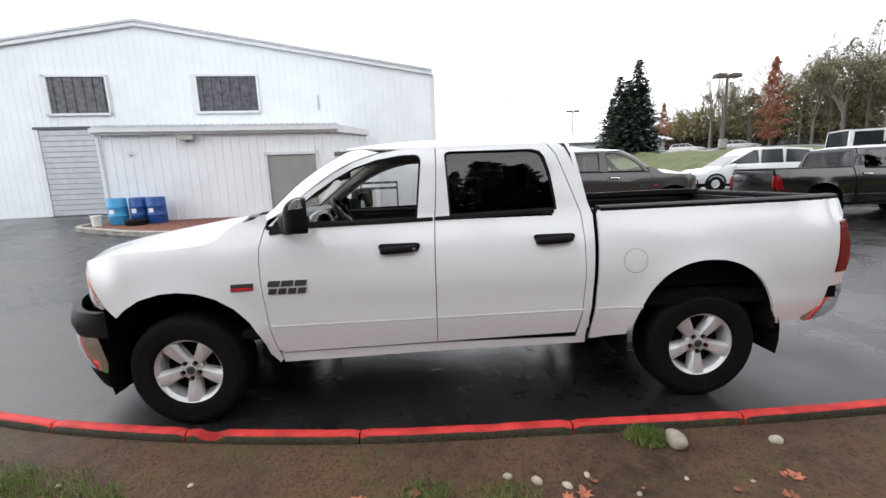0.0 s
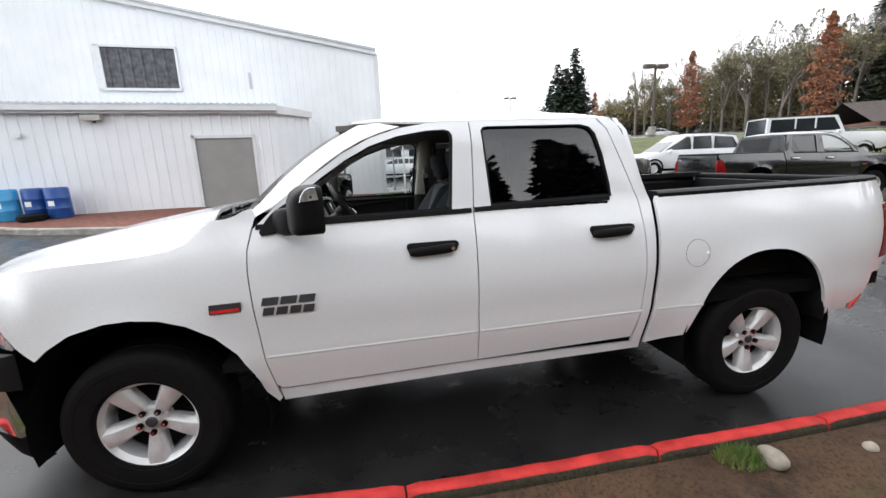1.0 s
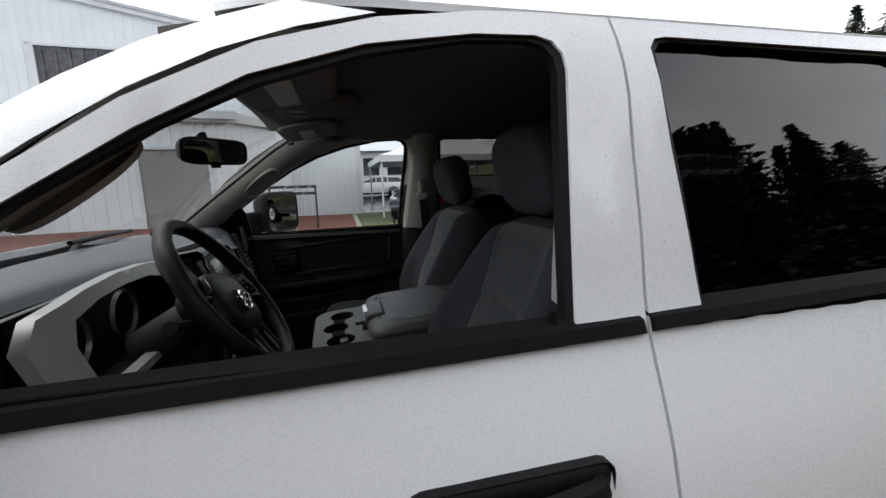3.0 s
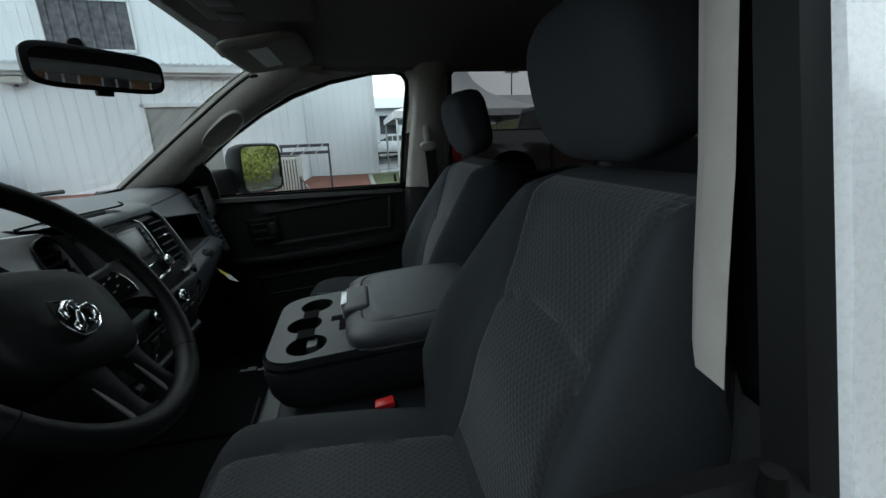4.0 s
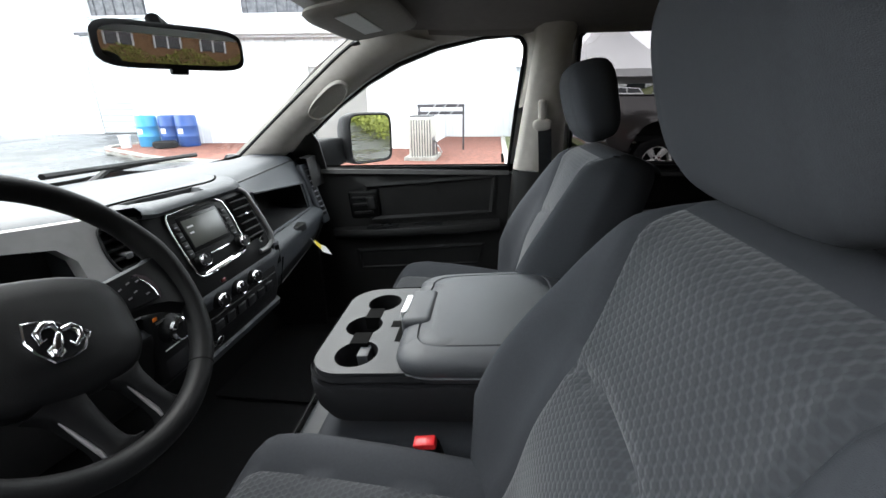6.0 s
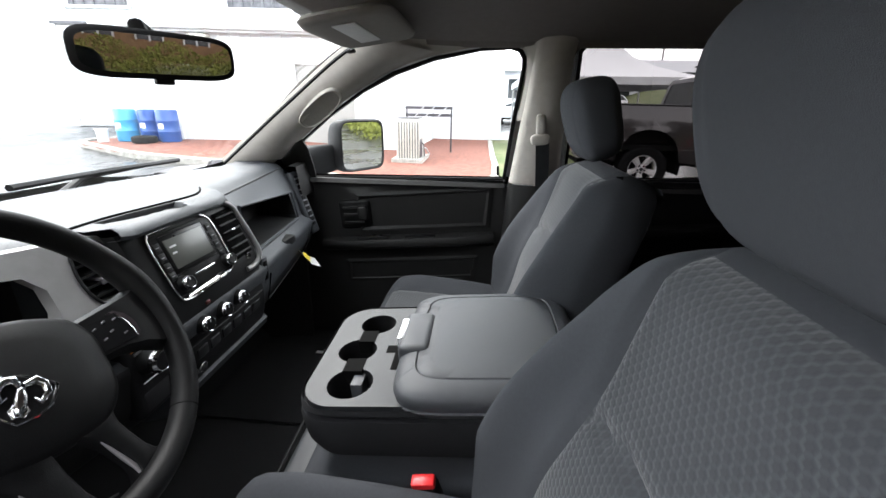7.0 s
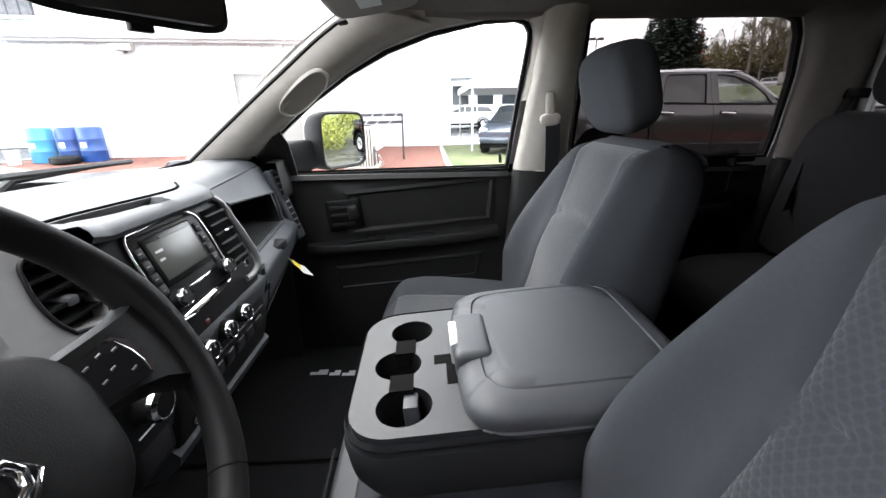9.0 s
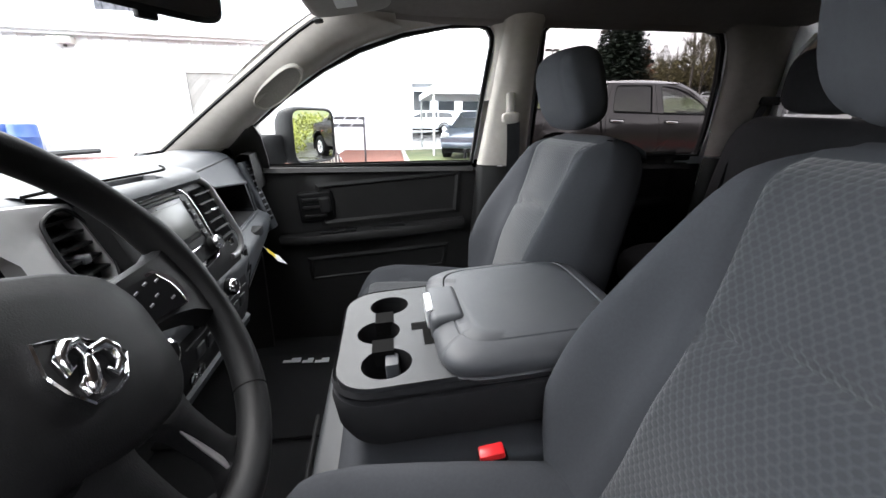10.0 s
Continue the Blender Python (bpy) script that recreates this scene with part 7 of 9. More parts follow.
def beam(f, x0, x1, o0, o1, z0, z1, bm=None):
    """Box on the wall's own axes; z may differ at the two ends, as pairs."""
    bm = bm or bmesh.new()
    a = z0 if isinstance(z0, tuple) else (z0, z0)
    b = z1 if isinstance(z1, tuple) else (z1, z1)
    v = [bm.verts.new(f(x, o, z)) for x, k in ((x0, 0), (x1, 1)) for o, z in ((o0, a[k]), (o1, a[k]), (o1, b[k]), (o0, b[k]))]
    for q in ((0, 1, 2, 3), (7, 6, 5, 4), (0, 4, 5, 1), (1, 5, 6, 2), (2, 6, 7, 3), (3, 7, 4, 0)):
        bm.faces.new([v[i] for i in q])
    return bm


def warehouse():
    t = thing("warehouse", "white ribbed metal warehouse with a low gable roof", "building")
    f = frame_of(18.55, 0.1)
    ridge, eaveR, eaveL = (-10.85, 8.36), (2.2, 6.25), (-23.9, 6.25)
    top = lambda x: float(np.interp(x, (eaveL[0], ridge[0], eaveR[0]), (eaveL[1], ridge[1], eaveR[1])))
    P = lambda n, bm, m, lab="", sm=20: part(n, bm, m, t, lab, sm)
    P("front_wall", corrugated(f, eaveL[0], eaveR[0], -0.6, top), SIDING, "white ribbed metal wall")
    back = lambda x, o, z: f(x, o, z)
    side_f = lambda xx: (lambda a, o, z: f(xx + o, -a, z))
    P("side_wall", corrugated(lambda a, o, z: f(2.2 + o, -a, z), 0, 24, -0.6, lambda c: 6.25), SIDING, "white ribbed metal wall")
    P("side_wall", beam(f, -23.95, -23.9, -24, 0, 0, 6.25), SIDING, "white metal wall")
    bm = bmesh.new()
    for (xa, za), (xb, zb) in ((eaveL, ridge), (ridge, eaveR)):
        q = [f(xa, 0.12, za + 0.05), f(xb, 0.12, zb + 0.05), f(xb, -24, zb + 0.05), f(xa, -24, za + 0.05)]
        bm.faces.new([bm.verts.new(p) for p in q])
    P("roof", bm, ROOFM, "grey metal roof sheet")
    for (xa, za), (xb, zb), nm in ((eaveL, ridge, "verge_trim"), (ridge, eaveR, "verge_trim")):
        P(nm, beam(f, xa, xb, 0.0, 0.14, (za - 0.18, zb - 0.18), (za + 0.07, zb + 0.07)), ROLLER, "white rake trim")
        P("verge_gutter", beam(f, xa, xb, 0.14, 0.19, (za - 0.01, zb - 0.01), (za + 0.10, zb + 0.10)), ROOFM, "grey rake flashing")
    P("downpipe", beam(f, 2.22, 2.30, 0.0, 0.08, -0.5, 6.1), ROLLER, "white downpipe")
    P("corner_trim", beam(f, 2.08, 2.24, 0.0, 0.045, -0.6, 6.2), ROLLER, "white corner trim")
    # high windows of corrugated sheet, set back in white frames
    for x0, x1 in ((-14.95, -12.36), (-8.82, -5.98)):
        w = P("high_window", corrugated(lambda x, o, z: f(x, o + 0.035, z), x0 + 0.05, x1 - 0.05, 4.50, lambda c: 6.08, 0.40, 0.05), PLASTSHEET, "dark corrugated translucent window")
        for q in ((x0 - 0.02, x0 + 0.20, 4.44, 6.14), (x1 - 0.06, x1 + 0.02, 4.44, 6.14), (x0 - 0.02, x1 + 0.02, 6.06, 6.14), (x0 - 0.02, x1 + 0.02, 4.42, 4.52)):
            part("window_frame", beam(f, q[0], q[1], 0.02, 0.11, q[2], q[3]), ROLLER, w, "white frame")
    # roller door
    rd = P("roller_door", beam(f, -15.45, -11.4, 0.032, 0.05, 0, 3.84), GREYDOOR, "pale grey sectional roller door")
    for k in range(16):
        part("door_slat", beam(f, -15.42, -11.43, 0.05, 0.075, 0.02 + k * 0.238, 0.02 + k * 0.238 + 0.205), ROLLDOOR, rd)
    P("door_jamb", beam(f, -15.62, -15.45, 0.03, 0.10, 0, 3.95), ROLLER, "white door jamb")
    P("door_head", beam(f, -15.62, -11.3, 0.03, 0.12, 3.84, 3.95), STEEL, "dark door head")
    P("wall_stain", beam(f, -3.36, -3.26, 0.03, 0.05, 4.52, 5.2), ROOFM, "grey vertical vent strip")
    return t


warehouse().location.z = 0.57


def annex():
    t = thing("annex", "low white metal lean-to with a flat roof edge", "building")
    f = frame_of(13.49, 0.1)
    P = lambda n, bm, m, lab="", sm=20: part(n, bm, m, t, lab, sm)
    P("front_wall", corrugated(f, -9.5, -4.14, 0.0, lambda c: 3.25, 0.30, 0.02), SIDING, "white ribbed metal wall")
    P("front_wall", corrugated(f, -2.38, -1.62, -0.35, lambda c: 3.2, 0.30, 0.02), SIDING, "white ribbed metal wall")
    P("front_wall", corrugated(lambda x, o, z: f(x, o, z), -4.14, -2.38, 2.34, lambda c: 3.22, 0.30, 0.02), SIDING, "white ribbed metal wall")
    # canted end wall
    p, q = Vector(f(-1.62, 0, 0)), Vector(f(-0.55, -0.95, 0))
    d = (q - p).normalized()
    nrm = Vector((d.y, -d.x, 0))
    L = (q - p).length
    P("canted_wall", corrugated(lambda x, o, z: tuple(p + d * x + nrm * o + Vector((0, 0, z))), 0, L, -0.4, lambda c: 3.18, 0.30, 0.02), SIDING, "white ribbed metal wall")
    P("end_wall", corrugated(lambda x, o, z: tuple(q + Vector((0.1 * o, 1.0, 0)).normalized() * x + Vector((o, 0, z))), 0, 3.9, -0.4, lambda c: 3.18, 0.30, 0.02), SIDING, "white ribbed metal wall")
    P("left_wall", beam(f, -9.55, -9.5, -5, 0.0, 0, 3.25), SIDING, "white metal wall")
    P("roof", beam(f, -9.7, -1.5, -5.0, 0.16, (3.36, 3.30), (3.44, 3.38)), ROOFM, "grey metal roof sheet")
    for k in range(44):
        P("roof_rib", beam(f, -9.6 + k * 0.185, -9.6 + k * 0.185 + 0.06, -0.3, 0.17, 3.42 - 0.0014 * k, 3.47 - 0.0014 * k), ROOFM)
    P("fascia", beam(f, -9.72, -1.5, 0.10, 0.16, (3.14, 3.08), (3.40, 3.34)), ROLLER, "white fascia board")
    P("gutter", beam(f, -9.74, -1.52, 0.16, 0.26, (3.22, 3.16), (3.36, 3.30)), ROLLER, "white gutter")
    r0, r1 = p + nrm * 0.12 - d * 0.1, q + nrm * 0.12 + d * 0.1
    bm = bmesh.new()
    vs = [bm.verts.new(v) for v in (r0 + Vector((0, 0, 3.08)), r1 + Vector((0, 0, 3.04)), r1 + Vector((0, 0, 3.24)), r0 + Vector((0, 0, 3.36)))]
    vb = [bm.verts.new(v.co - nrm * 0.9) for v in vs]
    bm.faces.new(vs)
    for i in range(4):
        bm.faces.new((vs[i], vb[i], vb[(i + 1) % 4], vs[(i + 1) % 4]))
    P("end_fascia", bm, ROLLER, "white fascia board")
    rd = P("roller_door", beam(f, -4.12, -2.40, -0.03, -0.01, 0.0, 2.32), GREYDOOR, "grey metal roll-up door")
    for k in range(10):
        part("door_slat", beam(f, -4.10, -2.42, -0.012, -0.004, 0.01 + k * 0.231, 0.01 + k * 0.231 + 0.221), GREYDOOR, rd)
    for a, b, z0, z1 in ((-4.22, -4.12, 0, 2.42), (-2.40, -2.30, 0, 2.42), (-4.22, -2.30, 2.32, 2.42)):
        P("door_frame", beam(f, a, b, -0.03, 0.05, z0, z1), ROLLER, "white door frame")
    P("downpipe", beam(f, -9.68, -9.58, 0.02, 0.10, 0.2, 3.2), ROLLER, "white downpipe")
    return t


annex().location.z = 0.385
FA = frame_of(13.49, 0.1)
lamp = thing("wall_lamp", "grey box floodlight on the white annex wall", "lamp")
lamp.location.z = 0.385
part("lamp_body", beam(FA, -7.0, -6.5, 0.02, 0.26, 2.92, 3.06), BEIGE, lamp)
part("lamp_lens", beam(FA, -6.96, -6.54, 0.05, 0.24, 2.905, 2.925), WHITEP, lamp, "pale lens")
part("lamp_arm", beam(FA, -6.78, -6.72, 0.0, 0.05, 2.85, 3.02), STEEL, lamp)
sensor = thing("wall_box", "small white junction box on the annex wall", "box")
sensor.location.z = 0.385
part("box_body", beam(FA, -8.75, -8.6, 0.02, 0.10, 2.45, 2.57), WHITEP, sensor)

# ---- bed with barrels, air conditioner and rack by the annex ----
bedk = smoothline([(-9.9, 12.6), (-10.15, 12.1), (-10.0, 11.5), (-9.3, 11.0), (-8.3, 10.45), (-7.2, 9.85), (-5.1, 9.2), (-3.0, 8.75), (-0.6, 8.45), (1.0, 8.4), (1.7, 8.9), (1.85, 10.2), (1.85, 13.0), (1.85, 18.4)], 80)
bm = bmesh.new()
cols = []
for x in np.linspace(-9.95, 1.85, 60):
    y0 = min(p[1] for p in bedk if abs(p[0] - x) < 0.35)
    y1 = 18.6 if x > -0.7 else 13.6 + 0.1 * x
    cols.append([bm.verts.new((x, y0 + (y1 - y0) * k / 8, 0.10 + lot(x, y0 + (y1 - y0) * k / 8))) for k in range(9)])
for p, q in zip(cols, cols[1:]):
    for k in range(8):
        bm.faces.new((p[k], q[k], q[k + 1], p[k + 1]))
tagged(finish("mulch_bed", bm, MULCH), "red-brown mulch bed beside the annex", "ground", kind="structure")
bm = bmesh.new()
rings = []
for i, (x, y) in enumerate(bedk):
    a, b = Vector(bedk[max(0, i - 1)]), Vector(bedk[min(len(bedk) - 1, i + 1)])
    d = (b - a).normalized()
    n = Vector((-d.y, d.x))
    rings.append([(x + n.x * o, y + n.y * o, z + lot(x, y)) for o, z in ((-0.08, -0.05), (-0.08, 0.13), (-0.06, 0.15), (0.06, 0.15), (0.08, 0.13), (0.08, 0.0))])
skin(rings, bm=bm)
tagged(finish("bed_kerb", bm, CONCRETE, smooth=30), "weathered concrete kerb round the mulch bed", "kerb", kind="structure")
bm = bmesh.new()
cols = [[bm.verts.new((1.95 + (2.2 + 0.16 * (y - 9)) * k / 6, y, 0.09 + lot(1.95 + (2.2 + 0.16 * (y - 9)) * k / 6, y))) for k in range(7)] for y in np.linspace(8.9, 19, 14)]
for p, q in zip(cols, cols[1:]):
    for k in range(6):
        bm.faces.new((p[k], p[k + 1], q[k + 1], q[k]))
tagged(finish("lawn_patch", bm, LAWN), "patchy lawn beside the mulch", "grass", kind="structure")


def barrel(at, mat, label, h=0.90, r=0.29):
    t = thing("barrel", label, "barrel", group="plastic barrels", at=at)
    part("drum", lathe([(0, 0.0), (r * 0.95, 0.0), (r, 0.03), (r, h * 0.31), (r * 1.035, h * 0.33), (r, h * 0.35), (r, h * 0.64), (r * 1.035, h * 0.66), (r, h * 0.68), (r, h * 0.93), (r * 0.96, h * 0.97), (r * 0.93, h), (r * 0.9, h * 0.985), (0, h * 0.985)], 36, "Z"), mat, t, "", 40)
    part("bung", cyl((r * 0.55, 0, h * 0.98), (r * 0.55, 0, h * 1.01), 0.035, n=14), mat, t)
    part("paper_label", sheet([[(-0.4, h * 0.42), (0.2, h * 0.42), (0.2, h * 0.58), (-0.4, h * 0.58)]], lambda a, c: (r * 1.004 * math.sin(a), -r * 1.004 * math.cos(a), c), (0, 0.002, 0), 0.1), PAPER, t, "torn white label")


barrel((-9.02, 12.05, 0.465), CYANBARREL, "light blue plastic barrel by the annex")
barrel((-8.38, 12.2, 0.465), BLUEBARREL, "dark blue plastic barrel by the annex")
barrel((-7.74, 12.1, 0.465), BLUEBARREL, "dark blue plastic barrel by the annex")
bk = thing("bucket", "white plastic bucket standing on the mulch", "bucket", at=(-9.5, 11.65, 0.45))
part("pail", lathe([(0, 0.0), (0.13, 0.0), (0.155, 0.34), (0.165, 0.35), (0.16, 0.37), (0.0, 0.37)], 28, "Z"), WHITEP, bk)
part("bail", tube([(-0.16, 0, 0.33), (-0.1, -0.14, 0.22), (0.1, -0.14, 0.22), (0.16, 0, 0.33)], 0.004, 6), STEEL, bk, "thin wire handle")
ot = thing("old_tyre", "old black tyre lying flat by the barrels", "tyre", at=(-8.2, 11.65, 0.45))
part("tyre_ring", lathe([(0.19, 0.02), (0.26, 0.0), (0.32, 0.03), (0.33, 0.1), (0.32, 0.17), (0.26, 0.2), (0.19, 0.18), (0.19, 0.02)], 36, "Z"), RUBBER, ot)

ac = thing("air_conditioner", "beige outdoor air-conditioning unit on a pad", "machine")
ac.matrix_basis = Matrix.Translation((-0.71, 11.1, 0.17)) @ Matrix.Diagonal((0.78, 1.3, 1.14, 1)) @ Matrix.Translation((0.62, -10.0, 0))
part("cabinet", box(-0.62, 0.16, 10.0, 10.75, 0.02, 0.97, 0.03, 2), BEIGE, ac)
part("coil", box(-0.585, 0.125, 9.992, 10.0, 0.07, 0.91), STEEL, ac, "dark coil behind the ribs")
for k in range(8):
    part("louvre", box(-0.585 + k * 0.0895, -0.530 + k * 0.0895, 9.970, 9.992, 0.07, 0.91, 0.004), BEIGE, ac)
part("side_panel", box(0.16, 0.168, 10.06, 10.42, 0.10, 0.52), STEEL, ac, "dark open service panel")
part("pipe", tube([(0.18, 10.2, 0.45), (0.26, 10.22, 0.40), (0.28, 10.25, 0.12)], 0.022, 8), STEEL, ac, "black coolant pipe")
part("pipe", tube([(0.18, 10.34, 0.32), (0.30, 10.4, 0.30), (0.34, 10.8, 0.10)], 0.018, 8), ROOFM, ac, "grey conduit")
part("top_grille", box(-0.58, 0.12, 10.04, 10.71, 0.97, 1.0, 0.01), STEEL, ac, "dark fan grille")
part("base_pad", box(-0.75, 0.30, 9.85, 10.9, -0.05, 0.10), CONCRETE, ac, "concrete pad")
pn = thing("pipe_rack", "light steel pipe rack behind the air conditioner", "rack")
pn.matrix_basis = Matrix.Translation((1.41, 0.29, 0.15)) @ Matrix.Diagonal((1.1, 1.1, 1.32, 1)) @ Matrix.Translation((-1.41, -0.29, 0))
for x in (-0.66, 0.60):
    part("rack_post", box(x, x + 0.05, 12.3, 12.34, 0.05, 1.08, 0.005), STEEL, pn)
for z in (0.86, 1.02):
    part("rack_rail", box(-0.68, 0.655, 12.28, 12.36, z, z + 0.07, 0.01), STEEL, pn)
for x in (-0.4, -0.1, 0.25):
    part("rack_brace", tube([(x, 12.27, 0.86), (x + 0.25, 12.27, 1.08)], 0.014, 6), ROOFM, pn, "pale steel brace")

# ---- tent ----
tn = thing("peaked_tent", "white high-peaked event tent", "tent")
rings = []
for f_, z in ((1.0, 2.35), (0.86, 2.52), (0.66, 2.78), (0.45, 3.15), (0.26, 3.7), (0.12, 4.4), (0.04, 5.0), (0.01, 5.25)):
    ring = []
    for k in range(48):
        a = 2 * math.pi * k / 48
        c, s_ = math.cos(a), math.sin(a)
        e = 1 / max(abs(c), abs(s_))
        e = 1 + (e - 1) * f_
        ring.append((5.9 + 3.05 * f_ * c * e, 18.9 + 3.05 * f_ * s_ * e, z))
    rings.append(ring)
tn.location.z = 0.3
part("canopy", skin(rings), TENTM, tn, "", 50)
r0 = rings[0]
part("valance", skin([r0 + r0[:1], [(x, y, 2.1) for x, y, z in r0 + r0[:1]]], closed=False), TENTM, tn, "white hanging valance", 50)
for dx, dy in ((-2.95, -2.95), (2.95, -2.95), (2.95, 2.95), (-2.95, 2.95)):
    part("tent_pole", cyl((5.9 + dx, 18.9 + dy, -0.1), (5.9 + dx, 18.9 + dy, 2.4), 0.04, n=12), WHITEP, tn)

# ---- far white building past the warehouse ----
fb = thing("office_building", "long white building with dark windows and a grey roof", "building")
fb.location.z = 1.45
part("wall", box(3.0, 30, 46, 56, 0, 3.6), SIDING, fb)
part("roof", skin([[(2.4, 45.2, 3.6), (2.4, 51, 5.2), (2.4, 56.8, 3.6)], [(30.6, 45.2, 3.6), (30.6, 51, 5.2), (30.6, 56.8, 3.6)]], closed=False), ROOFM, fb, "grey roof", None)
for k in range(10):
    w = part("window", box(4 + k * 2.6, 5.7 + k * 2.6, 45.93, 46.0, 1.0, 2.9), PANE, fb, "dark window")
    part("window_frame", box(3.95 + k * 2.6, 5.75 + k * 2.6, 45.9, 45.98, 2.86, 2.96), ROLLER, w)
    part("window_sill", box(3.95 + k * 2.6, 5.75 + k * 2.6, 45.85, 45.98, 0.92, 1.0), ROLLER, w)


# ---- other vehicles ----
def wagon(label, paint, at, rz, long=4.6, high=1.72, wide=1.85, kind="car", boxy=False):
    """A parked car: lofted body, glass house, wheels. Its front looks to +x of its own axes."""
    t = thing("parked_car", label, "car", group="parked cars")
    H, L, W = high, long, wide / 2
    if boxy:
        prof = [(-L / 2, 0.55, 0.95), (-L / 2 + 0.06, 0.45, 1.1), (-L * 0.25, 0.4, 1.12), (L * 0.12, 0.4, 1.12), (L * 0.18, 0.4, 1.12), (L * 0.44, 0.42, 1.08), (L / 2, 0.5, 0.95)]
        cab = [(-L / 2 + 0.04, 0.0), (-L / 2 + 0.08, 1.0), (-L * 0.2, 1.0), (L * 0.08, 1.0), (L * 0.15, 0.0)]
    else:
        prof = [(-L / 2, 0.55, 0.85), (-L / 2 + 0.1, 0.4, 1.0), (-L * 0.25, 0.33, 1.05), (L * 0.12, 0.33, 1.04), (L * 0.24, 0.33, 1.02), (L * 0.42, 0.36, 0.9), (L / 2, 0.5, 0.72)]
        cab = [(-L / 2 + 0.06, 0.0), (-L / 2 + 0.35, 0.85), (-L * 0.2, 1.0), (L * 0.02, 0.97), (L * 0.24, 0.0)]
    rings = []
    for i, (x, z0, z1) in enumerate(prof):
        w = W * (0.88 if i in (0, len(prof) - 1) else 1.0)
        rings.append([(x, -w * 0.94, z0), (x, -w, z0 + 0.15), (x, -w, (z0 + z1) / 2 + 0.1), (x, -w * 0.93, z1), (x, -w * 0.5, z1 + 0.03), (x, w * 0.5, z1 + 0.03), (x, w * 0.93, z1), (x, w, (z0 + z1) / 2 + 0.1), (x, w, z0 + 0.15), (x, w * 0.94, z0)])
    part("body", skin(rings), paint, t, "", 50)
    belt = 1.0 if not boxy else 1.1
    roofw = W * (0.86 if boxy else 0.72)
    rings = []
    for x, f_ in cab:
        z = belt + (H - belt) * f_
        w = W * 0.92 + (roofw - W * 0.92) * f_
        rings.append([(x, -w, z), (x, -w * 0.7, z + 0.025 * f_), (x, w * 0.7, z + 0.025 * f_), (x, w, z)])
    part("roof", skin(rings, closed=False), paint, t, "", 50)
    for s_ in (-1, 1):
        xs0 = [c[0] for c in cab]
        loop = [(cab[0][0], belt)] + [(x, belt + (H - belt) * f_) for x, f_ in cab[1:-1]] + [(cab[-1][0], belt)]
        wv = lambda z: W * 0.92 + (roofw - W * 0.92) * (z - belt) / (H - belt)
        c = np.mean(loop, axis=0)
        hole = [tuple(c + (np.array(p) - c) * np.array((0.90, 0.74))) for p in loop]
        part("side_frame", sheet([loop, hole], lambda a, q: (a, s_ * wv(q), q), (0, -s_ * 0.02, 0), 0.3), paint, t, "", 50)
        gl = part("side_window", sheet([hole], lambda a, q: (a, s_ * (wv(q) - 0.012), q), (0, -s_ * 0.004, 0), 0.5), PANE, t, "dark side glass", None)
        for u in (0.36, 0.64):
            x = hole[0][0] * (1 - u) + hole[-1][0] * u
            part("window_post", box(x - 0.03, x + 0.03, s_ * wv(belt) - s_ * 0.03, s_ * roofw + s_ * 0.002, belt + 0.02, H - 0.05), paint, t)
        for x in (-L * 0.31, L * 0.30):
            wl_ = lathe([(0.17, -0.1), (0.27, -0.11), (0.335, -0.08), (0.335, 0.08), (0.27, 0.11), (0.17, 0.1)], 28)
            ty = part("tyre", wl_, RUBBER, t, "black tyre", 40)
            ty.matrix_basis = Matrix.Translation((x, s_ * (W - 0.10), 0.335))
            rm = part("rim", lathe([(0, -0.09), (0.06, -0.09), (0.15, -0.07), (0.18, -0.1), (0.18, 0.1)], 20), ALLOY, ty, "alloy rim")
            if s_ > 0:
                rm.matrix_basis = Matrix.Rotation(math.pi, 4, "Z")
            part("arch", lathe([(0.33, -0.02), (0.40, -0.02), (0.40, 0.06), (0.33, 0.06)], 28), BLACK if boxy else TRIM, t, "dark arch").matrix_basis = Matrix.Translation((x, s_ * (W - 0.02), 0.36))
        part("head_lamp", superq((L / 2 - 0.07, s_ * W * 0.72, 0.80), 0.06, 0.14, 0.07), LENS, t, "clear head lamp")
        part("tail_lamp", superq((-L / 2 + 0.05, s_ * W * 0.80, 0.88), 0.05, 0.08, 0.13), REDLENS, t, "red tail lamp")
        part("door_mirror", superq((cab[-1][0] - 0.35, s_ * (W + 0.08), belt + 0.06), 0.06, 0.10, 0.07), paint, t)
    for a, b, nm in ((cab[-1], cab[-2], "windscreen"), (cab[0], cab[1], "rear_screen")):
        pa, pb = (a[0], belt), (b[0], belt + (H - belt) * b[1])
        o = 0.012 if nm == "windscreen" else -0.012
        part(nm, quad((pa[0] + o, -W * 0.82, pa[1] + 0.04), (pa[0] + o, W * 0.82, pa[1] + 0.04), (pb[0] + o, roofw * 0.9, pb[1] - 0.03 + 0.02), (pb[0] + o, -roofw * 0.9, pb[1] - 0.03 + 0.02)), PANE, t, "dark glass", None)
    part("underbody", box(-L / 2 + 0.2, L / 2 - 0.2, -W * 0.9, W * 0.9, 0.22, 0.42), DARK, t, "", None)
    part("front_bumper", box(L / 2 - 0.12, L / 2 + 0.03, -W * 0.85, W * 0.85, 0.38, 0.58, 0.04, 3), BLACK if boxy else paint, t)
    part("rear_bumper", box(-L / 2 - 0.03, -L / 2 + 0.12, -W * 0.85, W * 0.85, 0.40, 0.60, 0.04, 3), BLACK if boxy else paint, t)
    t.matrix_basis = pose(*at, 0, 0, rz)
    return t


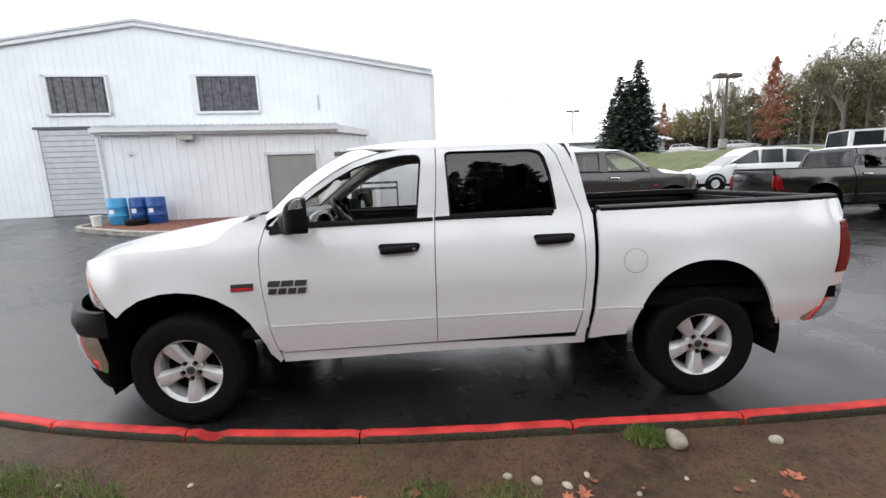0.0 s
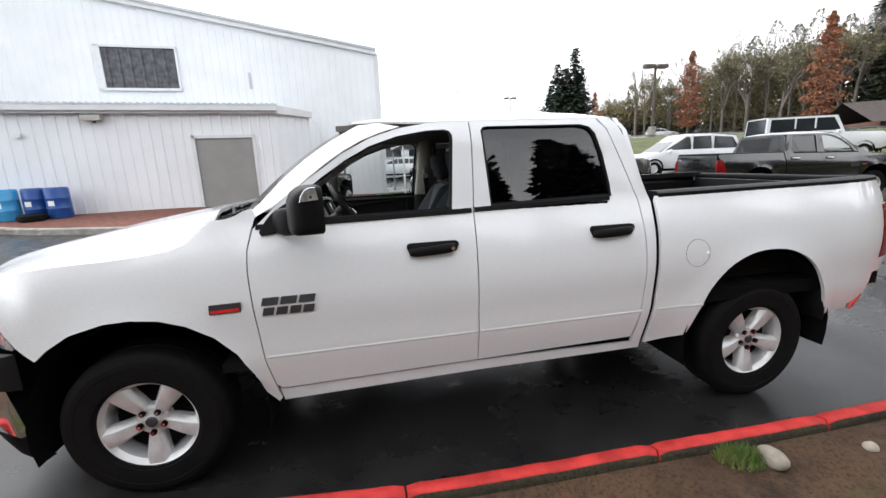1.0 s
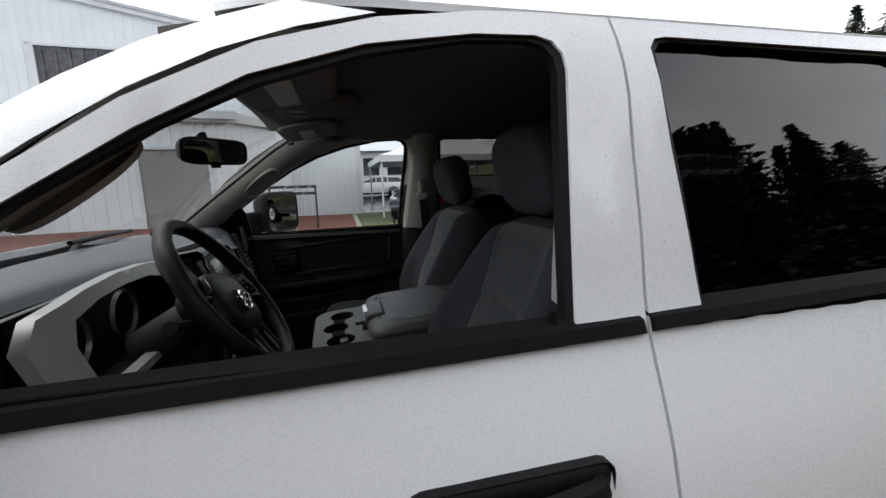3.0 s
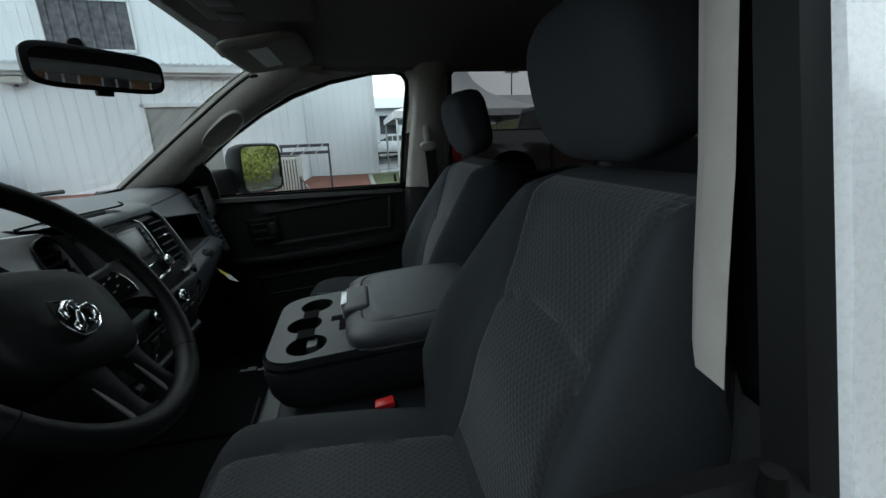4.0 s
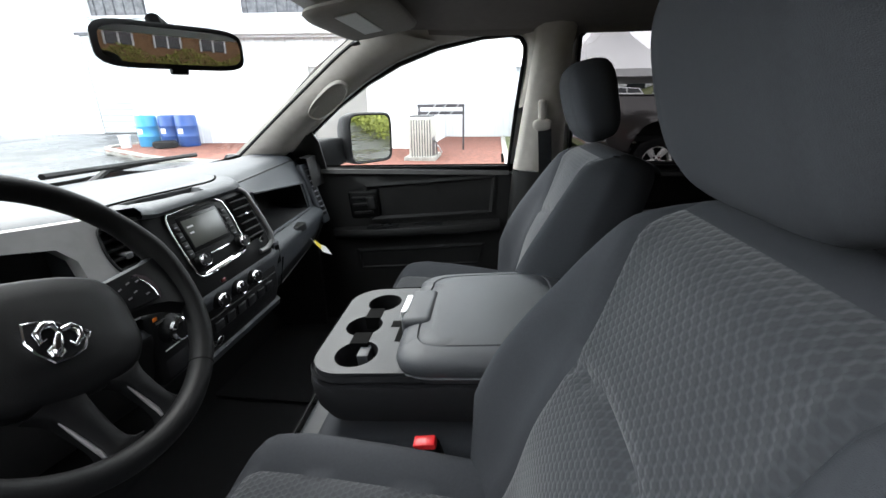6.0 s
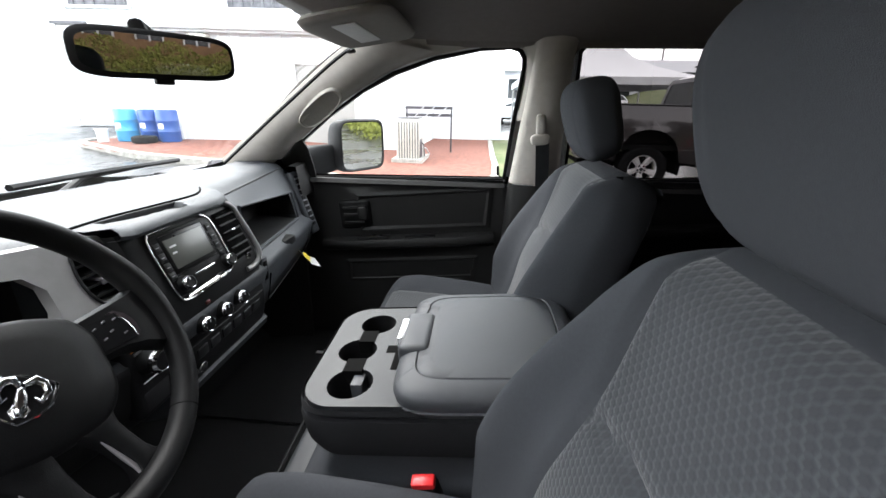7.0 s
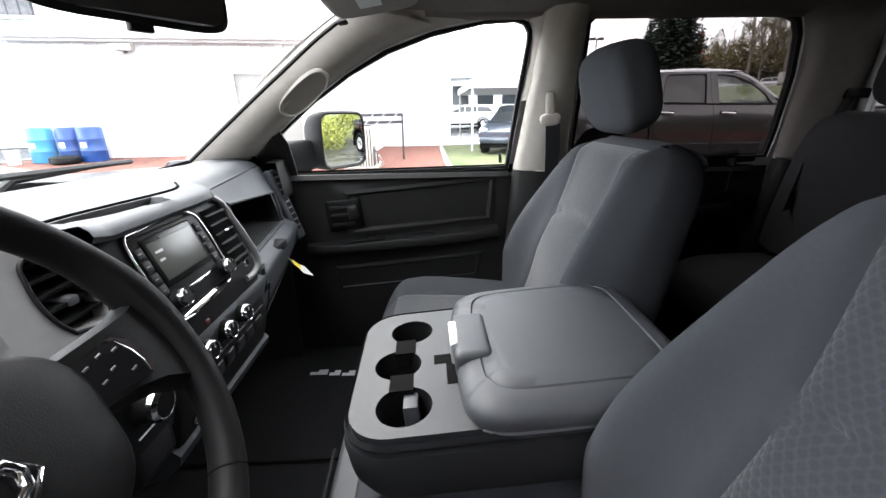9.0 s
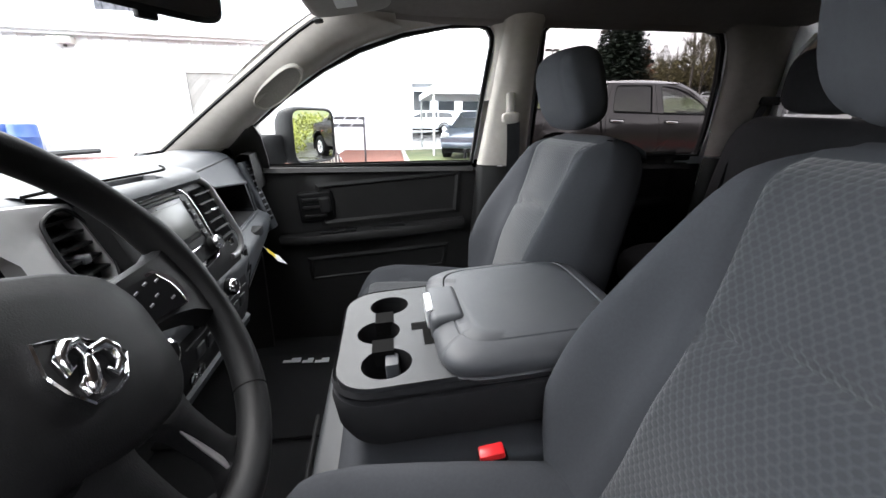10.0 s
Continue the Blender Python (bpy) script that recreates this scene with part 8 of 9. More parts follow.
truck = pickup(PAINT, "white crew-cab pickup truck parked on wet asphalt", True)
door_mirror(truck, 1, (0.938, -0.165, 1.438), 16)
door_mirror(truck, -1, (0.972, -0.175, 1.432), 31, 1.13)
interior(truck)
grey_truck = pickup(GREYPAINT, "dark grey crew-cab pickup truck parked on the lot", False)
grey_truck.matrix_basis = pose(7.71, 9.15, 0.285, 0, 0, 180)
black_truck = copy_thing(grey_truck, pose(15.16, 8.82, 0.14, 0, 0, 175.2))
black_truck["label"] = "black crew-cab pickup truck parked on the lot"
for ob in black_truck.children_recursive:
    if ob.data.materials[0] == GREYPAINT:
        ob.data = ob.data.copy()
        ob.data.materials[0] = BLACKPAINT
wagon("white sport-utility car parked behind the pickups", PAINT, (15.3, 14.8, bank(15.3, 14.8)), 172, 5.1, 1.75)
wagon("white boxy off-road car parked on the rise", PAINT, (20.2, 12.8, bank(20.2, 12.8)), -21, 4.5, 1.80, 1.85, boxy=True)
wagon("blue-grey sport-utility car parked on the lawn's edge", BLUEPAINT, (4.7, 16.2, bank(4.7, 16.2)), 245, 4.5, 1.6)
wagon("white sedan parked on the far side", PAINT, (9.5, 33.0, bank(9.5, 33)), 190, 4.6, 1.45)
wagon("white sedan parked on the far side", PAINT, (3.9, 31.0, bank(3.9, 31)), 170, 4.6, 1.5)
for k in range(7):
    x, y = 33 + k * 5.2, 58 - k * 3.2
    wagon("pale car parked along the top of the bank", (PAINT, SILVERPAINT, PAINT, BLUEPAINT)[k % 4], (x, y, bank(x, y)), -28, 4.4, 1.5)


# ---- trees ----
def conifer(h, seed, dark=NEEDLE):
    rnd = random.Random(seed)
    t = thing("conifer_tree", "tall dark green conifer", "tree", group="conifers")
    part("trunk", cyl((0, 0, 0), (0, 0, h * 0.98), h * 0.018, 0.02, 8), BARK, t)
    bm = bmesh.new()
    lev = int(h * 2.2)
    for i in range(lev):
        z = h * (0.07 + 0.93 * i / lev)
        R = h * 0.26 * (1 - (z / h) ** 1.35) + 0.2
        n = 12
        a0 = rnd.random() * 6.28
        for k in range(n):
            a = a0 + 6.283 * k / n + rnd.uniform(-0.25, 0.25)
            L = R * rnd.uniform(0.6, 1.12)
            c = max(2, int(L / 0.28))
            for q in range(c):
                d = L * (q + 0.6) / c
                p = Vector((d * math.cos(a), d * math.sin(a), z - d * 0.28 + 0.06 * rnd.random() * L))
                s_ = rnd.uniform(0.30, 0.55) * (0.6 + 0.4 * h / 14)
                e1 = Vector((math.cos(a + rnd.uniform(-0.7, 0.7)), math.sin(a + rnd.uniform(-0.7, 0.7)), rnd.uniform(-0.5, 0.2))) * s_
                e2 = Vector((-math.sin(a), math.cos(a), rnd.uniform(-0.6, 0.6))) * s_ * 0.6
                bm.faces.new([bm.verts.new(v) for v in (p - e2 * 0.8, p + e1, p + e2)])
                bm.faces.new([bm.verts.new(v) for v in (p - e1 * 0.5, p + e2 * 0.9 + Vector((0, 0, -0.1)), p + e1 * 0.8 + Vector((0, 0, -0.16)))])
    part("crown", bm, dark, t, "", None)
    return t


def branching(h, seed, spread=0.5, depth=5):
    """Trunk and limbs as one list of segments: start, end, radius."""
    rnd = random.Random(seed)
    seg = []

    def grow(p, d, L, r, k):
        q = p + d * L
        seg.append((p, q, r, r * 0.7, k))
        if k == 0:
            return
        for _ in range(3 if k > 1 else 4):
            v = Vector((rnd.uniform(-1, 1), rnd.uniform(-1, 1), rnd.uniform(-0.3, 0.7)))
            nd = (d * (1.0) + v * spread).normalized()
            grow(p + d * L * rnd.uniform(0.55, 1.0), nd, L * rnd.uniform(0.6, 0.82), r * 0.6, k - 1)

    grow(Vector((0, 0, 0)), Vector((rnd.uniform(-0.05, 0.05), rnd.uniform(-0.05, 0.05), 1)).normalized(), h * 0.30, h * 0.014, depth)
    return seg, rnd


def bare_tree(h, seed, twig=TWIG, label="tall bare deciduous tree", leaves=0, leafmat=None, spread=0.45):
    seg, rnd = branching(h, seed, spread)
    t = thing("deciduous_tree", label, "tree", group="deciduous trees")
    b1, b2 = bmesh.new(), bmesh.new()
    for p, q, r, r2, k in seg:
        if k >= 3:
            cyl(p, q, r, r2, 5, b1, caps=False)
        else:
            d = (q - p)
            s_ = d.cross(Vector((rnd.random(), rnd.random(), rnd.random()))).normalized() * max(0.010, r * 0.55)
            b2.faces.new([b2.verts.new(v) for v in (p - s_, p + s_, q)])
            for _ in range(3 if k < 2 else 1):
                f_ = rnd.random()
                o = p + d * f_
                e = (d.normalized() + Vector((rnd.uniform(-1, 1), rnd.uniform(-1, 1), rnd.uniform(-0.3, 1)))).normalized() * d.length * rnd.uniform(0.5, 1.0)
                b2.faces.new([b2.verts.new(v) for v in (o - s_ * 0.6, o + s_ * 0.6, o + e)])
            if leaves and rnd.random() < leaves:
                for _ in range(9):
                    o = p + d * rnd.random() + Vector((rnd.uniform(-1, 1), rnd.uniform(-1, 1), rnd.uniform(-1, 1))) * 0.25
                    e1 = Vector((rnd.uniform(-1, 1), rnd.uniform(-1, 1), rnd.uniform(-1, 1))) * 0.2
                    e2 = Vector((rnd.uniform(-1, 1), rnd.uniform(-1, 1), rnd.uniform(-1, 1))) * 0.2
                    f = b2.faces.new([b2.verts.new(v) for v in (o, o + e1, o + e1 + e2)])
                    f.material_index = 1
    part("trunk", b1, BARK, t)
    part("crown", b2, [twig, leafmat or twig], t, "", None)
    return t


def olive_tree(h, seed):
    """A cedar-like tree, clothed in hazy olive sprays to the ground."""
    rnd = random.Random(seed)
    t = thing("olive_tree", "hazy olive-green cedar with drooping sprays", "tree", group="olive trees")
    part("trunk", cyl((0, 0, 0), (0, 0, h * 0.95), h * 0.015, 0.02, 7), BARK, t)
    bm = bmesh.new()
    for _ in range(3600):
        f = rnd.random() ** 1.15
        z = h * (0.02 + 0.98 * f)
        a = rnd.random() * 6.283
        R = h * 0.27 * (1 - f ** 2.2) ** 0.8 * (0.75 + 0.2 * math.sin(a * 3 + z * 1.3 + seed)) + 0.12
        d = R * rnd.random() ** 0.4
        o = Vector((d * math.cos(a), d * math.sin(a), z - 0.15 * d))
        e1 = Vector((math.cos(a), math.sin(a), rnd.uniform(-0.9, 0.3))) * rnd.uniform(0.12, 0.30)
        e2 = Vector((rnd.uniform(-1, 1), rnd.uniform(-1, 1), rnd.uniform(-1, 1))) * 0.11
        bm.faces.new([bm.verts.new(v) for v in (o, o + e1, o + e2)])
    part("crown", bm, OLIVE, t, "", None)
    return t


def russet(h, seed):
    rnd = random.Random(seed)
    t = thing("russet_tree", "narrow tree with rusty brown leaves", "tree", group="russet trees")
    part("trunk", cyl((0, 0, 0), (0, 0, h * 0.9), h * 0.014, 0.02, 7), BARK, t)
    bm = bmesh.new()
    for _ in range(4200):
        z = h * (0.1 + 0.9 * rnd.random())
        R = h * 0.18 * math.sin(math.pi * min(1, (z / h) * 0.82 + 0.16)) * (0.75 + 0.35 * math.sin(z * 5 + rnd.random()))
        a, d = rnd.random() * 6.283, R * rnd.random() ** 0.5
        o = Vector((d * math.cos(a), d * math.sin(a), z))
        e1, e2 = [Vector((rnd.uniform(-1, 1), rnd.uniform(-1, 1), rnd.uniform(-1, 1))) * 0.20 for _ in range(2)]
        bm.faces.new([bm.verts.new(v) for v in (o, o + e1, o + e2)])
    part("crown", bm, RUSSET, t, "", None)
    return t


def polar(az, d, x0=1.6, y0=-2.6):
    x, y = x0 + d * math.sin(radians(az)), y0 + d * math.cos(radians(az))
    return x, y, bank(x, y)


def plant(src, az, d, rz=0, sc=1.0, first=False, wide=1.0):
    m = pose(*polar(az, d), 0, 0, rz) 
    ob = src if first else copy_thing(src, m)
    ob.matrix_basis = m @ Matrix.Diagonal((sc * wide, sc * wide, sc, 1))
    return ob


con = [conifer(13.5, 1), conifer(15, 2), conifer(24, 3), conifer(21, 4)]
plant(con[0], 25.2, 38, first=True, sc=0.46, wide=1.25)
plant(con[1], 27.2, 37, first=True, sc=0.47, wide=1.2)
for az, d, sc in ((24.3, 39, 0.35), (26.2, 39, 0.44), (27.9, 40, 0.41), (25.7, 37, 0.37)):
    plant(con[0], az, d, az * 50, sc, wide=1.3)
plant(con[2], 58.5, 58, first=True, sc=0.72)
plant(con[3], 55.5, 62, first=True, sc=0.7)
for az, d, sc, k in ((52.0, 66, 0.8, 2), (61, 54, 0.95, 2), (63.5, 50, 0.9, 3), (66, 56, 1.0, 2), (69, 52, 0.95, 3), (50, 74, 0.75, 3), (47, 80, 0.72, 2), (72, 50, 1.0, 2), (76, 54, 1.0, 3), (56.8, 70, 0.95, 2), (60, 66, 1.05, 3), (64.5, 64, 1.1, 2), (44.5, 84, 0.68, 3), (33.5, 95, 0.6, 2), (30.5, 90, 0.45, 3)):
    plant(con[k], az, d, az * 37 % 360, sc * (0.60 if az < 62 else 0.72))
bare = [bare_tree(15, 5), bare_tree(14, 6), bare_tree(14, 7, MOSSY, "mossy deciduous tree with a thin olive crown", 0.5, MOSSY, 0.55), bare_tree(13, 8, MOSSY, "mossy deciduous tree with a thin olive crown", 0.6, MOSSY, 0.6)]
for k, (az, d, sc) in enumerate(((34.8, 66, 1.0), (37.2, 72, 0.98), (40.5, 70, 1.05), (44.8, 66, 1.05), (32.6, 74, 0.85), (42.5, 78, 1.1), (47.5, 64, 1.05), (50.5, 62, 0.95), (54.0, 58, 0.95), (30.3, 80, 0.75), (36, 80, 1.0), (39, 84, 1.1))):
    plant(bare[k % 2], az, d, k * 71, sc, first=k < 2)
for k, (az, d, sc) in enumerate(((35.8, 66, 0.85), (43.6, 64, 1.0), (45.8, 62, 1.05), (38.5, 68, 0.85), (48.6, 60, 1.0), (51.6, 56, 0.92), (33.4, 70, 0.7), (53.2, 60, 0.95), (46.8, 70, 1.05), (40.8, 76, 1.0), (49.6, 68, 1.1), (55.4, 60, 1.0))):
    plant(bare[2 + k % 2], az, d, k * 97, sc, first=k < 2)
oli = [olive_tree(12, 31), olive_tree(11, 32)]
for k, (az, d, sc) in enumerate(((32.0, 72, 0.66), (34.2, 70, 0.72), (36.4, 72, 0.8), (38.3, 68, 0.72), (39.9, 74, 0.85), (42.6, 66, 0.78), (44.3, 70, 0.98), (45.9, 64, 1.0), (47.6, 68, 1.1), (49.3, 62, 1.02), (50.8, 66, 1.1), (53.0, 60, 1.0), (55.0, 64, 1.05), (57.0, 58, 1.0), (41.2, 78, 0.9), (35.4, 80, 0.8), (59.0, 62, 1.0))):
    plant(oli[k % 2], az, d, k * 67, sc, first=k < 2)


def woodland(az0, az1, seed):
    """The wood behind the lot: a deep band of sprays with an uneven top, dark undergrowth and thin bare twigs above."""
    rnd = random.Random(seed)
    bm = bmesh.new()
    top = curve1([(26, 3.5), (30, 6.0), (34, 8.2), (38, 8.0), (42, 10.0), (46, 12.5), (50, 13.0), (54, 14.5), (60, 15.0), (70, 15.0)])
    v3 = lambda k: Vector((rnd.uniform(-1, 1), rnd.uniform(-1, 1), rnd.uniform(-1, 1))) * k
    for _ in range(60000):
        az, d = rnd.uniform(az0, az1), rnd.uniform(68, 84)
        lobe = 0.80 + 0.22 * noise.noise((az * 0.75, d * 0.10, 1.0)) + 0.20 * noise.noise((az * 2.6, d * 0.3, 4.0))
        h = top(az) * lobe
        f = rnd.random()
        x, y, z = polar(az, d)
        o = Vector((x, y, z + h * f))
        if f > 0.86:
            e1 = Vector((rnd.uniform(-0.4, 0.4), rnd.uniform(-0.4, 0.4), 1)) * rnd.uniform(0.5, 1.6)
            e2 = v3(0.05)
        else:
            e1, e2 = v3(0.46), v3(0.40)
        face = bm.faces.new([bm.verts.new(p) for p in (o, o + e1, o + e2)])
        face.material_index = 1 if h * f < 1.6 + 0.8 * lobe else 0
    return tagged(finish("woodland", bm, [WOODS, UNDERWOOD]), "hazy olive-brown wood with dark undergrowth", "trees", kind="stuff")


woodland(26.5, 68, 77)
rus = russet(9.5, 11)
plant(rus, 40.2, 54, first=True, sc=0.9)
plant(rus, 30.0, 58, 80, 0.62)
plant(rus, 51.6, 50, 160, 1.0)


# ---- parking-lot lamps, far low building ----
def lot_lamp(az, d, h, heads=2):
    x, y, z = polar(az, d)
    t = thing("parking_lamp", "brown parking-lot lamp post with box heads", "street lamp", group="parking lamps", at=(x, y, z))
    part("post", cyl((0, 0, 0), (0, 0, h), 0.10, 0.075, 12), POLE, t)
    part("base", cyl((0, 0, 0), (0, 0, 0.6), 0.25, 0.25, 14), CONCRETE, t, "concrete base")
    for s_ in (-1, 1):
        part("lamp_head", box(s_ * 0.15, s_ * 0.85, -0.22, 0.22, h - 0.12, h + 0.14, 0.02), POLE, t, "brown box lamp head")
        part("arm", box(s_ * 0.0, s_ * 0.16, -0.03, 0.03, h - 0.02, h + 0.04), POLE, t)
    return t


lot_lamp(25.4, 46, 5.6)
lot_lamp(36.1, 34, 4.6)
lot_lamp(19.6, 60, 6.2)
lot_lamp(55.96, 21.3, 6.3)
fl = thing("low_office", "long low brown office with a shingle roof", "building")
lowx, lowy, lowz = polar(66, 50)[0], polar(66, 50)[1], 0.9
part("wall", box(-11, 11, -4, 4, 0, 2.3), BRICKW, fl)
part("roof", skin([[(-11.8, -5, 2.2), (-11.8, 0, 3.9), (-11.8, 5, 2.2)], [(11.8, -5, 2.2), (11.8, 0, 3.9), (11.8, 5, 2.2)]], closed=False), SHINGLE, fl, "dark shingle roof", None)
for k in range(6):
    w = part("window", box(-9.5 + k * 3.3, -8.0 + k * 3.3, -4.05, -3.98, 0.8, 2.0), PANE, fl, "dark window")
    part("window_frame", box(-9.6 + k * 3.3, -7.9 + k * 3.3, -4.09, -4.0, 1.98, 2.08), ROLLER, w)
fl.matrix_basis = pose(lowx, lowy, lowz, 0, 0, -35)

# ---- what stands behind the camera: hedge, brown building, trees ----
def hedge(x0, x1, y, h, seed):
    rnd = random.Random(seed)
    bm = bmesh.new()
    for _ in range(int((x1 - x0) * 420)):
        x = rnd.uniform(x0, x1)
        o = Vector((x, y + rnd.uniform(-0.6, 0.6), 0.1 + h * rnd.random() ** 0.6 * (0.85 + 0.15 * math.sin(x * 2))))
        e1, e2 = [Vector((rnd.uniform(-1, 1), rnd.uniform(-1, 1), rnd.uniform(-1, 1))) * 0.13 for _ in range(2)]
        bm.faces.new([bm.verts.new(v) for v in (o, o + e1, o + e2)])
    return tagged(finish("hedge", bm, HEDGE), "leafy green hedge along the verge", "hedge", kind="stuff")


hedge(-14, 34, -9.5, 2.6, 21)
h2 = hedge(16.5, 27, 6.4, 1.25, 22)
h2["label"] = "rounded green shrubs on the bank"
h4 = hedge(-4, 4, 0, 1.3, 24)
h4.matrix_basis = pose(21.8, 7.4, bank(21.8, 7.4) - 0.1, 0, 0, -22)
h4["label"] = "rounded green shrubs on the bank"
h3 = hedge(-11, 11, 0, 1.6, 23)
h3.matrix_basis = pose(24, -3.5, 0, 0, 0, 80)
bb = thing("brown_building", "long low brown building with white-framed windows", "building")
part("wall", box(-12, 40, -18.5, -16, 0, 3.4), BRICKW, bb)
part("roof", skin([[(-13, -15, 3.3), (-13, -17.2, 4.4), (-13, -19.3, 3.3)], [(41, -15, 3.3), (41, -17.2, 4.4), (41, -19.3, 3.3)]], closed=False), SHINGLE, bb, "dark shingle roof", None)
for k in range(16):
    w = part("window", box(-11 + k * 3.2, -9.4 + k * 3.2, -16.0, -15.93, 0.9, 2.7), PANE, bb, "dark window")
    for a in (-11.08, -10.24, -9.46):
        part("window_frame", box(a + k * 3.2, a + 0.08 + k * 3.2, -15.96, -15.9, 0.85, 2.75), ROLLER, w)
for k in range(16):
    o = copy_thing(con[2 + k % 2], pose(0, 0, 0))
    o.matrix_basis = pose(-14 + k * 3.6, -30 - 3 * (k % 3), 0, 0, 0, k * 47) @ Matrix.Scale(0.95 + 0.12 * (k % 4), 4)
for k in range(15):
    x, y = -18 + k * 5.2, -20 - 4 * (k % 2) + 0.12 * abs(k - 5) ** 1.5
    o = copy_thing(con[2 + k % 2], pose(0, 0, 0))
    o.matrix_basis = pose(x, y, 0, 0, 0, k * 83) @ Matrix.Scale(0.55 + 0.1 * (k % 3), 4)
for k in range(12):
    x, y = (25 + k * 3.4, -17 - 4 * (k % 3)) if k < 7 else (50 + 3 * (k % 2), -14 + (k - 7) * 6.0)
    o = copy_thing(con[2 + k % 2], pose(0, 0, 0))
    o.matrix_basis = pose(x, y, 0, 0, 0, k * 61) @ Matrix.Scale(0.7 + 0.12 * (k % 3), 4)
h5 = hedge(-12, 11.5, 0, 1.9, 25)
h5.matrix_basis = pose(30.6, 0, 0.35, 0, 0, 90)
gh = thing("brown_house", "low tan-brown house with white-framed windows above the hedge", "building", at=(33.0, 0.0, 1.35))
part("wall", box(0, 8, -12, 11.5, -1.4, 3.1), TAN, gh)
part("roof", skin([[(-0.9, y, 3.0), (4.0, y, 4.9), (8.9, y, 3.0), (8.9, y, 2.85), (4.0, y, 4.7), (-0.9, y, 2.85)] for y in (-12.8, 12.3)]), SHINGLE, gh, "dark shingle roof", None)
for k in range(9):
    y = -10.8 + k * 2.45
    w = part("window", box(-0.04, 0.02, y, y + 1.3, 1.0, 2.6), PANE, gh, "dark window")
    for a in (-0.07, 0.62, 1.30):
        part("window_frame", box(-0.08, -0.035, y + a, y + a + 0.10, 0.95, 2.65), ROLLER, w)
for x, y, k, sc in ((14, -20, 2, 0.8), (-16, -24, 2, 0.8), (10, -28, 2, 0.9), (19, -30, 3, 0.95)):
    o = copy_thing(con[k], pose(x, y, 0, 0, 0, x * 31))
    o.matrix_basis = pose(x, y, 0, 0, 0, x * 31) @ Matrix.Scale(sc, 4)

# ---- small things on the ground ----
kb = tagged(new("kerb"), "red-painted concrete kerb, chipped at its joints", "kerb", kind="structure")
cuts = [-9.0, -7.8, -6.6, -5.4, -4.2, -3.0, -1.9, -0.75, 0.18, 1.226, 2.456, 3.46, 4.6, 5.8, 7.0, 8.2, 9.4, 10.6, 11.8, 13.0]
for a, b in zip(cuts, cuts[1:]):
    rings = []
    for x in np.linspace(a + 0.005, b - 0.005, 22):
        y = kerb_at(x)
        j = 0.004 * noise.noise((x * 9, 0, 0))
        chip = 0.012 * max(0.0, noise.noise((x * 4.3, 7, 0)) - 0.2) + 0.02 * math.exp(-min(x - a, b - x) / 0.012)
        chip += 0.055 * math.exp(-((x - 0.33) / 0.07) ** 4) * (0.7 + 0.5 * noise.noise((x * 40, 3, 0)))
        rings.append([(x, y + 0.045, -0.02), (x, y + 0.04 + j, 0.150), (x, y + 0.03 + j, 0.182 - chip), (x, y + 0.01, 0.194 - chip * 0.6 + j), (x, y - 0.035, 0.196 + j), (x, y - 0.05, 0.188 - chip), (x, y - 0.06, 0.16), (x, y - 0.07, -0.02)])
    b_ = skin(rings)
    # back faces take the dark soil colour that also carries the shadow line
    for f in b_.faces:
        c = f.calc_center_median()
        if c.y < kerb_at(c.x) - 0.045 and c.z < 0.186:
            f.material_index = 1
    part("kerb_stone", b_, [REDKERB, KERBBACK], kb, "", 50)


def stone(x, y, r, seed, mat=STONE, label="smooth tan pebble on the earth"):
    rnd = random.Random(seed)
    bm = bmesh.new()
    bmesh.ops.create_icosphere(bm, subdivisions=3 if r > 0.03 else 2, radius=1)
    o = Vector((rnd.random() * 9, rnd.random() * 9, 0))
    for v in bm.verts:
        n = 1 + 0.16 * noise.noise(v.co * 1.3 + o)
        v.co = Vector((v.co.x * r * 1.15 * n, v.co.y * r * 0.85 * n, v.co.z * r * 0.78 * n))
    turn(bm, Matrix.Rotation(rnd.random() * 6, 4, "Z"))
    ob = finish("pebble", bm, mat, smooth=60)
    ob.location = (x, y, 0.100 + 0.13 * max(0.0, y + 0.9) + r * 0.30)
    return tagged(ob, label, "stone", group="pebbles")


stone(2.99, -0.66, 0.062, 1, label="large smooth tan stone on the earth")
for k, (x, y, r) in enumerate(((3.53, -0.70, 0.035), (2.16, -0.86, 0.028), (2.30, -0.90, 0.026), (2.42, -0.84, 0.018), (2.02, -0.82, 0.022), (2.62, -0.98, 0.016), (1.2, -0.9, 0.012), (0.4, -0.75, 0.014), (3.2, -0.95, 0.016), (1.6, -1.0, 0.014), (-0.3, -0.7, 0.012), (2.9, -0.9, 0.014))):
    stone(x, y, r, k + 2)


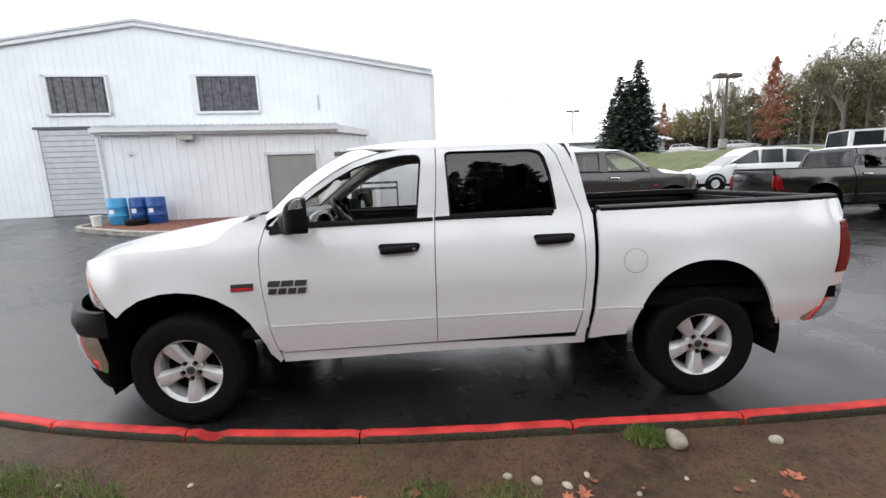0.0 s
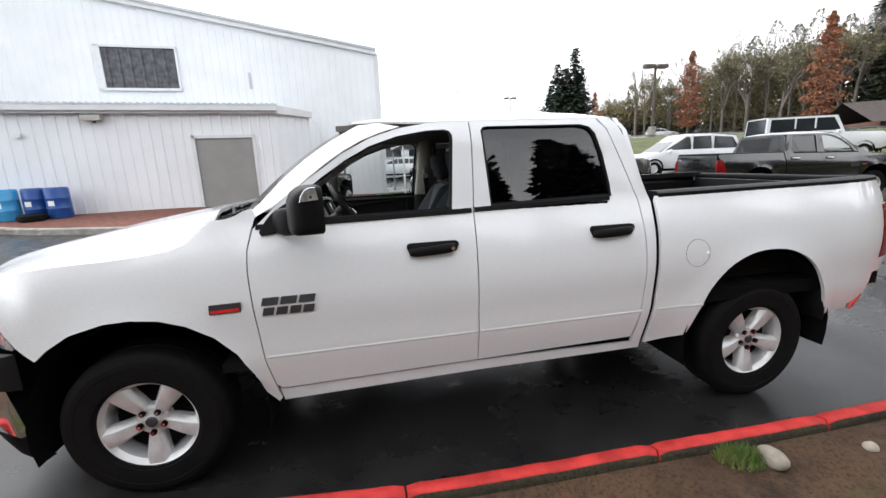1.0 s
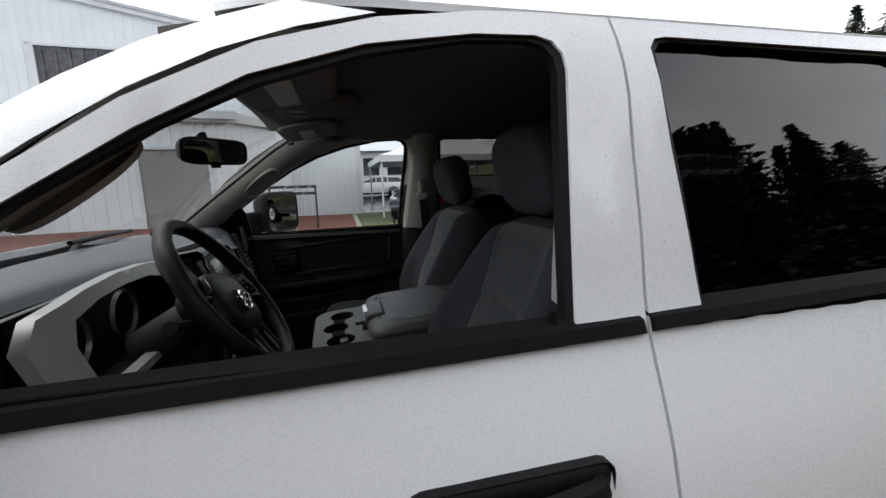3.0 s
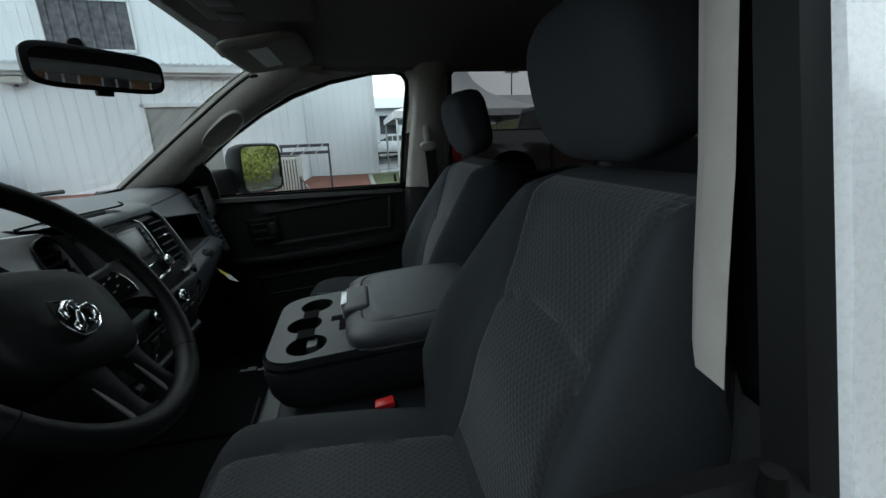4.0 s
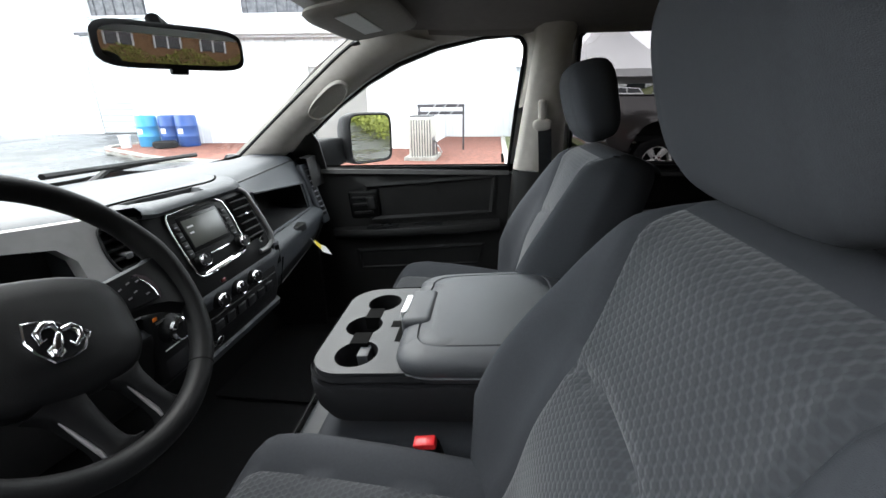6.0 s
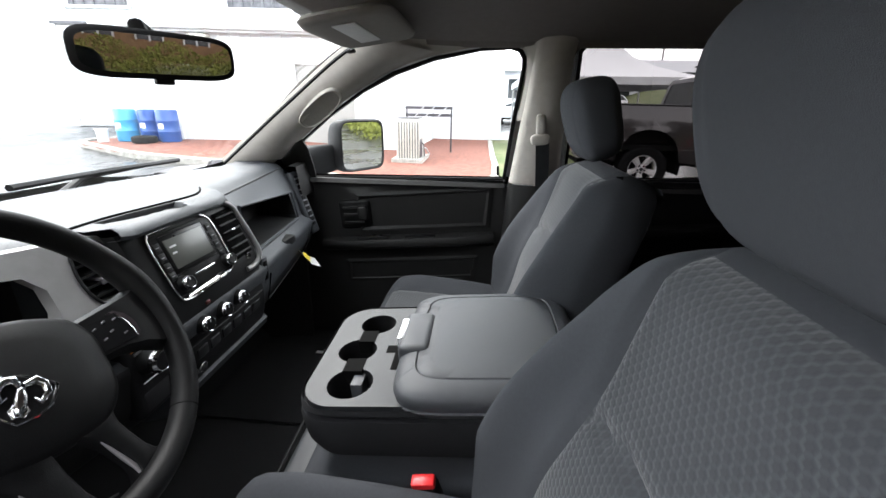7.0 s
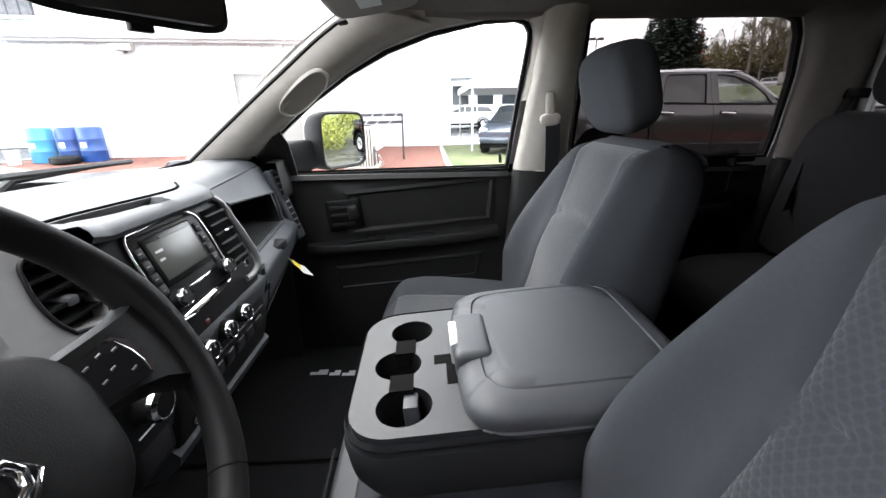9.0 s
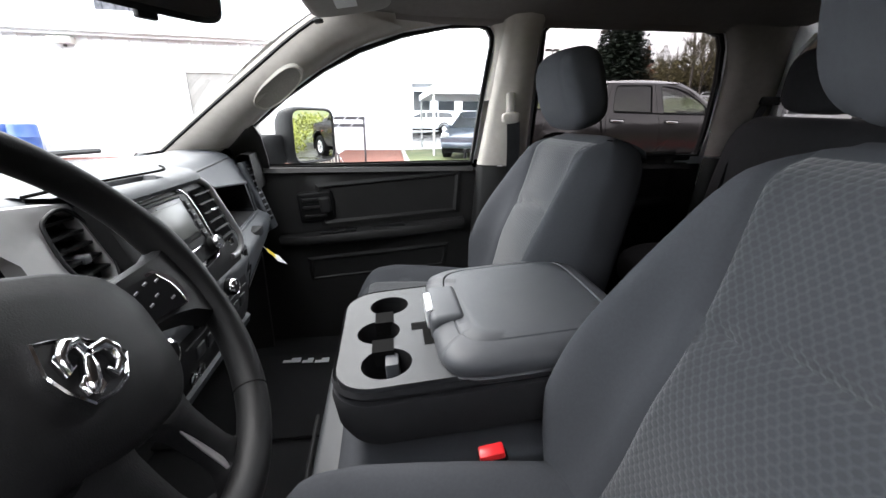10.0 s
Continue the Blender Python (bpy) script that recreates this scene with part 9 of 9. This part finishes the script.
def leaf(x, y, s_, seed):
    rnd = random.Random(seed)
    bm = bmesh.new()
    pts = [(0, -0.5), (0.16, -0.3), (0.42, -0.34), (0.26, -0.08), (0.5, 0.1), (0.2, 0.16), (0.16, 0.42), (0, 0.55), (-0.16, 0.42), (-0.2, 0.16), (-0.5, 0.1), (-0.26, -0.08), (-0.42, -0.34), (-0.16, -0.3)]
    c = bm.verts.new((0, 0, 0))
    vs = [bm.verts.new((a * s_, b * s_, s_ * (0.35 * (a * a + b * b) + rnd.uniform(0, 0.12)))) for a, b in pts]
    for i in range(len(vs)):
        bm.faces.new((c, vs[i], vs[(i + 1) % len(vs)]))
    ob = finish("dead_leaf", bm, DEADLEAF, smooth=60)
    ob.matrix_basis = pose(x, y, 0.112, rnd.uniform(-12, 12), rnd.uniform(-12, 12), rnd.random() * 360)
    return tagged(ob, "curled rusty dead leaf on the earth", "leaf", group="dead leaves")


rnd = random.Random(44)
spots = [(2.60, -0.64), (2.72, -0.66), (2.55, -0.70), (2.28, -0.98), (3.38, -0.92), (3.42, -0.94), (1.28, -0.92), (1.35, -0.95), (1.55, -0.90), (1.45, -0.98), (1.62, -0.94), (-0.78, -0.30), (1.32, -1.0), (2.36, -0.96)]
for k in range(40):
    spots.append((rnd.uniform(-1.2, 4.2), rnd.uniform(-1.6, -0.72)))
for k, (x, y) in enumerate(spots):
    if y < kerb_at(x) - 0.15:
        leaf(x, y, rnd.uniform(0.04, 0.09) if k < 14 else rnd.uniform(0.02, 0.05), k)
grass_patch("grass_tuft", "small tuft of green grass by the kerb", [(2.86, -0.625, 0.075), (2.80, -0.60, 0.05)], 1100, 3)
grass_patch("grass_tufts", "thin green grass growing through the earth", [(-0.35, -0.98, 0.22), (0.0, -1.1, 0.2), (1.75, -1.12, 0.12), (-0.6, -0.9, 0.2), (0.9, -1.3, 0.3)], 1500, 4)

rnd = random.Random(71)
bm = bmesh.new()
for _ in range(2600):
    x, y = rnd.uniform(-2.5, 5.5), -0.62 - 1.7 * rnd.random() ** 1.5
    if y > kerb_at(x) - 0.12:
        continue
    r, a = rnd.uniform(0.003, 0.009), rnd.random() * 6.283
    z = 0.098 + 0.022 * noise.noise((x * 1.6, y * 1.6, 0))
    c, q = r * math.cos(a), r * math.sin(a)
    top = bm.verts.new((x, y, z + r * 0.8))
    ring = [bm.verts.new((x + u * c - w * q, y + u * q + w * c, z)) for u, w in ((1.3, 0), (0.2, 0.9), (-1.1, 0.3), (-0.4, -0.9))]
    for i in range(4):
        bm.faces.new((ring[i], ring[(i + 1) % 4], top))
tagged(finish("gravel", bm, STONE), "fine grey grit scattered over the earth", "gravel", kind="stuff")
bm = bmesh.new()
for _ in range(700):
    x, y = rnd.uniform(-2.5, 5.5), -0.62 - 1.7 * rnd.random() ** 1.3
    if y > kerb_at(x) - 0.12:
        continue
    r, a = rnd.uniform(0.006, 0.022), rnd.random() * 6.283
    z = 0.106 + 0.022 * noise.noise((x * 1.6, y * 1.6, 0))
    c, q = r * math.cos(a), r * math.sin(a)
    bm.faces.new([bm.verts.new((x + u * c - w * q, y + u * q + w * c, z + rnd.uniform(0, 0.006))) for u, w in ((1, 0), (0.1, 0.45), (-1, 0.1), (-0.2, -0.4))])
tagged(finish("leaf_litter", bm, DEADLEAF), "crumbs of brown leaf litter on the earth", "leaves", kind="stuff")
grass_patch("moss_tufts", "low green moss and grass on the damp earth", [(-0.35, -0.74, 0.16), (-0.6, -0.66, 0.12), (-0.05, -0.84, 0.12), (1.95, -0.98, 0.14), (1.6, -0.92, 0.1), (-1.0, -0.62, 0.2)], 2600, 9)

rnd = random.Random(88)
bm = bmesh.new()
for k in range(200):
    if k < 130:
        x, z = rnd.uniform(1.64, 1.80), rnd.uniform(1.38, 1.80)
        if abs(x - 1.725) < 0.016:
            continue
    else:
        x, z = rnd.uniform(0.8, 2.6), rnd.uniform(1.05, 1.33)
    r = rnd.uniform(0.0006, 0.0012)
    c = Vector((x, YC - half(x, z) - 0.0005, z))
    n0 = len(bm.verts)
    bmesh.ops.create_icosphere(bm, subdivisions=1, radius=r)
    bm.verts.ensure_lookup_table()
    for v in bm.verts[n0:]:
        v.co = c + Vector((v.co.x, v.co.y * 0.5, v.co.z * 1.2))
tagged(finish("raindrops", bm, WATER, smooth=80), "clear raindrops clinging to the white door frames", "water", kind="stuff")

# paper tag hung under the dashboard, and the mats
tg = thing("paper_tag", "small yellow and white paper tag hanging from the dashboard", "tag")
tg.matrix_basis = Matrix.Translation((0, -0.02, 0.04)) @ CABIN
part("tag_paper", quad((0.812, 1.545, 1.075), (0.83, 1.585, 1.045), (0.80, 1.605, 1.075), (0.785, 1.565, 1.105)), PAPER, tg, "", None)
part("tag_band", quad((0.785, 1.545, 1.112), (0.812, 1.537, 1.088), (0.80, 1.57, 1.093), (0.78, 1.565, 1.118)), YELLOW, tg, "yellow band", None)
part("tag_string", tube([(0.79, 1.545, 1.11), (0.775, 1.53, 1.15)], 0.0015, 5), MARK, tg)
for y, x1 in ((0.46, 1.02), (1.44, 1.12)):
    fm = thing("floor_mat", "black rubber floor mat with a pale printed mark", "mat", group="floor mats")
    part("mat", box(0.60, x1, y - 0.22, y + 0.22, 0.632, 0.642, 0.004), CARPET, fm)
    for a, b in ((0.868, 0.930), (0.938, 0.976), (0.984, 1.034)):
        c, d = (a + (b - a) * 0.45, a + (b - a) * 0.55)
        yy = y + 0.178 - 0.10 * (a - 0.868)
        part("mat_mark", box(a, b, yy - 0.013, yy + 0.003, 0.642, 0.6435), MARK, fm, "pale printed block", None)
        part("mat_mark", box(c, b, yy + 0.004, yy + 0.016, 0.642, 0.6435), MARK, fm, "pale printed block", None)
